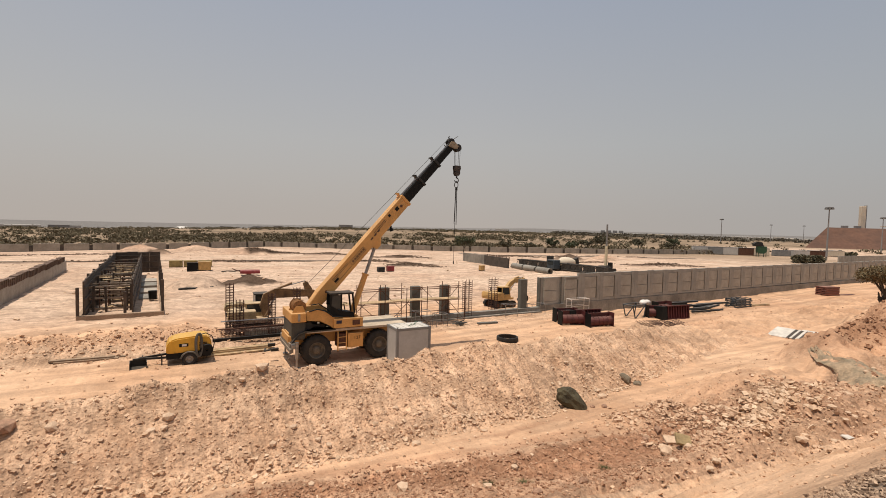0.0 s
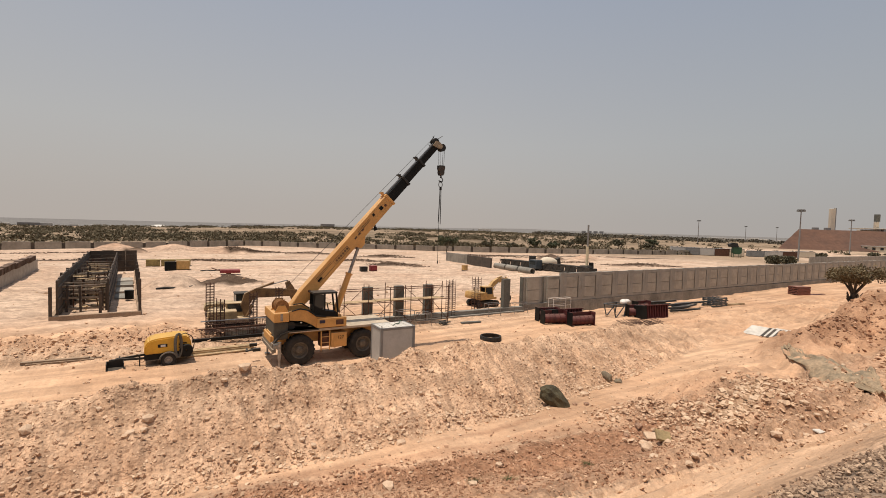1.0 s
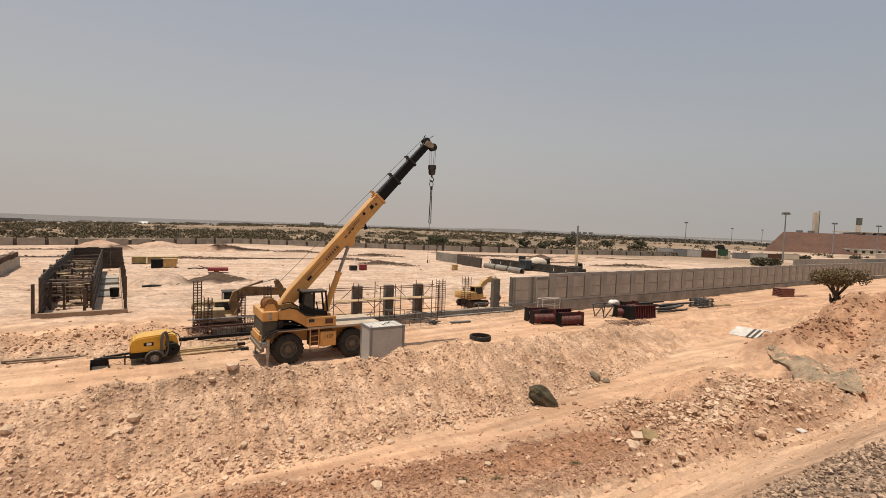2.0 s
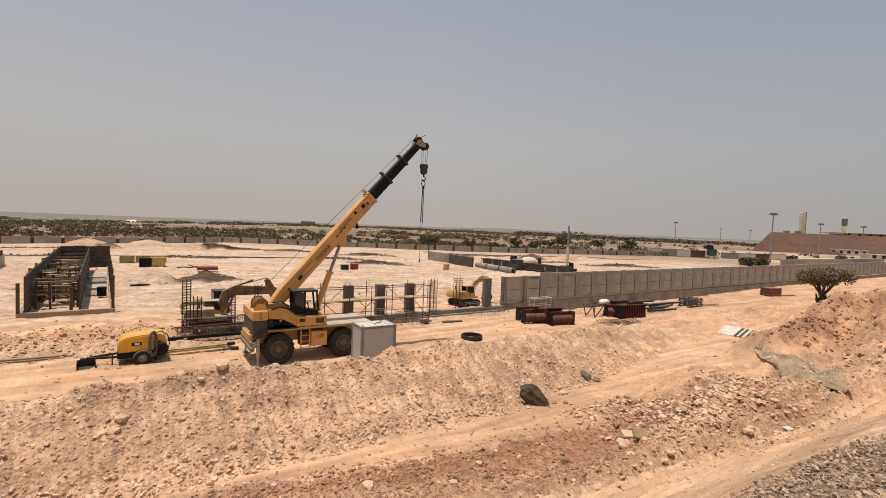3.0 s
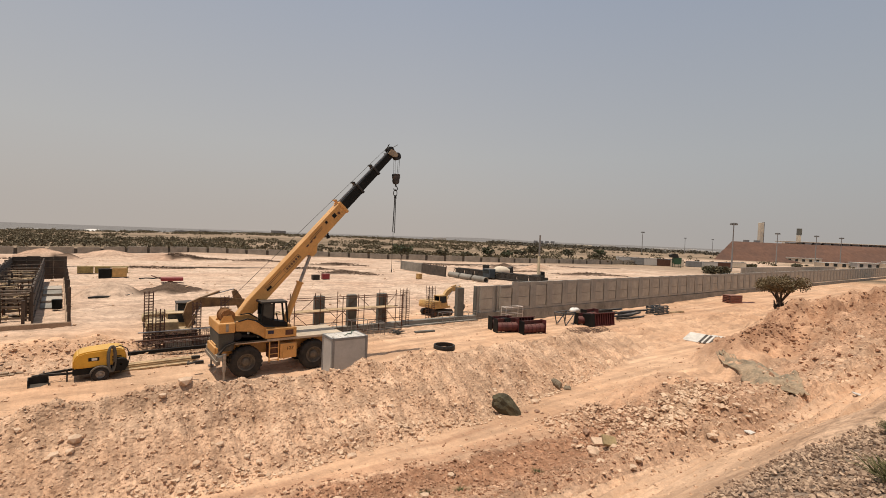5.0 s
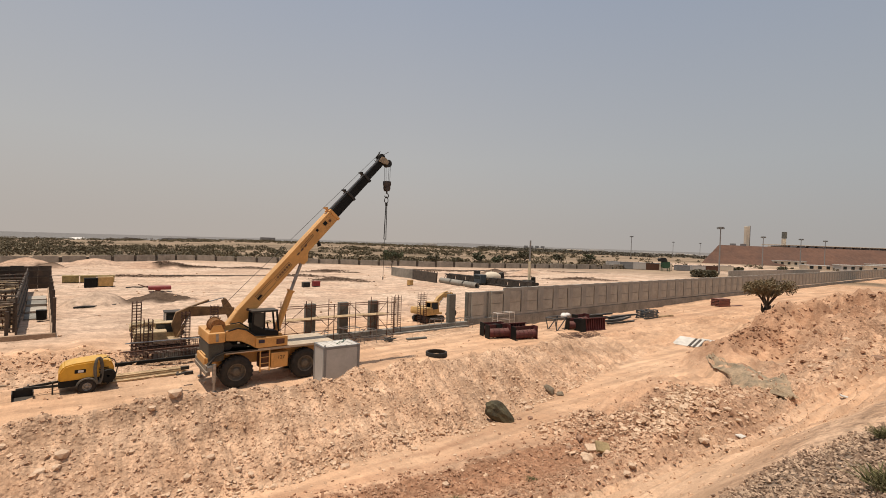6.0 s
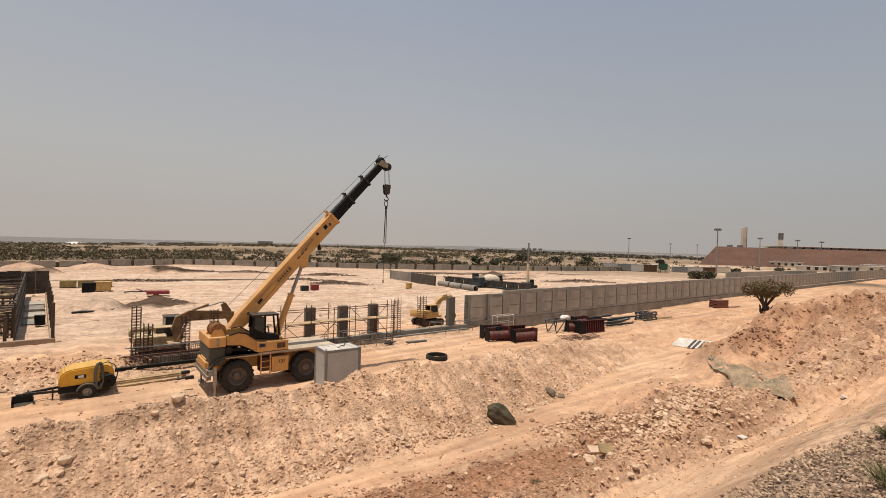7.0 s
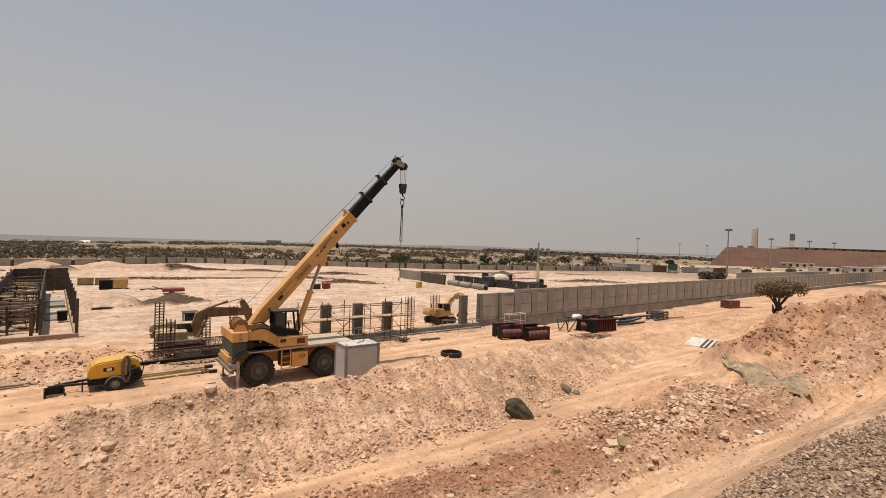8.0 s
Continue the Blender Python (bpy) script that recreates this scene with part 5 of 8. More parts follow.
    rod(bm, (-0.9, 0.6, 1.72), (-0.9, 0.6, 2.15), 0.06, 10)
    sub("exhaust", bm, DARK)
    # arm
    def limb(name, pts, w, h0, h1, mat):
        bm = BM()
        top, bot = [], []
        k = len(pts)
        for i, (x, zz) in enumerate(pts):
            a = Vector(pts[max(i - 1, 0)])
            b = Vector(pts[min(i + 1, k - 1)])
            dd = (b - a).normalized()
            nn = Vector((-dd.y, dd.x))
            f = i / (k - 1)
            hh = (h0 + (h1 - h0) * abs(2 * f - 1)) / 2
            top.append((x + nn.x * hh, zz + nn.y * hh))
            bot.append((x - nn.x * hh, zz - nn.y * hh))
        for t0, t1, b0, b1 in zip(top, top[1:], bot, bot[1:]):
            prism(bm, [b0, b1, t1, t0], 0.2 - w / 2, 0.2 + w / 2)
        bmesh.ops.remove_doubles(bm, verts=bm.verts, dist=0.002)
        return sub(name, bm, mat)
    limb("boom", boom_pts, 0.4, heavy, heavy * 0.62, armpaint)
    limb("stick", stick_pts, 0.3, heavy * 0.8, heavy * 0.42, armpaint)
    bx, bz = stick_pts[-1]
    bm = BM()
    arc = [(bx + 0.55 * math.cos(a) - 0.1, bz - 0.35 + 0.5 * math.sin(a)) for a in [radians(v) for v in (70, 30, -10, -50, -90, -130, -160)]]
    inner = [(x * 0.9 + (bx - 0.1) * 0.1, zz * 0.9 + (bz - 0.35) * 0.1) for x, zz in arc]
    for a, b, c, e2 in zip(arc, arc[1:], inner, inner[1:]):
        prism(bm, [a, b, e2, c], -0.25, 0.65)
    for y in (-0.27, 0.65):
        prism(bm, arc, y, y + 0.03)
    sub("bucket", bm, DARK)
    mx, mz = boom_pts[len(boom_pts) // 2]
    bm = BM()
    for y in (0.0, 0.4):
        rod(bm, (0.75, y, 1.05), (0.75 + (mx - 0.75) * 0.6, y, 1.05 + (mz - 1.35) * 0.6), 0.09, 10)
        sub("ram_barrel", bm, armpaint)
        bm = BM()
    ex, ez = boom_pts[-2]
    sx, sz = stick_pts[0]
    rod(bm, (mx, 0.2, mz + 0.3), (mx + (sx - mx) * 0.55, 0.2, mz + 0.34 + (sz - mz) * 0.55), 0.08, 10)
    sub("ram_barrel", bm, armpaint)
    bm = BM()
    rod(bm, (stick_pts[0][0], 0.2, stick_pts[0][1] + 0.1), (bx + 0.1, 0.2, bz + 0.35), 0.06, 8)
    sub("ram_barrel", bm, armpaint)
    bm = BM()
    for y in (0.0, 0.4):
        rod(bm, (0.75, y, 1.05), (mx, y, mz - 0.2), 0.045, 8)
    rod(bm, (mx, 0.2, mz + 0.32), (sx, 0.2, sz + 0.12), 0.04, 8)
    sub("ram_rod", bm, STEEL)
    return root


CREAMYELLOW = material("dust-caked yellow", (0.52, 0.38, 0.20), 0.7, 0, 0.35, 1.6, 25, 0.2, 0.004, dust=0.7)
BROWNARM = material("dirty brown arm", (0.26, 0.15, 0.065), 0.7, 0.1, 0.4, 2, 25, 0.3, 0.004, dust=0.4)
build_excavator(4.9, 33.5, -3, 0, 0.86, "dusty yellow crawler excavator with its brown arm arched high",
                [(0.9, 1.2), (0.72, 2.0), (0.95, 2.65), (1.6, 2.95), (3.0, 2.9), (4.6, 2.85)], [(3.85, 3.75), (4.1, 3.2), (4.4, 2.5), (4.6, 1.6)], CREAMYELLOW, BROWNARM, CREAMYELLOW, -1, 0.82, 0.2, 0.7)
build_excavator(25.75, 34.2, 4, 4, 0.78, "yellow crawler excavator parked behind the footing, arm folded down",
                [(0.9, 1.3), (1.25, 1.95), (1.8, 2.5), (2.5, 2.8), (3.4, 2.85), (4.1, 2.75)], [(3.9, 3.05), (4.3, 2.6), (4.35, 1.7), (4.1, 0.95)], YELLOW, YELLOW, YELLOW, 1, 0.6, 0.35, 0.86)


# ---- cast foundation walls on the open site ----
FORMPLY = material("brown formwork board", (0.10, 0.07, 0.048), 0.85, 0, 0.5, 1.3, 18, 0.3, 0.006, second=(0.045, 0.034, 0.026))
TANKERB = material("dusty brown kerb", (0.36, 0.25, 0.165), 0.95, 0, 0.3, 0.9, 12, 0.4, 0.01, second=(0.24, 0.165, 0.11))
TIMBER_OLD = material("dark old timber", (0.13, 0.10, 0.075), 0.9, 0, 0.35, 3, 30, 0.3, 0.004)


def build_formwork():
    root = thing("foundation_formwork", pose(-28.4, 27.4, 0, 0, 0, 41), "long foundation box of dark formwork boards with props inside", "formwork")
    L = 33.0
    bm = BM()
    box(bm, (-0.1, -0.12, -0.1), (5.0, 0.22, 0.42), 0.02)
    part("front_kerb", bm, TANKERB, root, "concrete kerb at the open end")
    bm = BM()
    box(bm, (-0.1, 0.23, -0.1), (0.15, L, 0.42), 0.02)
    part("side_kerb", bm, TANKERB, root)
    bm = BM()
    box(bm, (4.75, 0.23, -0.1), (5.0, L, 0.42), 0.02)
    part("side_kerb", bm, TANKERB, root)
    # board walls, panel by panel
    bm = BM()
    for i in range(2):
        box(bm, (-0.05, 1.19 * i, 0.03 * i), (0.05, 1.19 * i + 1.185, 2.6 + 0.06 * i), 0.008)
    board = mesh_of("form_panel", bm, FORMPLY)
    bm = BM()
    box(bm, (0.05, 0, 0), (0.12, 2.38, 0.1), 0.005)
    waling = mesh_of("waling", bm, TIMBER_OLD)
    spots = [(0.25, 0.6 + 2.4 * k, 0.1 + 0.04 * (k % 3), 0) for k in range(13)] + [(3.0, 2.0 + 2.4 * k, 0.05 * (k % 2), 0) for k in range(12)] + [(0.3 + 2.38 * k, 31.4, 0.25, -90) for k in range(2)]
    for x, y, z, t in spots:
        m = pose(x, y, z, 0, 0, t)
        ob = new("form_panel", board)
        ob.parent, ob.matrix_basis = root, m
        for zz in (0.5, 1.3, 2.1):
            ob = new("waling", waling)
            ob.parent, ob.matrix_basis = root, m @ Matrix.Translation((0, 0, zz))
    # posts on both edges
    bm = BM()
    box(bm, (-0.09, -0.09, 0), (0.09, 0.09, 2.35), 0.01)
    post = part("edge_post", bm, FORMPLY, root)
    post.matrix_basis = Matrix.Translation((-0.02, 0.0, 0))
    for y in (0.1, 4.5, 8.2, 12, 16, 20, 24, 28, 31.5):
        again(post, Matrix.Translation((4.9, y, 0)) @ Matrix.Scale(1.12 + 0.1 * ((y * 3.7) % 1), 4, (0, 0, 1)), root)
    for y in (5, 9, 14, 20, 26, 31):
        again(post, Matrix.Translation((0.1, y, 0)) @ Matrix.Scale(1.2, 4, (0, 0, 1)), root)
    for k, y in enumerate((0.6, 3.2, 6.4)):
        again(post, Matrix.Translation((2.6, y, 0)) @ Matrix.Scale(0.8, 4, (0, 0, 1)), root)
    # cross timbers and props between the two board walls
    rng = random.Random(4)
    bm = BM()
    box(bm, (0, -0.05, -0.05), (2.7, 0.05, 0.05), 0.005)
    bar = part("cross_timber", bm, material("grey cross timber", (0.33, 0.25, 0.18), 0.9, 0, 0.3, 3, 30, 0.3, 0.004), root)
    bar.matrix_basis = Matrix.Translation((0.3, 3.2, 2.0))
    for k in range(40):
        again(bar, pose(0.3, 3.3 + rng.random() * 27, rng.choice((0.45, 1.1, 1.65, 2.1)), rng.uniform(-2, 2), rng.uniform(-3, 3), rng.uniform(-6, 6)), root)
    # trestles across the open end
    for y, tops in ((3.05, (2.1, 2.0, 2.15)), (6.2, (2.5, 2.3, 2.6)), (9.4, (2.6, 2.4, 2.5)), (12.8, (2.4, 2.6, 2.5))):
        for x, h in zip((0.55, 1.35, 2.85), tops):
            again(post, pose(x, y, 0, rng.uniform(-2, 2), rng.uniform(-2, 2), 0) @ Matrix.Diagonal((0.8, 0.8, h / 2.35, 1)), root)
        for z in (0.35, 1.15, 1.95):
            again(bar, pose(0.3, y + 0.12, z, 0, rng.uniform(-2, 2), rng.uniform(-1, 1)) @ Matrix.Diagonal((1, 1.3, 1.4, 1)), root)
    for k in range(26):
        x, y = rng.uniform(0.5, 2.6), rng.uniform(3.4, 20)
        bm = BM()
        box(bm, (-0.5, -0.22, 0), (0.5, 0.22, 0.12), 0.03)
        part("rubble_slab", bm, CONCPALE if k % 3 else TIMBER, root).matrix_basis = pose(x, y, 0.02 + 0.1 * rng.random(), rng.uniform(-14, 14), rng.uniform(-14, 14), rng.uniform(0, 180))
    bm = BM()
    rod(bm, (0, 0, 0), (0, 0, 2.2), 0.035, 6)
    prop = part("steel_prop", bm, RUST, root)
    prop.matrix_basis = Matrix.Translation((0.9, 3.5, 0))
    for k in range(36):
        again(prop, pose(0.5 + rng.random() * 2.3, 3.2 + rng.random() * 27, 0, rng.uniform(-7, 7), rng.uniform(-9, 9), 0), root)
    bm = BM()
    box(bm, (-0.6, -0.12, 0), (0.6, 0.12, 0.04), 0.004)
    pl = part("loose_plank", bm, TIMBER, root)
    pl.matrix_basis = pose(1.6, 6.5, 1.75)
    for k in range(34):
        again(pl, pose(0.7 + rng.random() * 1.8, 4 + rng.random() * 26, rng.choice((1.72, 2.18, 0.5)), 0, 0, rng.uniform(-40, 40)), root)
    # floor between, with sand bags and a bin
    for k, y in enumerate((9, 13, 17.5, 21)):
        bm = BM()
        box(bm, (3.2, y, 0.0), (4.6, y + 3.0, 0.12 + 0.05 * k), 0.03)
        part("blinding_slab", bm, CONCPALE if k % 2 else CONCOLD, root)
    bm = BM()
    lathe(bm, [(0.001, 0), (0.3, 0), (0.34, 0.75), (0.3, 0.75), (0.001, 0.7)], 16, pose(-30.4, 36.2, 0.15, 90))
    bin_ob = part("plastic_drum", bm, BLACK)
    tagged(bin_ob, "black plastic drum standing in the foundation box", "drum")
    return root


build_formwork()


def build_side_wall():
    a, b = Vector((-35.5, 26.5, 0)), Vector((-58.6, 53.4, 0))
    ang = math.degrees(math.atan2((b - a).y, (b - a).x))
    L = (b - a).length
    root = thing("retaining_wall", pose(a.x, a.y, 0, 0, 0, ang), "low pale concrete wall with rusty formwork along its top", "wall", kind="structure")
    bm = BM()
    box(bm, (0, -0.2, -0.3), (L, 0.2, 1.35), 0.02)
    part("stem", bm, CONCPALE, root)
    bm = BM()
    box(bm, (0.06, -0.26, 1.354), (2.34, 0.26, 1.95), 0.015)
    for x in (0.3, 0.9, 1.5, 2.1):
        box(bm, (x, -0.31, 1.36), (x + 0.08, -0.26, 1.93))
        box(bm, (x, 0.26, 1.36), (x + 0.08, 0.31, 1.93))
    p0 = part("top_form", bm, material("rust brown form", (0.2, 0.125, 0.085), 0.85, 0.1, 0.4, 2, 25, 0.3, 0.004), root, "rusty top formwork")
    k = 1
    while 2.4 * (k + 1) < L:
        again(p0, Matrix.Translation((2.4 * k, 0, 0.05 * ((k * 7) % 3 - 1))), root)
        k += 1
    return root


build_side_wall()


# ---- the far boundary of the site ----
def build_far_wall():
    root = thing("far_boundary_wall", pose(0, 0, 0), "distant grey concrete boundary wall in spaced panels", "wall", kind="structure")
    bm = BM()
    box(bm, (0, -0.12, -1.2), (4.5, 0.12, 1.5), 0.03)
    for x in (1.1, 2.2, 3.3):
        box(bm, (x, -0.15, -1.2), (x + 0.1, -0.12, 1.46))
    slab = mesh_of("wall_panel", bm, material("sun-bleached precast", (0.37, 0.32, 0.26), 0.95, 0, 0.25, 0.6, 9, 0.4, 0.01))
    # added dark boards, set back between panels, stand in for the open gaps
    bm = BM()
    box(bm, (4.52, 0.05, -1.2), (5.18, 0.25, 1.2), 0.02)
    gap = mesh_of("pier", bm, PLY_AND_SHADE)
    line = [(-134, 34), (-100, 77), (-82.5, 101), (-70.5, 123.5), (-56, 126.5), (-18, 133), (14.3, 141.5), (49, 156), (77, 171)]
    rng = random.Random(9)
    for (x0, y0), (x1, y1) in zip(line, line[1:]):
        d = Vector((x1 - x0, y1 - y0))
        k = max(1, round(d.length / 5.2))
        for i in range(k):
            f = i / k
            x, y = x0 + d.x * f, y0 + d.y * f
            zz = float(ground_height(np.array([x * CU + y * SU]), np.array([-x * SU + y * CU]), False)[0])
            m = pose(x, y, zz + rng.uniform(-0.1, 0.1), 0, 0, math.degrees(math.atan2(d.y, d.x))) @ Matrix.Diagonal((d.length / k / 5.2, 1, 1, 1))
            for nm, me in (("wall_panel", slab), ("pier", gap)):
                ob = new(nm, me)
                ob.parent = root
                ob.matrix_basis = m
    return root


build_far_wall()


# ---- steel forms and stock beside the road ----
def trough_form(s, n, turn, length, label, mat=None, high=1.0):
    """A ribbed half-round steel form with an upright back and end plates."""
    mat = mat or OXIDE
    root = thing("steel_form", at(s, n, gz(s, n) - 0.02, turn), label, "steel formwork", "steel forms")
    bm = BM()
    box(bm, (0, 0.55, 0.1), (length, 0.62, high), 0.01)
    part("back_plate", bm, mat, root)
    for x in (0.0, length / 3, 2 * length / 3, length - 0.06):
        bm = BM()
        box(bm, (x, 0.62, 0.1), (x + 0.06, 0.72, high), 0.006)
        part("back_rib", bm, mat, root)
    bm = BM()
    arc = [(0.45 + 0.34 * math.cos(a), 0.40 + 0.34 * math.sin(a)) for a in [radians(v) for v in range(90, 271, 20)]]
    arc2 = [(0.45 + 0.30 * math.cos(a), 0.40 + 0.30 * math.sin(a)) for a in [radians(v) for v in range(90, 271, 20)]]
    for (y0, z0), (y1, z1), (y2, z2), (y3, z3) in zip(arc, arc[1:], arc2, arc2[1:]):
        vs = [bm.verts.new(v) for v in ((0.06, y0, z0), (0.06, y1, z1), (0.06, y3, z3), (0.06, y2, z2),
                                        (length - 0.06, y0, z0), (length - 0.06, y1, z1), (length - 0.06, y3, z3), (length - 0.06, y2, z2))]
        for f in ((0, 1, 2, 3), (4, 5, 6, 7), (0, 1, 5, 4), (3, 2, 6, 7), (1, 2, 6, 5), (0, 3, 7, 4)):
            bm.faces.new([vs[i] for i in f])
    bmesh.ops.remove_doubles(bm, verts=bm.verts, dist=0.001)
    part("half_round_shell", bm, mat, root, "", True)
    k = int(length / 0.42)
    for i in range(k + 1):
        bm = BM()
        x = 0.06 + i * (length - 0.12) / k
        pts = [(x, 0.45 + 0.37 * math.cos(radians(v)), 0.40 + 0.37 * math.sin(radians(v))) for v in range(90, 271, 30)]
        chain(bm, pts, 0.02, 5)
        part("hoop_rib", bm, mat, root)
    for x in (-0.02, length - 0.02):
        bm = BM()
        box(bm, (x, 0.05, 0.0), (x + 0.04, 0.75, high + 0.04), 0.006)
        part("end_plate", bm, BLACK if x < 0 else mat, root, "dark end plate" if x < 0 else "")
    return root


trough_form(24.9, 25.2, -16, 1.8, "oxide-red ribbed steel form standing on the sand")
trough_form(26.6, 24.1, -8, 2.1, "oxide-red ribbed steel form standing on the sand")
trough_form(25.3, 26.2, -14, 1.7, "oxide-red steel form leaning behind its twin")
trough_form(34.0, 24.9, -28, 1.2, "oxide-red steel form with dark end plates beside blue frames")
trough_form(36.4, 25.8, -4, 1.6, "short oxide-red steel form behind the long one")


def ribbed_form(s, n, turn, length, high, label):
    """A shutter stood on edge: a plate with upright ribs, rails along both edges and a dark end."""
    root = thing("ribbed_form", at(s, n, gz(s, n) - 0.02, turn) @ pose(0, 0, 0, -7, 0, 0), label, "steel formwork", "steel forms")
    bm = BM()
    box(bm, (0, 0.16, 0.02), (length, 0.2, high), 0.008)
    part("skin_plate", bm, OXIDE, root)
    for z in (0.0, high - 0.07):
        bm = BM()
        box(bm, (0, 0.0, z), (length, 0.155, z + 0.07), 0.008)
        part("edge_rail", bm, OXIDE, root)
    bm = BM()
    box(bm, (-0.03, 0.02, 0.075), (0.03, 0.155, high - 0.075), 0.006)
    rib = part("upright_rib", bm, OXIDE, root)
    k = int(length / 0.27)
    rib.matrix_basis = Matrix.Translation((length / k * 0.5, 0, 0))
    for i in range(1, k):
        again(rib, Matrix.Translation((length / k * (i + 0.5), 0, 0)), root)
    bm = BM()
    box(bm, (-0.5, 0.0, 0.0), (-0.01, 0.9, high - 0.04), 0.01)
    part("end_box", bm, BLACK, root, "dark boxed end")
    return root


ribbed_form(35.0, 23.9, -8, 2.5, 1.15, "maroon ribbed steel shutter stood on its edge")
ribbed_form(26.3, 25.2, -10, 2.3, 1.12, "maroon ribbed steel shutter standing behind half-round forms")


def blue_frame(s, n, turn, w, h, label="blue-grey welded steel trestle on the sand"):
    root = thing("welded_trestle", at(s, n, gz(s, n), turn), label, "trestle", "blue frames")
    for y in (0, 0.9):
        bm = BM()
        chain(bm, [(0.35, y, 0), (-0.05, y, h), (w, y, h), (w - 0.2, y, 0), (0.35, y, 0), (w, y, h)], 0.045, 6)
        part("side_frame", bm, BLUEPAINT, root)
    for x, z in ((0.35, 0), (-0.05, h), (w, h), (w - 0.2, 0)):
        bm = BM()
        rod(bm, (x, 0, z), (x, 0.9, z), 0.04, 6)
        part("tie", bm, BLUEPAINT, root)
    return root


blue_frame(32.4, 25.2, 4, 1.7, 1.1)
bm = BM()
for k in range(5):
    r = bmesh.ops.create_icosphere(bm, subdivisions=2, radius=0.36, matrix=pose(0.2 * k, 0.1 * math.sin(k * 2.1), 0.16 + 0.05 * math.sin(k)) @ Matrix.Diagonal((1, 0.8, 0.55, 1)))
sack = part("white_sack", bm, WHITE, None, "", True)
sack.matrix_world = at(34.1, 25.6, 1.0, 10)
tagged(sack, "crumpled white sack lying on the steel forms", "sack")

rng = random.Random(21)
for k in range(15):
    L = rng.uniform(2.4, 4.2)
    root = thing("steel_beam", at(39.0 + rng.random() * 5.2, 25.0 + rng.random() * 1.4, gz(41, 25.5) + 0.02 + 0.165 * (k % 5), rng.uniform(-16, 14)), "dusty blue-grey steel beam lying in a loose pile", "beam", "loose beams")
    for z0, z1, w in ((0, 0.03, 0.16), (0.13, 0.16, 0.16)):
        bm = BM()
        box(bm, (-L / 2, -w / 2, z0), (L / 2, w / 2, z1))
        part("flange", bm, BLUEPAINT if k % 3 else DARK, root)
    bm = BM()
    box(bm, (-L / 2, -0.02, 0.03), (L / 2, 0.02, 0.13))
    part("web", bm, BLUEPAINT if k % 3 else DARK, root)
for k in range(5):
    root = thing("flat_frame", at(47.6, 25.4, gz(47.6, 25.4) + 0.02 + k * 0.172, -4 + 3 * (k % 3), 0.82), "flat blue steel frame stacked on its fellows", "steel frame", "stacked frames")
    for y in (-0.6, 0.6):
        bm = BM()
        box(bm, (-1.5 + 0.1 * (k % 2), y - 0.06, 0), (1.5 + 0.1 * (k % 2), y + 0.06, 0.14), 0.005)
        part("long_rail", bm, BLUEPAINT, root)
    for x in (-1.4, -0.5, 0.5, 1.4):
        bm = BM()
        box(bm, (x - 0.05, -0.6, 0.14), (x + 0.05, 0.6, 0.205))
        part("cross_rail", bm, BLUEPAINT, root)
board_stack(50.6, 24.9, -6, 2.6, [(0, 0, 0), (0.25, 0, 0.2), (0.1, 0.075, 0.1)], "short pale timber board beside the road")
board_stack(37.9, 25.6, -10, 2.2, [(0, 0, 0), (0.24, 0, 0.1), (0.1, 0.08, 0)], "pale timber board among the steel forms")

# rebar mats on the ridge's back
for s, n, z, turn in ((32.6, 22.6, 0.03, -6), (33.8, 22.3, 0.05, 8), (31.6, 22.9, 0.03, -14)):
    root = thing("rebar_mat", at(s, n, gz(s, n) + z + 0.12, turn) @ pose(0, 0, 0, 13, 0, 0), "rusty rebar mat lying on the sand", "rebar", "rebar mats")
    bm = BM()
    rod(bm, (-1.0, 0, 0), (1.0, 0, 0.03), 0.016, 5)
    b0 = part("long_bar", bm, REBAR, root)
    for y in (-0.5, -0.3, -0.1, 0.1, 0.3, 0.5):
        again(b0, Matrix.Translation((0, y, 0)), root)
    bm = BM()
    rod(bm, (0, -0.55, 0.03), (0, 0.55, 0.03), 0.014, 5)
    b1 = part("cross_bar", bm, REBAR, root)
    for x in (-0.9, -0.6, -0.3, 0.3, 0.6, 0.9):
        again(b1, Matrix.Translation((x, 0, 0)), root)

# brick-red pallets of forms by the wall
for k in range(5):
    root = thing("form_pallet", at(66.8, 25.9, gz(66.8, 25.9) + 0.01 + 0.2 * k, -14 + 2 * (k % 2), 0.78), "brick-red steel form stacked by the wall", "steel formwork", "stacked red forms")
    bm = BM()
    box(bm, (-1.35, -0.8, 0.1), (1.35, 0.8, 0.24), 0.01)
    part("tray", bm, material("brick red form", (0.24, 0.085, 0.06), 0.7, 0, 0.35, 2, 25, 0.2, 0.003, dust=0.4) if k == 0 else bpy.data.materials["brick red form"], root)
    for y in (-0.7, 0, 0.7):
        bm = BM()
        box(bm, (-1.35, y - 0.05, 0), (1.35, y + 0.05, 0.1))
        part("runner", bm, bpy.data.materials["brick red form"], root)
board_stack(69.2, 25.0, -10, 3.0, [(0, 0, 0), (0.3, 0, 0.2)], "reddish plank lying beside the stacked forms", OXIDE)

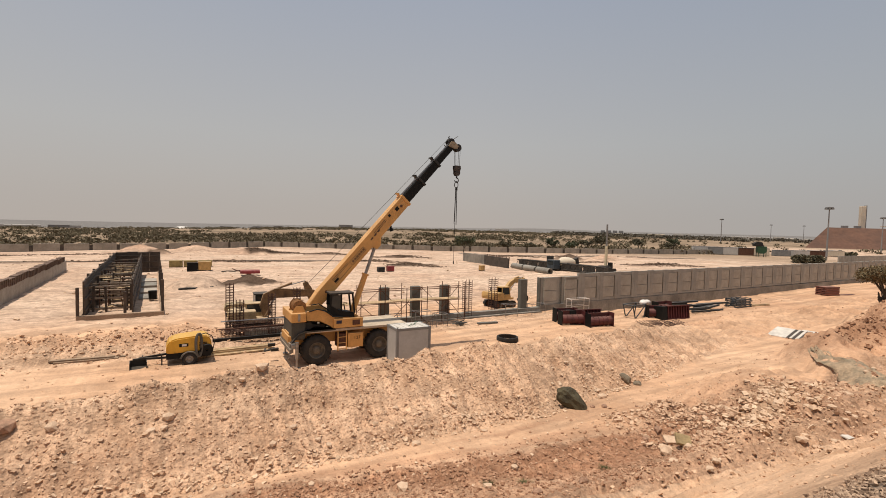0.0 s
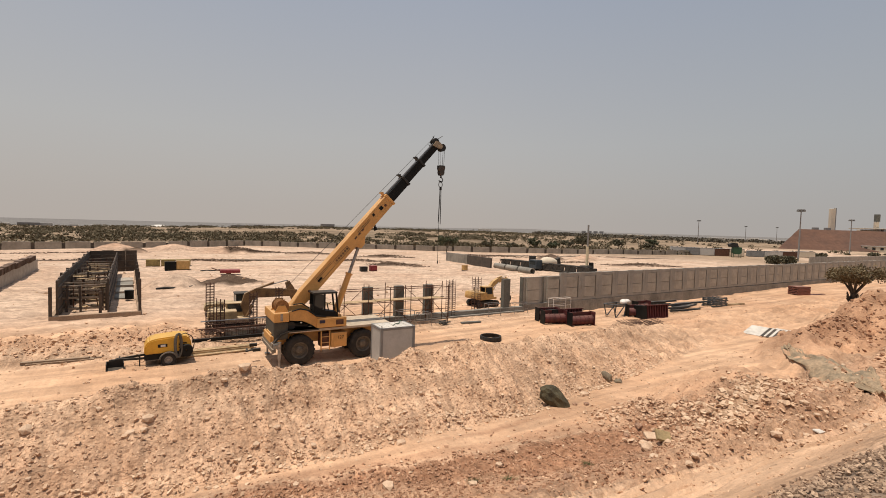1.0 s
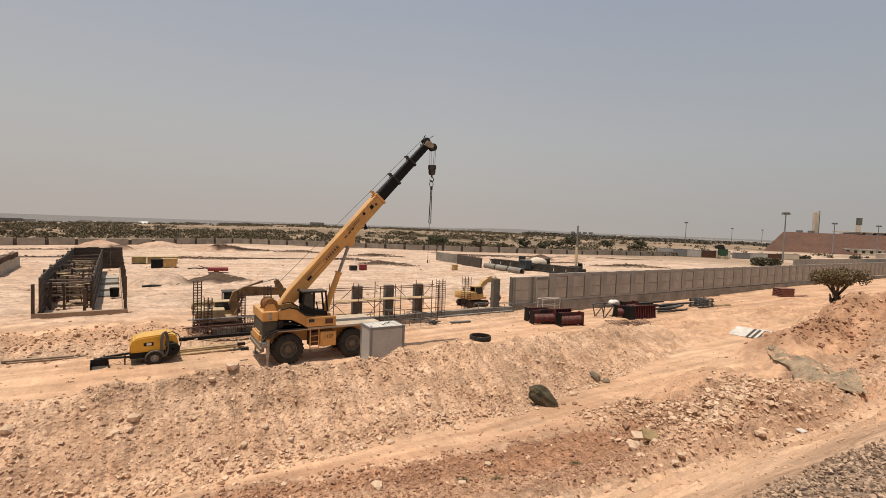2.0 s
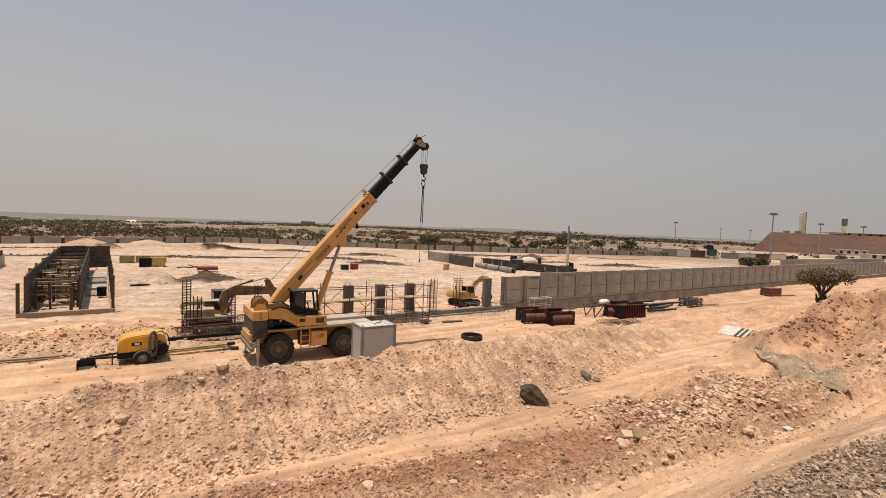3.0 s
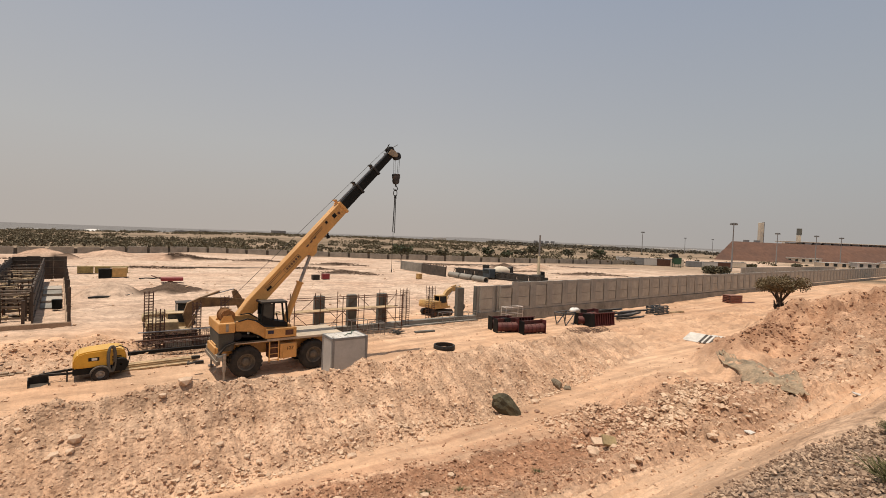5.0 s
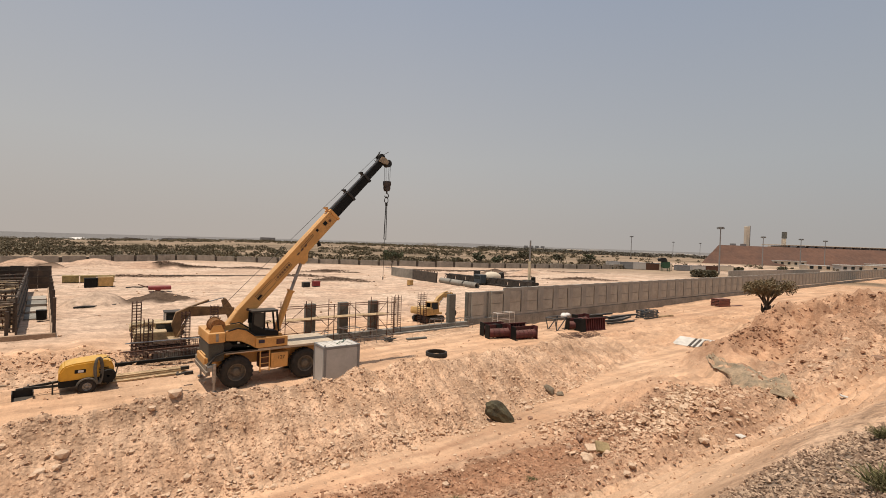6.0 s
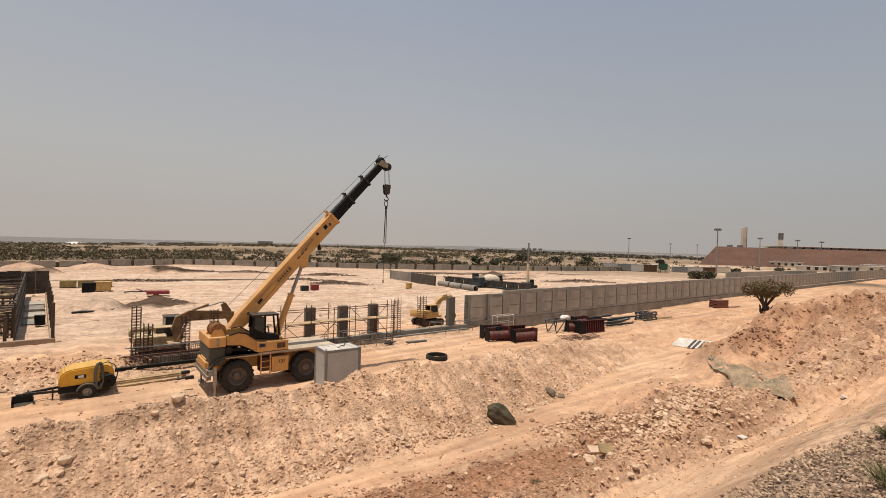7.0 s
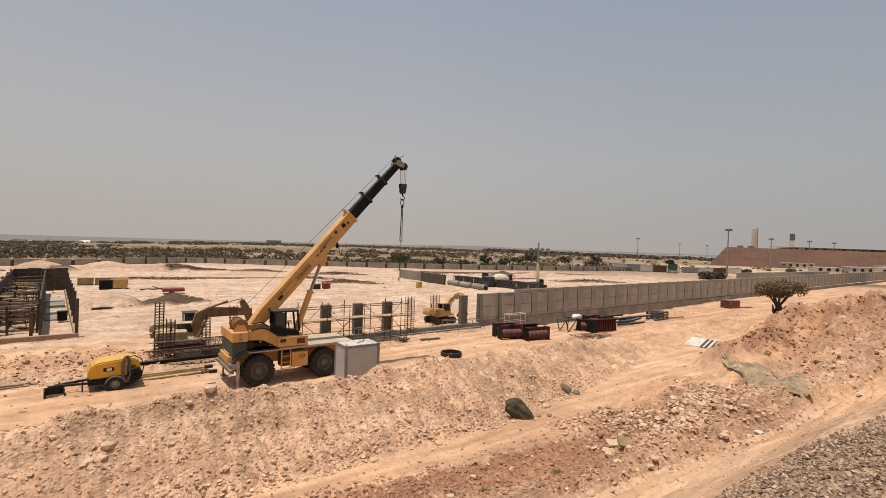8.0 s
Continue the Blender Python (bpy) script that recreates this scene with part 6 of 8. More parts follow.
# white sheets tipped out beside the mound; narrow dark strips paint the shade between
sheet_dir = radians(-88)
for k, (off, back, z, rx, w, h) in enumerate(((0.85, 0.0, 0.24, 17, 1.5, 1.5), (1.73, 0.0, 0.25, 17, 0.22, 1.45), (1.96, 0.03, 0.27, 17, 0.18, 1.45), (2.18, 0.0, 0.25, 17, 0.22, 1.4), (2.42, 0.03, 0.27, 17, 0.22, 1.45), (2.66, 0.0, 0.25, 17, 0.22, 1.35), (3.03, 0.05, 0.27, 17, 0.48, 1.35), (3.4, 0.05, 0.25, 17, 0.22, 1.25), (3.68, 0.1, 0.26, 17, 0.3, 1.2), (2.6, 1.15, 0.36, 8, 1.5, 0.5))):
    off *= 0.76
    w *= 0.76
    s = 37.5 + off * math.cos(sheet_dir) - back * math.sin(sheet_dir)
    n = 17.55 + off * math.sin(sheet_dir) + back * math.cos(sheet_dir)
    bm = BM()
    box(bm, (-w / 2, -h / 2, -0.035), (w / 2, h / 2, 0.035), 0.008)
    ob = part("panel_sheet", bm, PLY_AND_SHADE if k in (1, 3, 5, 7) else CABINROOF)
    ob.matrix_world = at(s, n, max(gz(37.5, 17.0), gz(s, n) - 0.08) + z, -88) @ pose(0, 0, 0, rx, 0, 0)
    tagged(ob, "off-white insulated panel offcuts tipped on the ground, dark strips painting the shade between", "panel", "panel offcuts")

# ring of a tyre, a dark heap and a slab near the footing
bm = BM()
lathe(bm, [(0.60, -0.15), (0.66, -0.15), (0.68, -0.06), (0.68, 0.08), (0.66, 0.15), (0.57, 0.15), (0.60, 0.07), (0.61, -0.06), (0.60, -0.15)], 36)
ob = part("old_tyre", bm, RUBBER, None, "", True)
ob.matrix_world = at(18.6, 23.4, gz(18.6, 23.4) + 0.1) @ pose(0, 0, 0, 90, 0, 0)
tagged(ob, "black rubber ring cut from a tyre, flat on the sand", "tyre ring")
for k in range(7):
    bm = BM()
    chain(bm, [(rng.uniform(-0.6, 0.6), rng.uniform(-0.3, 0.3), 0.05 + 0.2 * rng.random()) for _ in range(4)], 0.035, 5)
    ob = part("scrap_bar", bm, DARK)
    ob.matrix_world = at(18.2, 28.5, gz(18.2, 28.5), k * 20)
    tagged(ob, "bent dark scrap bar in a small heap", "scrap", "scrap heap")
bm = BM()
box(bm, (-0.8, -0.15, 0), (0.8, 0.15, 0.12), 0.01)
ob = part("concrete_lintel", bm, CONCDARK)
ob.matrix_world = at(20.3, 28.1, gz(20.3, 28.1), -6)
tagged(ob, "grey concrete lintel lying on the sand", "lintel")


# ---- mid-distance plant on the open site ----
OLIVEYELLOW = material("faded olive yellow", (0.42, 0.32, 0.12), 0.7, 0, 0.35, 2, 25, 0.2, 0.004, dust=0.4)


def container(s, n, turn, size, mat, label, group="site containers", name="container"):
    w, d, h = size
    root = thing(name, at(s, n, gz(s, n), turn), label, "container", group)
    bm = BM()
    box(bm, (0, 0, 0.1), (w, d, h), 0.03)
    part("shell", bm, mat, root)
    k = int(w / 0.6)
    bm = BM()
    box(bm, (0.1, -0.035, 0.2), (0.35, -0.002, h - 0.15), 0.008)
    rib = part("side_rib", bm, mat, root)
    for i in range(1, k):
        again(rib, Matrix.Translation((i * w / k, 0, 0)), root)
    bm = BM()
    box(bm, (-0.03, -0.04, h), (w + 0.03, d + 0.04, h + 0.06), 0.01)
    part("roof", bm, mat if h < 1.3 else CABINTRIM, root)
    bm = BM()
    box(bm, (0, 0, 0), (w, d, 0.098))
    part("skid", bm, DARK, root)
    return root


container(-1.4, 79.6, -2, (1.75, 0.8, 0.95), OLIVEYELLOW, "low olive-yellow steel form box on the site", "yellow boxes", "form_box")
container(0.5, 79.7, -2, (1.75, 0.8, 0.95), OLIVEYELLOW, "low olive-yellow steel form box on the site", "yellow boxes", "form_box")
container(2.4, 79.6, -2, (1.9, 0.8, 0.95), OLIVEYELLOW, "low olive-yellow steel form box on the site", "yellow boxes", "form_box")
container(2.35, 73.9, 2, (1.6, 1.0, 1.2), YELLOW, "yellow generator housing with a dark grille", "yellow boxes", "generator")
container(0.95, 73.9, 2, (1.35, 1.0, 1.15), BLACK, "black engine box beside the generator", "yellow boxes", "engine_box")
container(26.0, 65.3, 0, (1.0, 0.8, 0.7), DARK, "small dark skip on the sand", "small skips", "skip")
container(27.4, 65.0, 0, (1.0, 0.8, 0.75), REDPAINT, "small red skip on the sand", "small skips", "skip")
container(43.0, 63.3, 10, (0.78, 0.65, 0.85), YELLOW, "small yellow dumper box on the sand", "small skips", "skip")


def red_roller():
    root = thing("towed_roller", at(7.6, 66.6, gz(7.6, 66.6), -4), "low red towed road roller on the sand", "roller")
    bm = BM()
    rod(bm, (0.5, -0.7, 0.3), (0.5, 0.7, 0.3), 0.3, 20)
    part("drum", bm, RUST, root)
    bm = BM()
    box(bm, (-0.5, -0.85, 0.3), (1.9, -0.72, 0.62), 0.03)
    box(bm, (-0.5, 0.72, 0.3), (1.9, 0.85, 0.62), 0.03)
    box(bm, (-0.5, -0.72, 0.45), (1.9, 0.72, 0.7), 0.04)
    part("frame", bm, REDPAINT, root)
    bm = BM()
    rod(bm, (-0.45, 0, 0.5), (-1.5, 0.3, 0.9), 0.06, 8)
    part("drawbar", bm, RUST, root)


red_roller()


def site_hose(s, n, pts, r, label):
    bm = BM()
    chain(bm, [(x, y, r * 0.8 + 0.04 * math.sin(3 * i)) for i, (x, y) in enumerate(pts)], r, 7)
    root = part("loose_hose", bm, DARK, None, "", True)
    root.matrix_world = at(s, n, gz(s, n))
    return tagged(root, label, "hose", "loose hoses")


site_hose(0.2, 54.6, [(0, 0), (0.7, 0.5), (1.6, 0.35), (2.3, 0.9), (3.0, 0.7), (3.5, 1.3)], 0.11, "thick dark hose lying before the pale sand heap")
site_hose(5.2, 71.8, [(0, 0), (0.8, 0.6), (1.6, 0.2), (2.6, 0.9), (3.4, 0.8)], 0.1, "thick dark hose trailing from the generator")


def mid_wall():
    a, b = P(51.6, 83.0), P(51.1, 74.4)
    c = P(50.4, 65.9)
    for (p, q, mat, label) in ((a, b, CONCOLD, "grey concrete wall stub on the open site"), (b, c, RUST, "rusty rebar wall section awaiting concrete")):
        d = q - p
        root = thing("wall_stub", pose(p.x, p.y, 0, 0, 0, math.degrees(math.atan2(d.y, d.x))), label, "wall", "wall stubs")
        bm = BM()
        box(bm, (0, -0.15, -0.2), (d.length - 0.05, 0.15, 1.75), 0.02)
        part("stem", bm, mat if mat is CONCOLD else PLY_AND_SHADE, root)
        if mat is RUST:
            bm = BM()
            rod(bm, (0, 0.22, 0), (0, 0.22, 2.0), 0.05, 5)
            b0 = part("rebar", bm, RUST, root)
            for k in range(1, 28):
                again(b0, pose(k * d.length / 28, 0, 0, 0, 6 * math.sin(k * 1.7), 0), root)


mid_wall()


def pipes_and_trench():
    a, b = P(51.5, 66.0), P(50.5, 55.0)
    d = (b - a)
    for k in range(3):
        p, q = a + d * (k / 3), a + d * ((k + 0.92) / 3)
        bm = BM()
        L = (q - p).length
        lathe(bm, [(0.40, 0), (0.5, 0), (0.5, L), (0.40, L), (0.40, 0)], 28)
        ob = part("concrete_pipe", bm, CONCOLD, None, "", True)
        ob.matrix_world = pose(p.x, p.y, 0.45, 0, 0, math.degrees(math.atan2(d.y, d.x)) - 90)
        tagged(ob, "large weathered concrete pipe lying in a row", "pipe", "concrete pipes")
    # dark lattice formwork beyond the pipes
    root = thing("lattice_form", at(57.6, 50.6, 0, 98), "long dark steel lattice form beside the pipes", "steel formwork")
    bm = BM()
    for y, z in ((0, 0.3), (0, 1.3), (-1.2, 0.3), (-1.2, 1.3)):
        rod(bm, (0, y, z), (19, y, z), 0.08, 6)
    part("chords", bm, DARK, root)
    for k in range(16):
        bm = BM()
        rod(bm, (k * 1.2, 0, 0.3), (k * 1.2 + 0.6, 0, 1.3), 0.05, 5)
        rod(bm, (k * 1.2 + 0.6, 0, 1.3), (k * 1.2 + 1.2, 0, 0.3), 0.05, 5)
        part("lacing", bm, DARK, root)
    bm = BM()
    box(bm, (0.0, -1.2, 0.0), (19, 0, 0.3), 0.03)
    part("tray", bm, PLY_AND_SHADE, root)
    bm = BM()
    for k in range(8):
        box(bm, (k * 2.4 + 0.05, -0.66, 0.31), (k * 2.4 + 2.3, -0.56, 1.22), 0.01)
    part("skin_plate", bm, PLY_AND_SHADE, root)
    bm = BM()
    box(bm, (10.9, -0.7, 1.35), (11.9, 0, 2.4), 0.04)
    part("hopper", bm, DARK, root)


pipes_and_trench()


def mixer_truck():
    root = thing("mixer_truck", at(58.0, 60.0, gz(58, 60) - 0.3, 176, 0.8), "concrete mixer truck with a pale dusty drum", "truck")
    bm = BM()
    box(bm, (-3.4, -0.5, 0.75), (3.6, 0.5, 1.05), 0.03)
    part("chassis", bm, DARK, root)
    bm = BM()
    box(bm, (2.3, -1.2, 0.8), (3.9, 1.2, 2.7), 0.12)
    part("cab", bm, BLUEPAINT, root)
    bm = BM()
    box(bm, (3.88, -1.0, 1.7), (3.92, 1.0, 2.45))
    part("windscreen", bm, GLASS, root)
    bm = BM()
    lathe(bm, [(0.01, -2.2), (0.55, -2.1), (1.0, -1.1), (1.2, 0.2), (1.1, 1.2), (0.6, 1.9), (0.01, 1.95)], 28, pose(-0.3, 0, 2.1, 0, -8, -90))
    part("drum", bm, CREAM, root, "pale dusty mixing drum", True)
    bm = BM()
    prism(bm, [(-3.6, 1.0), (-2.6, 1.0), (-2.6, 2.9), (-3.2, 3.2)], -0.5, 0.5, 0.02)
    part("chute", bm, DARK, root)
    for x in (-2.4, -1.1, 2.7):
        for y, o in ((-0.95, -1), (0.95, 1)):
            wheel(root, x, y, 0.5, 0.5, 0.3, o)


mixer_truck()


def drill_rig():
    root = thing("drill_rig", at(63.0, 55.4, gz(63, 55.4), 0, 0.8), "tracked drill rig with a tall yellow mast", "drill rig")
    for y in (-0.8, 0.8):
        bm = BM()
        prism(bm, [(-1.7, 0.1), (1.7, 0.1), (1.9, 0.4), (1.7, 0.75), (-1.7, 0.75), (-1.9, 0.4)], y - 0.25, y + 0.25, 0.03)
        part("track", bm, DARK, root)
    bm = BM()
    box(bm, (-1.6, -0.8, 0.76), (1.0, 0.8, 1.35), 0.08)
    part("body", bm, DARK, root)
    bm = BM()
    box(bm, (0.2, -0.8, 1.35), (0.95, -0.1, 1.95), 0.05)
    part("cab", bm, BLACK, root)
    bm = BM()
    box(bm, (-0.45, -0.22, 0.6), (-0.05, 0.22, 5.4), 0.03)
    part("mast_base", bm, material("pale yellow mast", (0.64, 0.54, 0.36), 0.6, 0, 0.2, 1, 20, 0.1, 0.003), root, "pale cream-yellow lower mast")
    bm = BM()
    box(bm, (-0.38, -0.13, 5.4), (-0.12, 0.13, 10.0), 0.02)
    part("mast_top", bm, STEEL, root)


drill_rig()


def loader_behind():
    """A second machine that shows past the excavator: pale bonnet, dark cab."""
    root = thing("wheel_loader", at(5.4, 38.2, gz(5.4, 38.2) - 0.3, 178, 0.72), "dusty cream wheel loader with a dark cab", "loader")
    bm = BM()
    prism(bm, [(-0.2, 0.9), (-0.2, 1.5), (0.2, 1.75), (2.6, 1.6), (2.8, 1.3), (2.8, 0.9)], -0.9, 0.9, 0.06)
    part("bonnet", bm, material("cream machine paint", (0.5, 0.38, 0.2), 0.6, 0, 0.3, 1.5, 20, 0.1, 0.003, dust=0.6), root)
    bm = BM()
    for x in (-1.4, -0.1):
        for y in (-0.75, 0.75):
            beam(bm, (x, y, 1.0), (x, y, 2.5), 0.1, 0.1)
    box(bm, (-1.45, -0.8, 0.9), (-0.05, 0.8, 1.5), 0.03)
    part("cab", bm, WHITE, root, "white cab pillars and doors")
    bm = BM()
    box(bm, (-1.5, -0.85, 2.5), (0.0, 0.85, 2.62), 0.04)
    part("cab_roof", bm, DARK, root)
    bm = BM()
    box(bm, (-1.35, -0.76, 1.5), (-0.15, -0.74, 2.46))
    part("side_pane", bm, GLASS, root)
    for x in (-1.0, 1.8):
        for y, o in ((-0.95, -1), (0.95, 1)):
            wheel(root, x, y, 0.65, 0.65, 0.42, o)


loader_behind()


# ---- kerbs and low lines across the site ----
KERBGREY = material("weathered kerb", (0.19, 0.155, 0.12), 0.95, 0, 0.3, 0.6, 9, 0.4, 0.01)
for k, (a, b, h) in enumerate((((-60, 97.5), (6.1, 90.4), 0.16), ((6.1, 90.4), (30, 84.7), 0.16), ((66, 100), (120, 76), 0.2))):
    p, q = P(*a), P(*b)
    d = q - p
    bm = BM()
    m = 12
    for i in range(m):
        box(bm, (d.length * i / m, -0.2, -0.5), (d.length * (i + 0.97) / m, 0.2, h), 0.02)
    ob = part("kerb_line", bm, KERBGREY)
    ob.matrix_world = pose(p.x, p.y, gz(*a), 0, 0, math.degrees(math.atan2(d.y, d.x)))
    tagged(ob, "long grey kerb line across the open site", "kerb", kind="structure")


# ---- loose stones ----
BLOCK_V = np.array([(x, y, z) for x in (-1, 1) for y in (-1, 1) for z in (-1, 1)]) * 0.72
BLOCK_F = np.array([(0, 1, 3), (0, 3, 2), (4, 6, 7), (4, 7, 5), (0, 4, 5), (0, 5, 1), (2, 3, 7), (2, 7, 6), (0, 2, 6), (0, 6, 4), (1, 5, 7), (1, 7, 3)])
RNG = np.random.default_rng(12)


def turn_matrices(k):
    q = RNG.normal(size=(k, 4))
    q /= np.linalg.norm(q, axis=1)[:, None]
    w, x, y, z = q.T
    return np.stack([1 - 2 * (y * y + z * z), 2 * (x * y - z * w), 2 * (x * z + y * w),
                     2 * (x * y + z * w), 1 - 2 * (x * x + z * z), 2 * (y * z - x * w),
                     2 * (x * z - y * w), 2 * (y * z + x * w), 1 - 2 * (x * x + y * y)], -1).reshape(k, 3, 3)


def raw_mesh(name, co, faces, mat):
    k = faces.shape[1]
    me = bpy.data.meshes.new(name)
    me.vertices.add(len(co))
    me.vertices.foreach_set("co", co.ravel().astype(np.float32))
    me.loops.add(faces.size)
    me.loops.foreach_set("vertex_index", faces.ravel().astype(np.int32))
    me.polygons.add(len(faces))
    me.polygons.foreach_set("loop_start", np.arange(0, faces.size, k, dtype=np.int32))
    me.update(calc_edges=True)
    me.shade_flat()
    me.materials.append(mat)
    return me


def island_material(name, a, b, rough=0.95):
    m = bpy.data.materials.new(name)
    m.use_nodes = True
    t = m.node_tree
    bs = t.nodes["Principled BSDF"]
    bs.inputs["Roughness"].default_value = rough
    bs.inputs["Specular IOR Level"].default_value = 0.2
    geo = t.nodes.new("ShaderNodeNewGeometry")
    r = t.nodes.new("ShaderNodeValToRGB")
    r.color_ramp.elements[0].color, r.color_ramp.elements[1].color = (*a, 1), (*b, 1)
    t.links.new(geo.outputs["Random Per Island"], r.inputs[0])
    n = t.nodes.new("ShaderNodeTexNoise")
    n.inputs["Scale"].default_value = 30
    t.links.new(geo.outputs["Position"], n.inputs["Vector"])
    mr = t.nodes.new("ShaderNodeMapRange")
    mr.inputs["From Min"].default_value, mr.inputs["From Max"].default_value, mr.inputs["To Min"].default_value, mr.inputs["To Max"].default_value = 0.3, 0.7, 0.78, 1.12
    t.links.new(n.outputs["Fac"], mr.inputs["Value"])
    x = t.nodes.new("ShaderNodeMixRGB")
    x.blend_type = "MULTIPLY"
    x.inputs[0].default_value = 1
    t.links.new(r.outputs[0], x.inputs[1])
    t.links.new(mr.outputs[0], x.inputs[2])
    t.links.new(x.outputs[0], bs.inputs["Base Color"])
    return m


def scatter(name, s, n, size, mat, label, category, flat=0.7, sink=0.25):
    k = len(s)
    z = ground_height(s, n)
    base = np.stack([s * CU - n * SU, s * SU + n * CU, z + size * (0.5 - sink) * 0.6], -1)
    jig = BLOCK_V[None] * (1 + 0.3 * RNG.normal(size=(k, 8, 3)))
    ax = np.stack([RNG.uniform(0.7, 1.25, k), RNG.uniform(0.6, 1.0, k), RNG.uniform(0.45, 0.85, k)], -1)
    v = jig * (size[:, None] * ax)[:, None, :] * 0.5
    v = np.einsum("kij,kvj->kvi", turn_matrices(k), v)
    v[:, :, 2] *= flat
    co = (v + base[:, None]).reshape(-1, 3)
    fa = (BLOCK_F[None] + (np.arange(k) * 8)[:, None, None]).reshape(-1, 3)
    ob = new(name, raw_mesh(name, co, fa, mat))
    return tagged(ob, label, category, kind="stuff")


SOILSTONE = island_material("soil clods", (0.46, 0.285, 0.175), (0.66, 0.455, 0.305))
RIDGESTONE = island_material("ridge clods", (0.41, 0.252, 0.157), (0.64, 0.448, 0.306))
REDSTONE = island_material("red clods", (0.26, 0.135, 0.078), (0.47, 0.285, 0.18))
PALESTONE = island_material("pale rubble", (0.46, 0.30, 0.19), (0.68, 0.50, 0.35))
BALLAST = island_material("track ballast", (0.175, 0.113, 0.077), (0.50, 0.355, 0.245))


def sizes(k, lo, hi, power=2.6):
    return lo + (hi - lo) * RNG.random(k) ** power


# the ridge: clods all over, coarser at its foot
k = 52000
s = RNG.uniform(-9, 33, k)
n = 12.3 + berm_shift(s) + 6.2 * RNG.random(k)
keep = RNG.random(k) > smooth01(20, 29, s)
s, n = s[keep], n[keep]
k = len(s)
scatter("ridge_clods", s, n, sizes(k, 0.025, 0.14, 4.6) * (1 - 0.35 * smooth01(7, 16, s)), RIDGESTONE, "loose tan clods and stones over the soil ridge", "rubble", 0.8, 0.55)
k = 4200
s = RNG.uniform(-9, 33, k)
n = 12.15 + berm_shift(s) + np.abs(RNG.normal(0, 0.5, k))
keep = RNG.random(k) > smooth01(18, 27, s)
s, n = s[keep], n[keep]
k = len(s)
scatter("ridge_foot_stones", s, n, sizes(k, 0.035, 0.18, 4.0), PALESTONE, "pale stones rolled to the foot of the ridge", "rubble")
# red broken strip, the rubble mounds and the bank
k = 8500
s = RNG.uniform(-6, 22, k)
n = band_lo(s) + (band_up(s) - band_lo(s)) * (0.45 + RNG.normal(0, 0.42, k))
scatter("red_clods", s, n, sizes(k, 0.025, 0.13, 3.5), REDSTONE, "reddish clods along the edge of the track", "rubble")
k = 5000
s = RNG.uniform(-4, 16, k)
n = band_lo(s) - np.abs(RNG.normal(0, 0.9, k))
scatter("track_side_clods", s, n, sizes(k, 0.022, 0.12, 3.5), REDSTONE, "small reddish clods pushed aside along the track", "rubble")
k = 2200
s = np.abs(RNG.normal(0, 4.6, k)) + 12.6
n = 7.5 + RNG.normal(0, 0.8, k) - 0.09 * (s - 17)
scatter("mound_rubble", s, n, sizes(k, 0.03, 0.18, 4.0), RIDGESTONE, "angular pale rubble heaped on the low mound", "rubble")
k = 1500
s = 15.1 + RNG.normal(0, 0.85, k)
n = 9.6 + RNG.normal(0, 0.62, k) - 0.35 * (s - 15.1)
scatter("dark_rubble", s, n, sizes(k, 0.045, 0.21, 2.6), RIDGESTONE, "brown broken stones heaped beside the track", "rubble")
k = 1500
f = RNG.random(k)
s = 14.4 + 6.6 * f + RNG.normal(0, 0.3, k)
n = 7.2 + 1.5 * f + RNG.normal(0, 0.55, k)
scatter("pale_rubble", s, n, sizes(k, 0.05, 0.28, 2.6), PALESTONE, "pale broken stones down the face of the mound", "rubble")
k = 4000
s = RNG.uniform(24, 64, k)
n = RNG.uniform(4.5, 15.5, k)
keep = (s > 36) | (n < 9.5 - 0.12 * (36 - s))
s, n = s[keep], n[keep]
k = len(s)
scatter("heap_rubble", s, n, sizes(k, 0.04, 0.26, 6), SOILSTONE, "stones and clods on the tipped soil heap", "rubble")
k = 1200
s = 37.0 + RNG.normal(0, 2.6, k)
n = 12.2 + RNG.normal(0, 1.3, k)
scatter("mound_clods", s, n, sizes(k, 0.05, 0.3, 4.0), REDSTONE, "brown clods over the soil mound by the offcuts", "rubble")
k = 3200
s = RNG.uniform(24, 64, k)
n = RNG.uniform(4.5, 15.5, k)
keep = (s > 36) | (n < 9.5 - 0.12 * (36 - s))
s, n = s[keep], n[keep]
k = len(s)
scatter("heap_clods", s, n, sizes(k, 0.05, 0.3, 4.5), REDSTONE, "reddish clods on the tipped soil heap", "rubble")
k = 9000
s = RNG.uniform(-3, 34, k)
n = RNG.uniform(2.0, 7.5, k)
scatter("bank_pebbles", s, n, sizes(k, 0.018, 0.14, 4.0) * (0.45 + 0.55 * smooth01(3.0, 5.5, n)), SOILSTONE, "small stones strewn over the dusty bank", "rubble")
k = 1800
s = RNG.uniform(-6, 30, k)
n = RNG.uniform(9, 12, k) + berm_shift(s) * 0.8
scatter("track_pebbles", s, n, sizes(k, 0.02, 0.12, 4), PALESTONE, "pebbles strewn over the dirt track", "rubble")
# broken ground before the compressor
k = 6500
s = RNG.uniform(-30, 6, k)
n = RNG.normal(31.0, 1.6, k)
scatter("broken_ground_stones", s, n, sizes(k, 0.05, 0.26, 4.0), SOILSTONE, "broken pale stones in a strip behind the compressor", "rubble")
k = 2600
s = RNG.uniform(-30, 60, k)
n = RNG.uniform(19, 29.5, k)
scatter("road_pebbles", s, n, sizes(k, 0.03, 0.2, 4), SOILSTONE, "stray stones on the site road", "rubble")
k = 2600
s = RNG.uniform(-30, 90, k)
n = RNG.uniform(34, 110, k)
scatter("site_stones", s, n, sizes(k, 0.05, 0.35, 5), PALESTONE, "stray stones over the open site", "rubble")
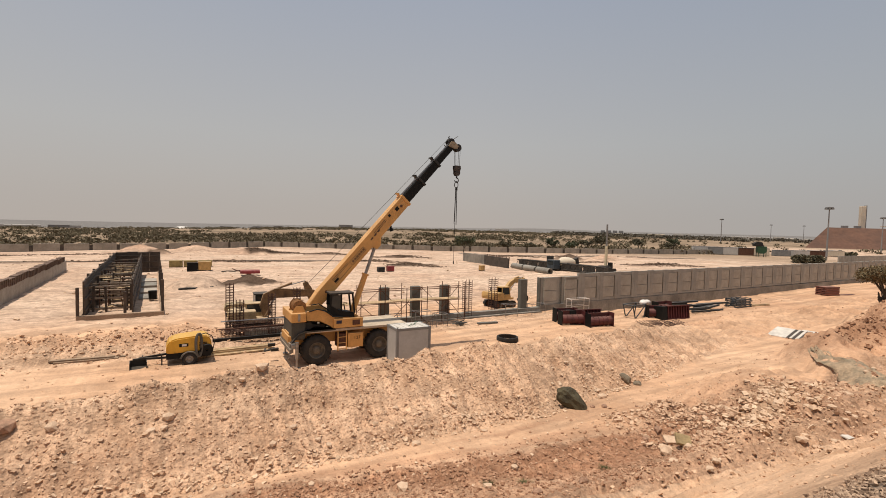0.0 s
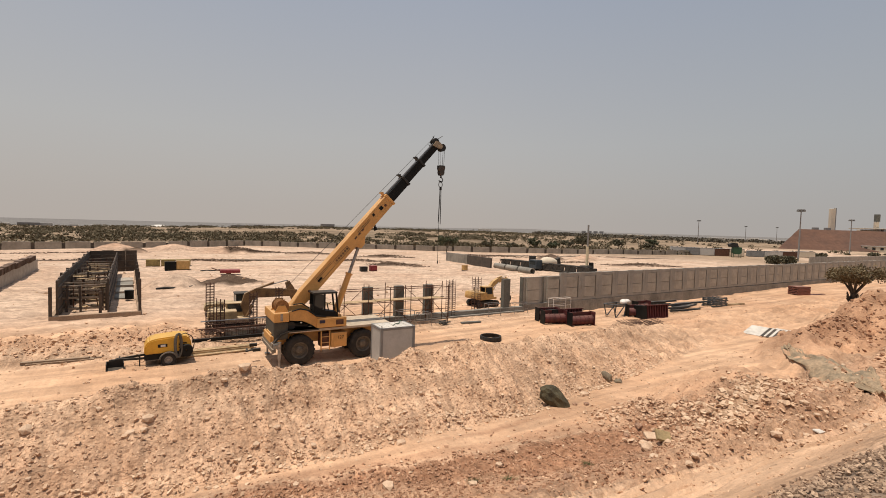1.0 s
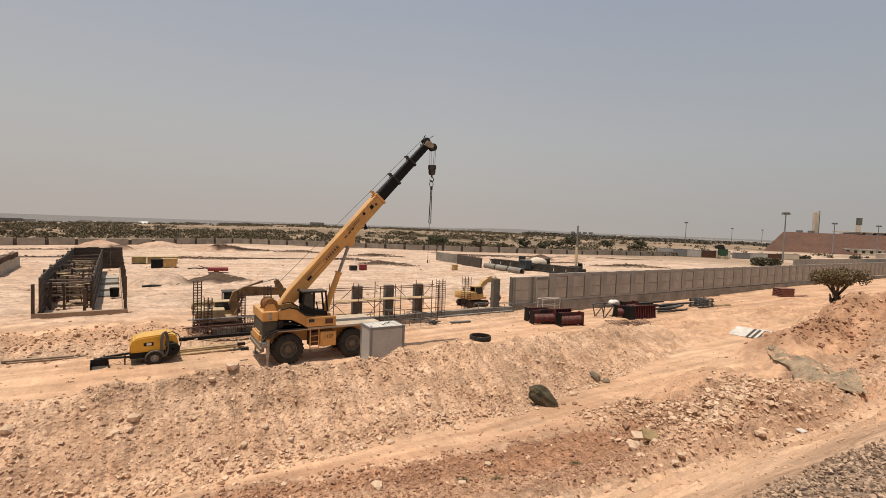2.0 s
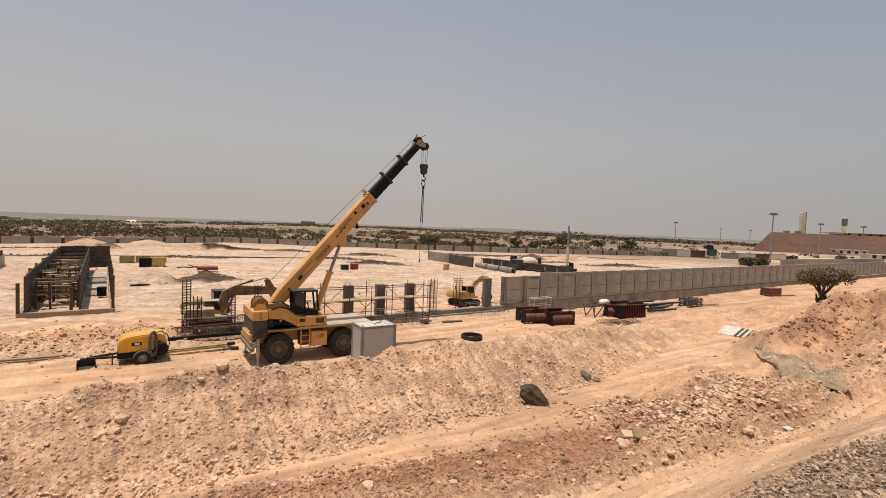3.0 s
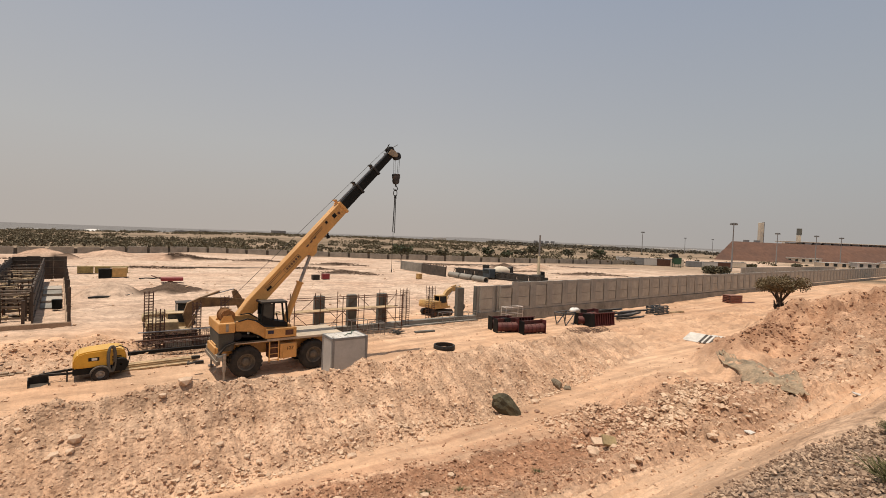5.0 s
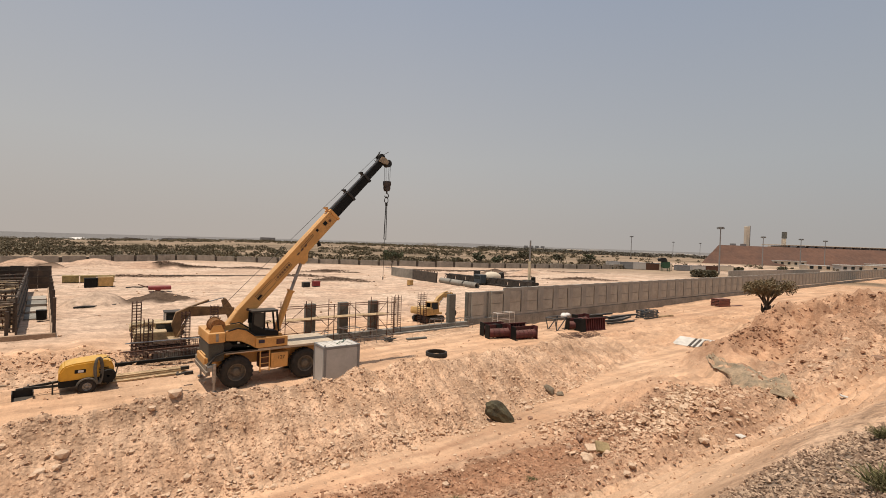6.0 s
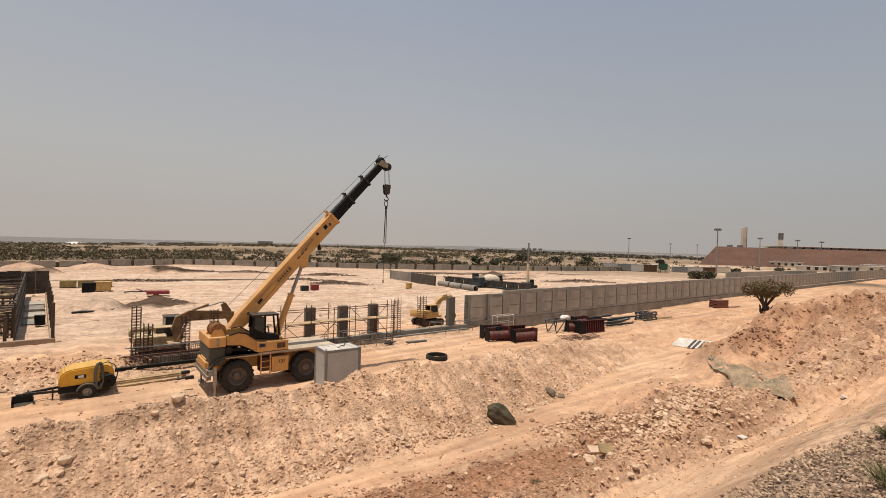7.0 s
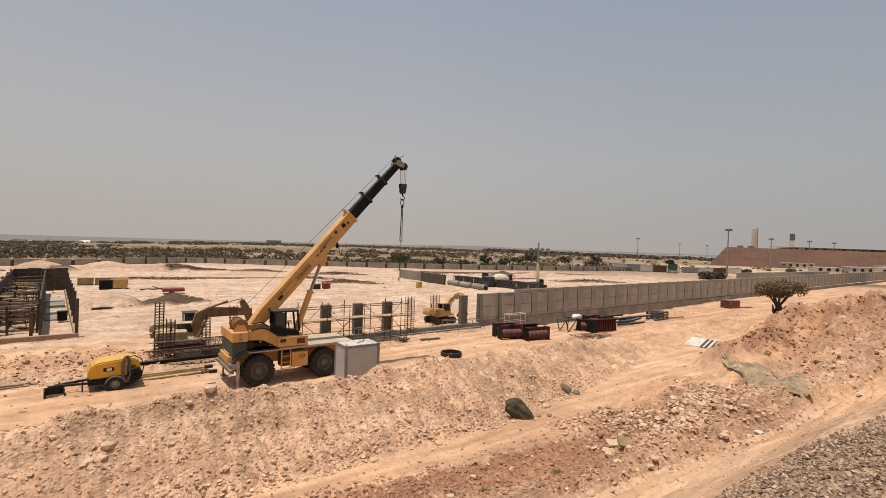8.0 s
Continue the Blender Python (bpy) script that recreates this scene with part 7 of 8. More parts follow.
# dark spoil in low strips across the open site
DARKCLOD = island_material("dark spoil", (0.10, 0.065, 0.045), (0.24, 0.165, 0.115))
for s0, n0, s1, n1, wd, k in ((12, 112, 27, 109, 0.5, 420), (24, 106, 34, 103, 0.4, 260), (37, 97, 48, 91, 0.6, 420), (29, 84, 38, 80, 0.4, 260), (32, 77, 40, 72, 0.7, 320), (2, 89, 14, 88, 0.4, 260), (80, 66, 96, 60, 0.9, 420), (62, 96, 78, 88, 0.5, 320), (84, 96, 110, 84, 0.6, 420), (70, 76, 82, 72, 0.9, 320), (-40, 94, -10, 92.5, 0.4, 420), (-34, 111, -12, 112, 0.8, 320)):
    k = k * 2
    f = RNG.random(k)
    s = s0 + (s1 - s0) * f + RNG.normal(0, 0.4, k)
    n = n0 + (n1 - n0) * f + RNG.normal(0, wd, k)
    scatter("spoil_strip", s, n, sizes(k, 0.1, 0.5, 2.5), DARKCLOD, "dark spoil dumped in a low strip", "spoil", 0.4)
# railway ballast
k = 40000
s = RNG.uniform(1.5, 14, k)
n = RNG.uniform(-1.3, 2.5, k)
keep = n < ballast_edge(s) + 0.15 * vnoise(s * 1.4, s * 0, 3) + 0.3 * RNG.random(k) ** 4
s, n = s[keep], n[keep]
scatter("track_ballast", s, n, RNG.uniform(0.022, 0.052, len(s)), BALLAST, "grey crushed stone ballast beside the railway", "ballast", 0.85, 0.1)


# ---- single rocks ----
def rock_mesh(seed, mat, fine=1):
    bm = BM()
    bmesh.ops.create_icosphere(bm, subdivisions=fine, radius=0.5)
    jag = 0.3 if fine > 2 else 0.0
    r = random.Random(seed)
    off = Vector((r.uniform(-9, 9), r.uniform(-9, 9), r.uniform(-9, 9)))
    planes = [(Vector((r.gauss(0, 1), r.gauss(0, 1), r.gauss(0, 1))).normalized(), r.uniform(0.26, 0.42)) for _ in range(9)]
    for v in bm.verts:
        v.co *= 1 + 0.25 * noise.noise(v.co * 2.2 + off)
        v.co *= 1 + jag * noise.noise(v.co * 6 + off)
        for nrm, dd in planes:
            over = v.co.dot(nrm) - dd
            if over > 0:
                v.co -= nrm * over * (0.45 if fine > 2 else 0.85)
    return mesh_of("rock", bm, mat)


rocks = [rock_mesh(i, ROCKM) for i in range(6)]
red_rocks = [rock_mesh(20 + i, REDROCK) for i in range(3)]


def place_rock(s, n, size, me, label, turn=None, tilt=0.0, squash=(1, 0.8, 0.6), lift=0.08, side=0.0):
    ob = new("rock", me)
    r = random.Random(int(s * 100 + n * 7))
    ob.matrix_world = at(s, n, gz(s, n) + size * lift, r.uniform(0, 360) if turn is None else turn) @ pose(0, 0, 0, tilt, side, 0) @ Matrix.Diagonal((size * squash[0], size * squash[1], size * squash[2], 1))
    return tagged(ob, label, "rock", "single rocks")


dark_rock = rock_mesh(77, DARKROCK, 3)
olive_rock = rock_mesh(78, OLIVEROCK, 3)
place_rock(13.45, 12.55, 1.0, dark_rock, "large dark greenish boulder leaning at the foot of the ridge", -46, 8, (1.35, 0.75, 0.8), 0.3, 44)
place_rock(17.9, 13.85, 0.52, olive_rock, "olive-grey boulder half sunk in the ridge", -52, 0, (1.25, 0.7, 0.75), 0.2, 35)
place_rock(18.35, 13.55, 0.36, olive_rock, "olive-grey stone beside the sunken boulder", -40, 0, (1.1, 0.8, 0.7), 0.15)
for s, n, size in ((3.6, 11.2, 0.24), (5.5, 10.0, 0.42), (7.3, 9.0, 0.3), (3.0, 15.3, 0.6), (4.2, 13.0, 0.24), (6.9, 12.2, 0.42), (15.5, 12.9, 0.5), (9.2, 12.0, 0.3), (0.5, 14.4, 0.45), (0.1, 14.0, 0.35), (10.0, 6.2, 0.3),
                   (15.1, 5.9, 0.4), (8.4, 9.4, 0.28), (4.6, 9.6, 0.26), (2.4, 15.0, 0.3), (-2.0, 14.6, 0.45), (12.4, 7.9, 0.5), (12.9, 7.6, 0.4), (17.1, 7.4, 0.5), (20.6, 7.0, 0.6), (18.8, 8.0, 0.45), (22.2, 4.6, 0.4), (26, 6.5, 0.6)):
    place_rock(s, n, size, rocks[int(s * 10) % 6], "pale angular limestone rock on loose soil")
for s, n, size in ((15.4, 11.2, 0.28), (14.2, 12.2, 0.3), (14.6, 12.0, 0.36), (13.8, 9.2, 0.4), (-1.6, 15.5, 0.4), (-3.6, 15.5, 0.7), (-2.9, 14.7, 0.75), (-3.4, 14.0, 0.8), (13.0, 9.0, 0.3), (6.0, 8.6, 0.3), (7.9, 7.9, 0.35), (9.0, 7.6, 0.35), (35.5, 5.5, 1.0)):
    place_rock(s, n, size, red_rocks[int(s * 10) % 3], "dark reddish rock on loose soil")
for i in range(70):
    s = float(RNG.uniform(-4, 24))
    n = float(12.3 + berm_shift(s) + abs(RNG.normal(0, 1.4)))
    place_rock(s, n, float(RNG.uniform(0.15, 0.32)), rocks[i % 6], "pale angular limestone rock on loose soil")
for i in range(26):
    s = float(RNG.uniform(25, 62))
    n = float(RNG.uniform(5, 15)) if s > 37 else float(RNG.uniform(5, 8))
    place_rock(s, n, float(RNG.uniform(0.25, 0.7)), (rocks + red_rocks)[i % 9], "pale limestone block on the tipped soil heap")
for i in range(40):
    place_rock(float(RNG.normal(17.5, 2.6)), float(RNG.normal(7.4, 0.8)), float(RNG.uniform(0.18, 0.36)), rocks[i % 6], "pale angular rock heaped on the low mound")
place_rock(50.3, 14.2, 1.5, dark_rock, "dark round boulder beside the tree", 0, 0, (1, 1, 0.9), 0.3)
place_rock(49.4, 14.0, 0.9, rocks[2], "pale boulder beside the tree", 0, 0, (1, 1, 0.8), 0.3)

bm = BM()
box(bm, (-0.21, -0.16, -0.05), (0.21, 0.16, 0.05), 0.02)
ob = part("stone_slab", bm, OCHRE)
ob.matrix_world = at(12.9, 7.75, gz(12.9, 7.75) + 0.18, -30) @ pose(0, 0, 0, 38, 14, 0)
tagged(ob, "ochre stone slab tipped among the rubble", "slab", "broken slabs")
bm = BM()
box(bm, (-0.2, -0.15, -0.04), (0.2, 0.15, 0.04), 0.02)
ob = part("stone_slab", bm, ROCKM)
ob.matrix_world = at(13.2, 8.3, gz(13.2, 8.3) + 0.15, -30) @ pose(0, 0, 0, 16, 0, 0)
tagged(ob, "pale concrete slab fragment among the rubble", "slab", "broken slabs")
for s, n, w, t, label, m in ((16.9, 5.6, 0.34, 0, "white board offcut lying in the dust", CABINROOF), (22.0, 4.2, 0.4, 20, "white board offcut lying in the dust", CABINROOF), (43.5, 9.3, 1.6, 14, "pale concrete slab fragment on the heap", CONCPALE), (46.0, 8.0, 1.3, -20, "pale concrete slab fragment on the heap", CONCPALE)):
    bm = BM()
    box(bm, (-w / 2, -w * 0.3, -0.018), (w / 2, w * 0.3, 0.018), 0.006)
    ob = part("board_offcut", bm, m)
    ob.matrix_world = at(s, n, gz(s, n) + 0.05, t) @ pose(0, 0, 0, 10, 5, 0)
    tagged(ob, label, "offcut", "offcuts")


# ---- grey netting draped over the soil ----
def drape():
    a, b = np.array([29.4, 11.7]), np.array([21.8, 5.7])
    U_, V_ = 60, 22
    vs = []
    for i in range(U_ + 1):
        f = i / U_
        c = a + (b - a) * f
        half = (0.16 + 0.62 * math.sin(math.pi * min(f, 0.97) ** 1.25)) * (1 + 0.12 * math.sin(f * 9.1))
        for j in range(V_ + 1):
            g = (j / V_ - 0.5) * 2 * half
            vs.append((c[0] - 0.5 * g + 0.05 * math.sin(j * 0.9 + i * 0.23), c[1] + 0.85 * g + 0.04 * math.sin(i * 0.37)))
    v = np.array(vs)
    z = np.maximum(ground_height(v[:, 0], v[:, 1], False) + 0.05, ground_height(v[:, 0], v[:, 1]) + 0.03) + 0.06 * vnoise(v[:, 0] * 2.2, v[:, 1] * 1.1, 5) + 0.09 * vnoise(np.arange(len(v)) // (V_ + 1) * 0.09, np.arange(len(v)) % (V_ + 1) * 0.55, 6)
    co = np.stack([v[:, 0] * CU - v[:, 1] * SU, v[:, 0] * SU + v[:, 1] * CU, z], -1)
    q = []
    w = V_ + 1
    for i in range(U_):
        for j in range(V_):
            q.append((i * w + j, i * w + j + 1, (i + 1) * w + j + 1, (i + 1) * w + j))
    ob = new("netting", raw_mesh("netting", co, np.array(q), NET))
    ob.data.shade_smooth()
    m = ob.modifiers.new("thickness", "SOLIDIFY")
    m.thickness = 0.03
    tagged(ob, "dusty grey-tan netting draped and rumpled over soil", "netting")


drape()


# ---- plants ----
def leaf_cloud(centres, radii, count, leaf):
    """Many small leaf quads through ellipsoids; uneven, with gaps."""
    out = []
    for c, r in zip(centres, radii):
        d = RNG.normal(size=(count, 3))
        d /= np.linalg.norm(d, axis=1)[:, None]
        p = np.array(c) + d * np.array(r) * (RNG.random((count, 1)) ** 0.45)
        out.append(p)
    p = np.concatenate(out)
    k = len(p)
    q = np.array([(-0.5, -0.35, 0), (0.5, -0.35, 0.08), (0.5, 0.35, 0), (-0.5, 0.35, 0.08)])
    sz = leaf * RNG.uniform(0.6, 1.3, k)
    v = np.einsum("kij,vj->kvi", turn_matrices(k), q) * sz[:, None, None]
    return (p[:, None] + v).reshape(-1, 3), np.arange(k * 4).reshape(k, 4)


def tree(m, height, spread, seed, leaves, label, category="tree", mat=None, leaf=0.16, trunk=0.16, clumps=16, name="tree", flat=0.55, group=""):
    r = random.Random(seed)
    root = thing(name, m, label, category, group)
    bm = BM()
    tops = []
    fork = height * 0.32
    chain_pts = [(0, 0, -0.2), (0.05 * spread * r.uniform(-1, 1), 0.05, fork * 0.5), (0.04, 0, fork)]
    rod(bm, chain_pts[0], chain_pts[1], trunk, 8, trunk * 0.85)
    rod(bm, chain_pts[1], chain_pts[2], trunk * 0.85, 8, trunk * 0.7)
    for i in range(7):
        a = 2 * math.pi * i / 7 + r.uniform(-0.3, 0.3)
        out = spread * r.uniform(0.25, 0.42)
        mid = Vector((math.cos(a) * out * 0.5, math.sin(a) * out * 0.5, fork + (height - fork) * r.uniform(0.3, 0.5)))
        end = Vector((math.cos(a) * out, math.sin(a) * out, fork + (height - fork) * r.uniform(0.6, 0.9)))
        rod(bm, chain_pts[2], mid, trunk * 0.5, 6, trunk * 0.32)
        rod(bm, mid, end, trunk * 0.32, 5, trunk * 0.12)
        tops.append(end)
        for k in range(2):
            t2 = mid + Vector((r.uniform(-1, 1), r.uniform(-1, 1), r.uniform(0.2, 1))) * spread * 0.16
            rod(bm, mid, t2, trunk * 0.2, 5, trunk * 0.08)
            tops.append(t2)
    part("trunk", bm, BARK, root)
    cs, rs = [], []
    for i in range(clumps):
        c = tops[i % len(tops)] + Vector((r.uniform(-1, 1), r.uniform(-1, 1), r.uniform(-0.4, 0.6))) * spread * 0.1
        cs.append(tuple(c))
        q = spread * r.uniform(0.1, 0.19)
        rs.append((q, q, q * flat))
    co, fa = leaf_cloud(cs, rs, leaves // clumps, leaf)
    ob = new("crown", raw_mesh("crown", co, fa, mat or LEAF))
    ob.parent = root
    return root


TREELEAF = island_material("dusty thorn leaves", (0.115, 0.087, 0.048), (0.24, 0.185, 0.105))
tree(at(47.6, 14.7, gz(47.6, 14.7), 0), 3.4, 3.5, 3, 9500, "dusty wide-crowned thorn tree on the soil heap", mat=TREELEAF, leaf=0.10, trunk=0.2, clumps=52, flat=0.85)
bm = BM()
for i in range(70):
    a = RNG.uniform(0, 6.28)
    rod(bm, (0.15 * math.cos(a), 0.15 * math.sin(a), 0), (0.5 * math.cos(a), 0.5 * math.sin(a), RNG.uniform(0.5, 1.2)), 0.05, 4, 0.03)
ob = part("dry_brush", bm, BARK)
ob.matrix_world = at(47.6, 14.6, gz(47.6, 14.6))
tagged(ob, "tangle of dry brushwood round the tree's foot", "brushwood")

for s, n, h, w, green in ((65.5, 105.8, 4.4, 5.2, 1), (104.0, 114.0, 3.6, 4.2, 1), (103.8, 105.0, 3.2, 3.8, 1), (115.4, 111.0, 3.2, 4.0, 0), (129.0, 117.0, 4.4, 6.0, 0), (84.0, 112.0, 3.0, 3.4, 0), (93.0, 112.0, 2.6, 3.2, 0), (142.0, 112.0, 4.0, 5.0, 0), (162.0, 112.0, 3.6, 5.0, 1), (152.0, 106.0, 2.6, 4.0, 0)):
    tree(at(s, n, gz(s, n)), h, w * 1.15, int(s), 700, "leafy green bush tree near the far wall" if green else "dull olive bush tree near the far wall", mat=GREENLEAF if green else LEAF, leaf=0.42, trunk=0.14, clumps=12, flat=0.9, group="site trees")


def shrubland():
    """Scrub beyond the site, thinning to the right."""
    pts = []
    while len(pts) < 3900:
        d = 118 + 420 * RNG.random() ** 1.25
        a = radians(RNG.uniform(-62, 42))
        x, y = d * math.sin(a), d * math.cos(a)
        beyond = y > 123.5 + (x + 70) * 0.235 + 5 and x > -70
        left = x < -100 + (y - 77) * 0.62 - 5 and y < 123.5
        far_left = x <= -70 and y >= 123.5
        if not (beyond or left or far_left):
            continue
        if x > 15 and RNG.random() < 0.45 + 0.004 * min(x, 110):
            continue
        # bushes stand in thickets with bare tan ground between
        if vnoise(np.array([x * 0.013]), np.array([y * 0.02]), 4)[0] < -0.3 or vnoise(np.array([x * 0.06]), np.array([y * 0.1]), 7)[0] < RNG.uniform(-0.35, 0.4):
            continue
        pts.append((x, y))
    p = np.array(pts)
    s, n = p[:, 0] * CU + p[:, 1] * SU, -p[:, 0] * SU + p[:, 1] * CU
    z = ground_height(s, n)
    h = RNG.uniform(0.6, 1.7, len(p)) * (1 + 0.6 * (RNG.random(len(p)) < 0.12))
    cs = np.stack([p[:, 0], p[:, 1], z + h * 0.5], -1)
    rs = np.stack([h * 1.25, h * 1.25, h * 0.6], -1)
    co, fa = leaf_cloud(cs, rs, 32, 0.5)
    tagged(new("shrubland", raw_mesh("shrubland", co, fa, island_material("scrub leaves", (0.10, 0.082, 0.05), (0.165, 0.132, 0.083)))), "low olive scrub covering the land beyond the site", "shrubs", kind="stuff")


shrubland()


def tree_line():
    """Far belts of trees on the plain, seen edge on."""
    k = 1500
    a = np.radians(RNG.uniform(4, 44, k))
    d = np.choose(RNG.integers(0, 3, k), [430, 560, 760]) * (1 + RNG.normal(0, 0.035, k))
    keep = vnoise(np.degrees(a) * 0.55, d * 0.01, 17) > -0.25
    a, d = a[keep], d[keep]
    x, y = d * np.sin(a), d * np.cos(a)
    s, n = x * CU + y * SU, -x * SU + y * CU
    h = RNG.uniform(1.6, 3.4, len(a))
    cs = np.stack([x, y, ground_height(s, n) + h * 0.5], -1)
    co, fa = leaf_cloud(cs, np.stack([h * 1.3, h * 1.3, h * 0.55], -1), 26, 1.1)
    tagged(new("tree_line", raw_mesh("tree_line", co, fa, island_material("hazy tree leaves", (0.085, 0.075, 0.055), (0.15, 0.13, 0.10)))), "hazy belts of dull green trees across the plain", "trees", kind="stuff")


tree_line()

for s, n, h, w in ((137.5, 59.2, 2.6, 5.5), (142.0, 57.8, 2.4, 5.0), (180.0, 78.0, 1.8, 4.0), (198.0, 72.0, 1.6, 4.0), (226.0, 66.0, 2.0, 4.0)):
    root = thing("hedge_bush", at(s, n, gz(s, n)), "dark dense bush beyond the boundary wall", "bush", "bushes beyond the wall")
    co, fa = leaf_cloud([(RNG.uniform(-w / 2, w / 2), RNG.uniform(-1, 1), h * 0.4) for _ in range(7)], [(1.2, 1.2, h * 0.45)] * 7, 90, 0.45)
    ob = new("foliage", raw_mesh("foliage", co, fa, LEAF))
    ob.parent = root
    bm = BM()
    for k in range(5):
        rod(bm, (0.2 * k - 0.4, 0, -0.1), (0.8 * k - 1.6, 0.2, h * 0.5), 0.05, 5, 0.02)
    part("stems", bm, BARK, root)


WEEDLEAF = island_material("weed leaves", (0.06, 0.06, 0.024), (0.19, 0.16, 0.075))


def weed(s, n, size, label):
    root = thing("weed", at(s, n, gz(s, n)), label, "plant", "weeds")
    k = int(1300 * size)
    a = RNG.uniform(0, 6.28, k)
    r = size * 0.5 * RNG.random(k) ** 0.6
    h = size * 0.32 * RNG.uniform(0.3, 1, k)
    w = 0.005 + 0.006 * RNG.random(k)
    lean = RNG.normal(0, 0.08, (k, 2))
    b = np.stack([r * np.cos(a), r * np.sin(a), np.zeros(k) - 0.02], -1)
    t = b + np.stack([lean[:, 0], lean[:, 1], h], -1)
    side = np.stack([np.cos(a + 1.2) * w, np.sin(a + 1.2) * w, np.zeros(k)], -1)
    co = np.stack([b - side, b + side, t + side * 0.3, t - side * 0.3], 1).reshape(-1, 3)
    ob = new("foliage", raw_mesh("foliage", co, np.arange(k * 4).reshape(k, 4), WEEDLEAF))
    ob.parent = root


weed(5.44, 0.62, 0.36, "green weed growing through the ballast")
weed(7.42, 0.94, 0.26, "green weed growing through the ballast")
weed(7.4, 9.1, 0.22, "small green weed on the red soil")
weed(8.1, 8.6, 0.2, "small green weed on the red soil")
weed(10.2, 8.0, 0.2, "small green weed on the red soil")


# ---- distance: stadium bank, towers, masts, houses ----
def stadium():
    root = thing("stadium", pose(0, 0, 0), "distant stadium behind a red earth bank", "stadium")
    bm = BM()
    z0, z1 = 0.5, 11.3
    lo = [(139, 254), (470, 262), (520, 420), (234, 420)]
    hi = [(155, 266), (470, 280), (500, 410), (249, 410)]
    a = [bm.verts.new((x, y, z0)) for x, y in lo]
    b = [bm.verts.new((x, y, z1)) for x, y in hi]
    bm.faces.new(b)
    for i in range(4):
        bm.faces.new((a[i], a[(i + 1) % 4], b[(i + 1) % 4], b[i]))
    bmesh.ops.subdivide_edges(bm, edges=bm.edges, cuts=18, use_grid_fill=True)
    for v in bm.verts:
        if v.co.z > z0 + 0.1:
            v.co += Vector((0, 0.8 * noise.noise(v.co * 0.06), 0.25 * noise.noise(v.co * 0.2)))
    part("earth_bank", bm, STADSLOPE, root, "bare red earth bank")
    for k in range(46):
        bm = BM()
        x = 205 + k * 5.6
        box(bm, (x, 279 + k * 0.2, 11.2), (x + 3.4, 281 + k * 0.2, 12.5))
        part("stand_opening", bm, HAZEGREY, root)
    bm = BM()
    box(bm, (195, 281.5, 11.2), (470, 284, 12.2), 0.1)
    box(bm, (195, 279, 12.55), (470, 290, 13.0), 0.1)
    part("stand_rim", bm, CREAM, root, "cream rim of the stands")
    for x, y, w, d, h, dark in ((188, 292, 2.4, 2.0, 23.8, 0), (211, 292, 1.9, 1.6, 21.2, 1)):
        bm = BM()
        box(bm, (x - w / 2, y, 9), (x + w / 2, y + d, h - (4.2 if dark else 0)), 0.15)
        tw = part("stair_tower", bm, CREAM, root, "tall cream concrete tower")
        bm = BM()
        if dark:
            box(bm, (x - w / 2, y - 0.1, h - 4.1), (x + w / 2 + 0.3, y + d, h), 0.1)
        else:
            box(bm, (x + w / 2 + 0.02, y + 0.3, 10), (x + w / 2 + 0.6, y + d, h + 0.5), 0.1)
        part("tower_screen", bm, CONCDARK if dark else HAZEGREY, tw, "dark grey upper screen")
    for x in (168, 174):
        bm = BM()
        box(bm, (x, 275, 11.2), (x + 2.4, 277, 12.6), 0.1)
        part("roof_hut", bm, HAZEGREY, root)


stadium()


def light_mast(x, y, h):
    s, n = x * CU + y * SU, -x * SU + y * CU
    z = gz(s, n)
    root = thing("light_mast", pose(x, y, z, 0, 0, 20), "tall grey floodlight mast with a lamp crown", "light mast", "light masts")
    bm = BM()
    rod(bm, (0, 0, -0.5), (0, 0, h - z), 0.26, 10, 0.12)
    part("pole", bm, HAZEGREY, root)
    bm = BM()
    rod(bm, (0, 0, h - z - 0.3), (0, 0, h - z - 0.1), 0.95, 14)
    part("crown_ring", bm, CABINTRIM, root)
    bm = BM()
    for k in range(8):
        a = k * math.pi / 4
        box(bm, (math.cos(a) * 0.8 - 0.2, math.sin(a) * 0.8 - 0.2, h - z - 0.75), (math.cos(a) * 0.8 + 0.2, math.sin(a) * 0.8 + 0.2, h - z - 0.3))
    part("floodlights", bm, CABINTRIM, root)


for x, y, h in ((86.8, 147.9, 15.2), (113.2, 285, 15.2), (206, 424, 15.2), (238, 438, 15.2), (147, 217, 15.2), (175, 231, 15.2), (199, 246, 15.2)):
    light_mast(x, y, h)

cols = (HAZEWHITE, CABINTRIM, HAZEWHITE, RUST, CREAM)
for k in range(5):
    container(146.0 + 3.2 * k, 94.0 - 3.0 * k, -44, (4.3, 2.4, 2.4), cols[k], ("pale", "grey", "white", "rusty", "cream")[k] + " shipping container in a row beyond the wall")
for k, (s, n, m, lab) in enumerate(((165, 79, CABINTRIM, "grey"), (170, 76, HAZEWHITE, "white"), (176, 74, RUST, "rusty"), (183, 72, CREAM, "cream"))):
    container(s, n, -40, (4.6, 2.2, 1.9), m, lab + " box body parked beyond the wall", "parked bodies", "box_body")


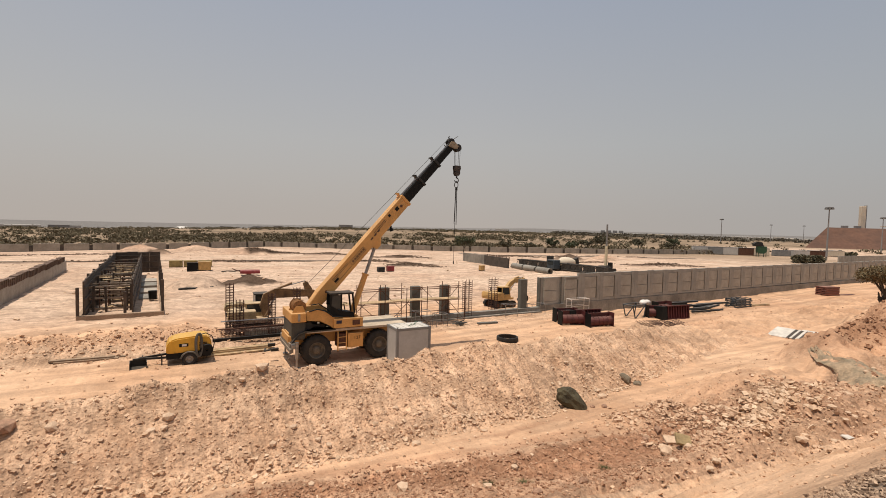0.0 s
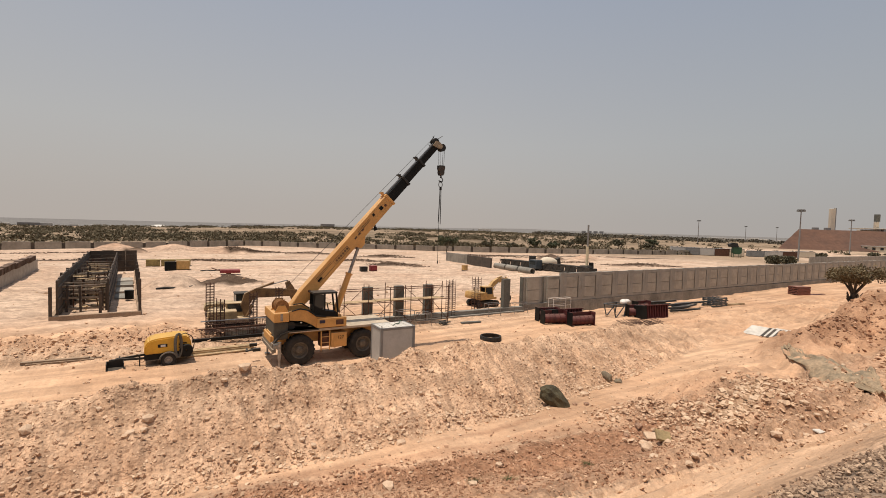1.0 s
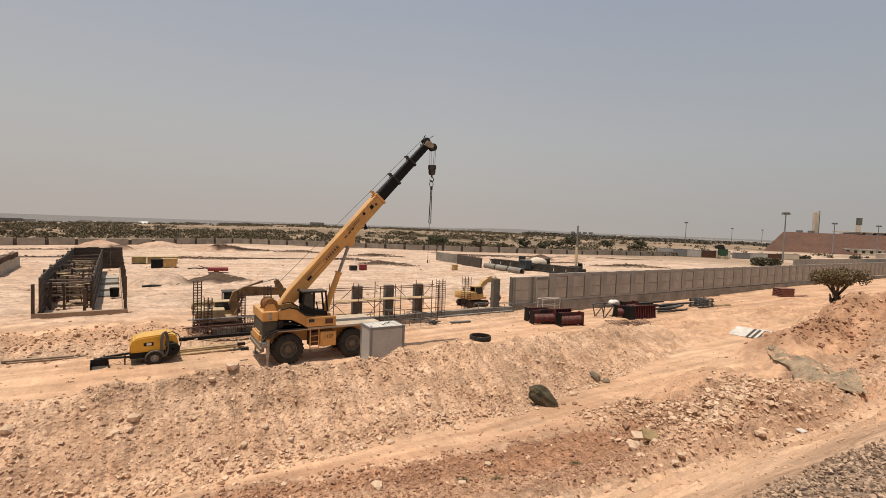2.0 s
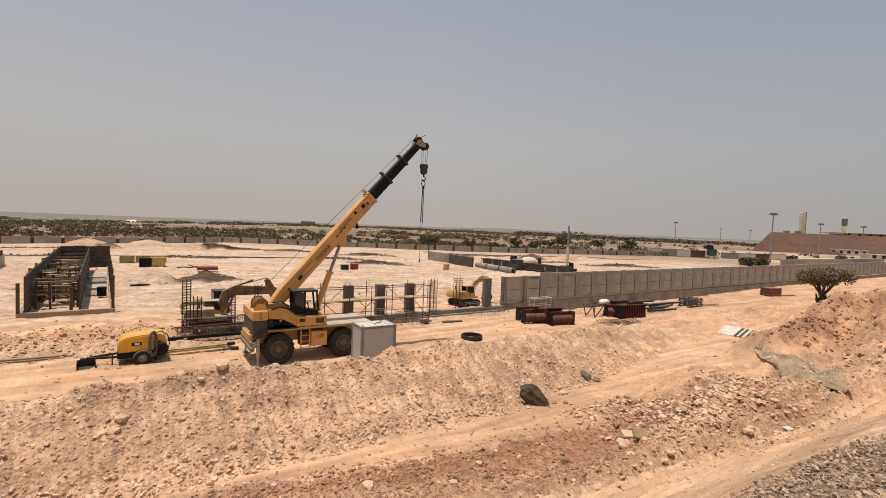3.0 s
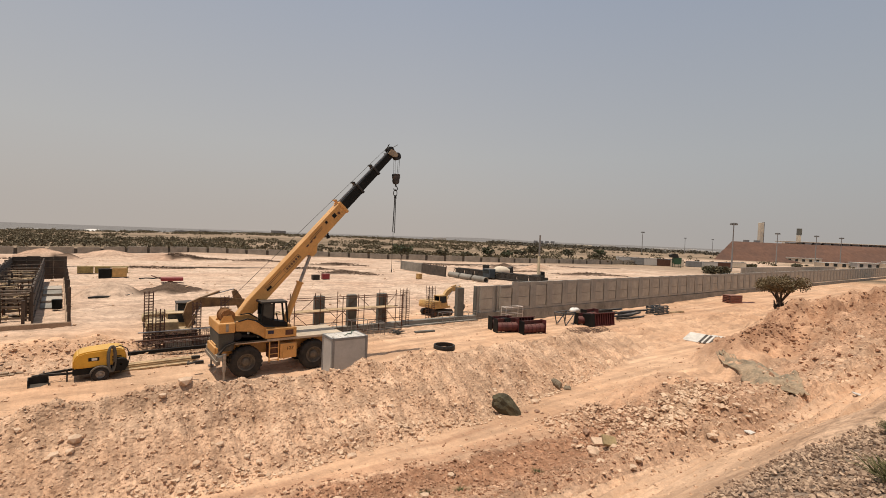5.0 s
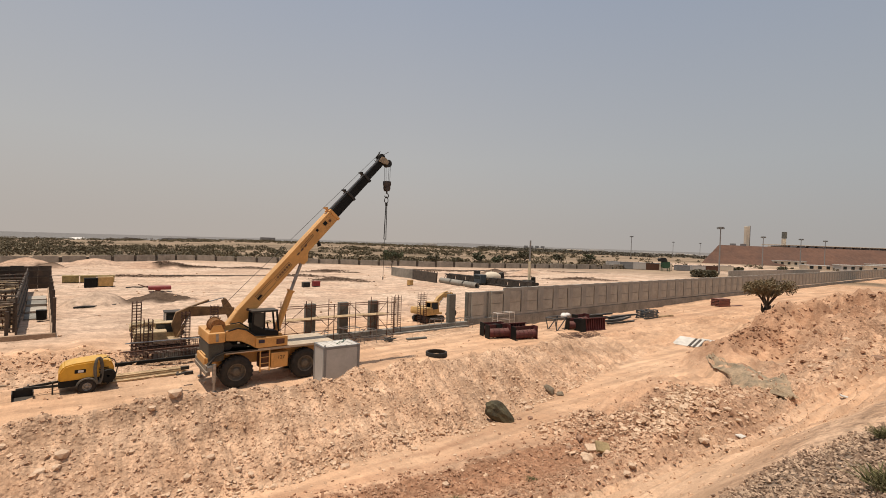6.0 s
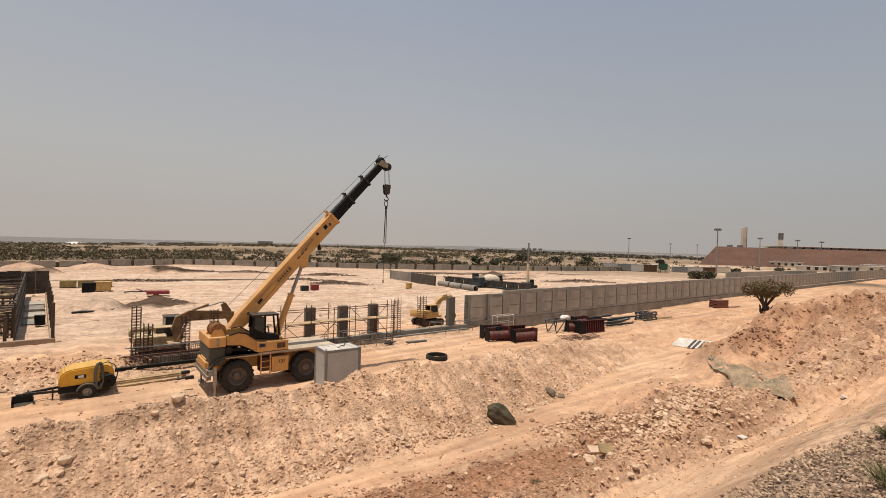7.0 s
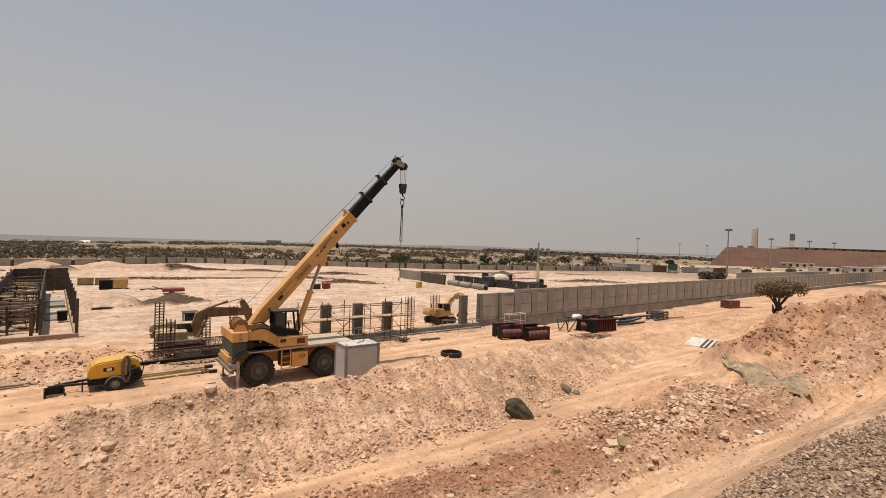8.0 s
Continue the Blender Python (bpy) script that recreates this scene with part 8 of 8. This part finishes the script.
def green_plant():
    root = thing("batching_hopper", at(155.5, 79.5, gz(155.5, 79.5), -40, 0.62), "green steel hopper on legs", "hopper")
    bm = BM()
    prism(bm, [(0, 2.4), (0, 5.2), (4.0, 5.2), (4.0, 2.4), (2.8, 1.6), (1.2, 1.6)], -1.2, 1.2, 0.05)
    part("bin", bm, GREENPAINT, root)
    bm = BM()
    prism(bm, [(-1.6, 5.25), (-1.8, 6.6), (-0.6, 7.4), (1.8, 7.3), (2.6, 5.25)], -1.3, 1.3, 0.1)
    part("hood", bm, DARK, root, "dark hood over the bin")
    for x in (0.3, 3.7):
        for y in (-1.1, 1.1):
            bm = BM()
            box(bm, (x - 0.12, y - 0.12, 0), (x + 0.12, y + 0.12, 3.3))
            part("leg", bm, GREENPAINT, root)


green_plant()
bm = BM()
box(bm, (0, 0, -0.5), (78, 0.3, 1.7), 0.03)
ob = part("low_wall_far", bm, CONCPALE)
ob.matrix_world = at(150, 56.6, gz(170, 56), -2)
tagged(ob, "long low grey wall beyond the boundary wall", "wall", kind="structure")


def house(s, n, w, d, h, turn, label, mat):
    root = thing("low_house", at(s, n, gz(s, n), turn), label, "house", "low houses")
    bm = BM()
    box(bm, (0, 0, -0.5), (w, d, h), 0.05)
    part("wall", bm, mat, root)
    bm = BM()
    box(bm, (-0.2, -0.2, h), (w + 0.2, d + 0.2, h + 0.3), 0.03)
    part("roof", bm, HAZEWHITE, root)
    k = max(2, int(w / 3))
    for i in range(k):
        bm = BM()
        box(bm, (0.8 + i * w / k, -0.06, 0.9), (0.8 + i * w / k + 1.3, -0.003, 2.2))
        part("window", bm, GLASS, root)


for s, n, w, h, m in ((244, 62, 9, 2.2, CREAM), (268, 56, 12, 2.6, HAZEWHITE), (268, 46, 14, 2.8, CREAM), (296, 50, 16, 3.0, HAZEWHITE), (300, 92, 16, 2.6, CREAM)):
    house(s, n, w, 7, h, -52, "low cream flat-roofed house in front of the bank" if m is CREAM else "low white flat-roofed house in front of the bank", m)


def far_block(az, dist, w, h, mat, label, group):
    x, y = dist * math.sin(radians(az)), dist * math.cos(radians(az))
    s, n = x * CU + y * SU, -x * SU + y * CU
    z = gz(s, n)
    bm = BM()
    box(bm, (-w / 2, -w * 0.3, -3), (w / 2, w * 0.3, h), 0.2)
    for k in range(max(1, int(h / 3.2))):
        box(bm, (-w / 2 + 1, -w * 0.3 - 0.25, 1 + k * 3.2), (w / 2 - 1, -w * 0.3 - 0.05, 2.2 + k * 3.2))
    ob = part("far_building", bm, mat)
    ob.matrix_world = pose(x, y, z, 0, 0, -az)
    tagged(ob, label, "building", group)


for k in range(4):
    far_block(9.7 + 0.66 * k, 1450, 11.5, 14, HAZEGREY, "distant grey apartment block on the horizon", "grey blocks")
r = random.Random(5)
for k in range(46):
    az = r.uniform(-56, -18)
    far_block(az, r.uniform(700, 1250), r.uniform(8, 34), r.uniform(3, 7.5), HAZEWHITE if r.random() < 0.5 else HAZEGREY, "distant low town building in the haze", "town buildings")
for k in range(34):
    far_block(r.uniform(-2, 44), r.uniform(620, 1400), r.uniform(8, 30), r.uniform(3, 7), HAZEWHITE if r.random() < 0.55 else CREAM, "distant low town building in the haze", "town buildings")
bm = BM()
lathe(bm, [(0.01, 0), (6, 0.5), (11, 2), (14, 4.5), (14.5, 8)], 28, pose(0, 0, 9.5, -90))
ob = part("white_dome", bm, WHITE, None, "", True)
az = -38.4
ob.matrix_world = pose(820 * math.sin(radians(az)), 820 * math.cos(radians(az)), -12)
tagged(ob, "distant white domed hall in the haze", "building", "town buildings")
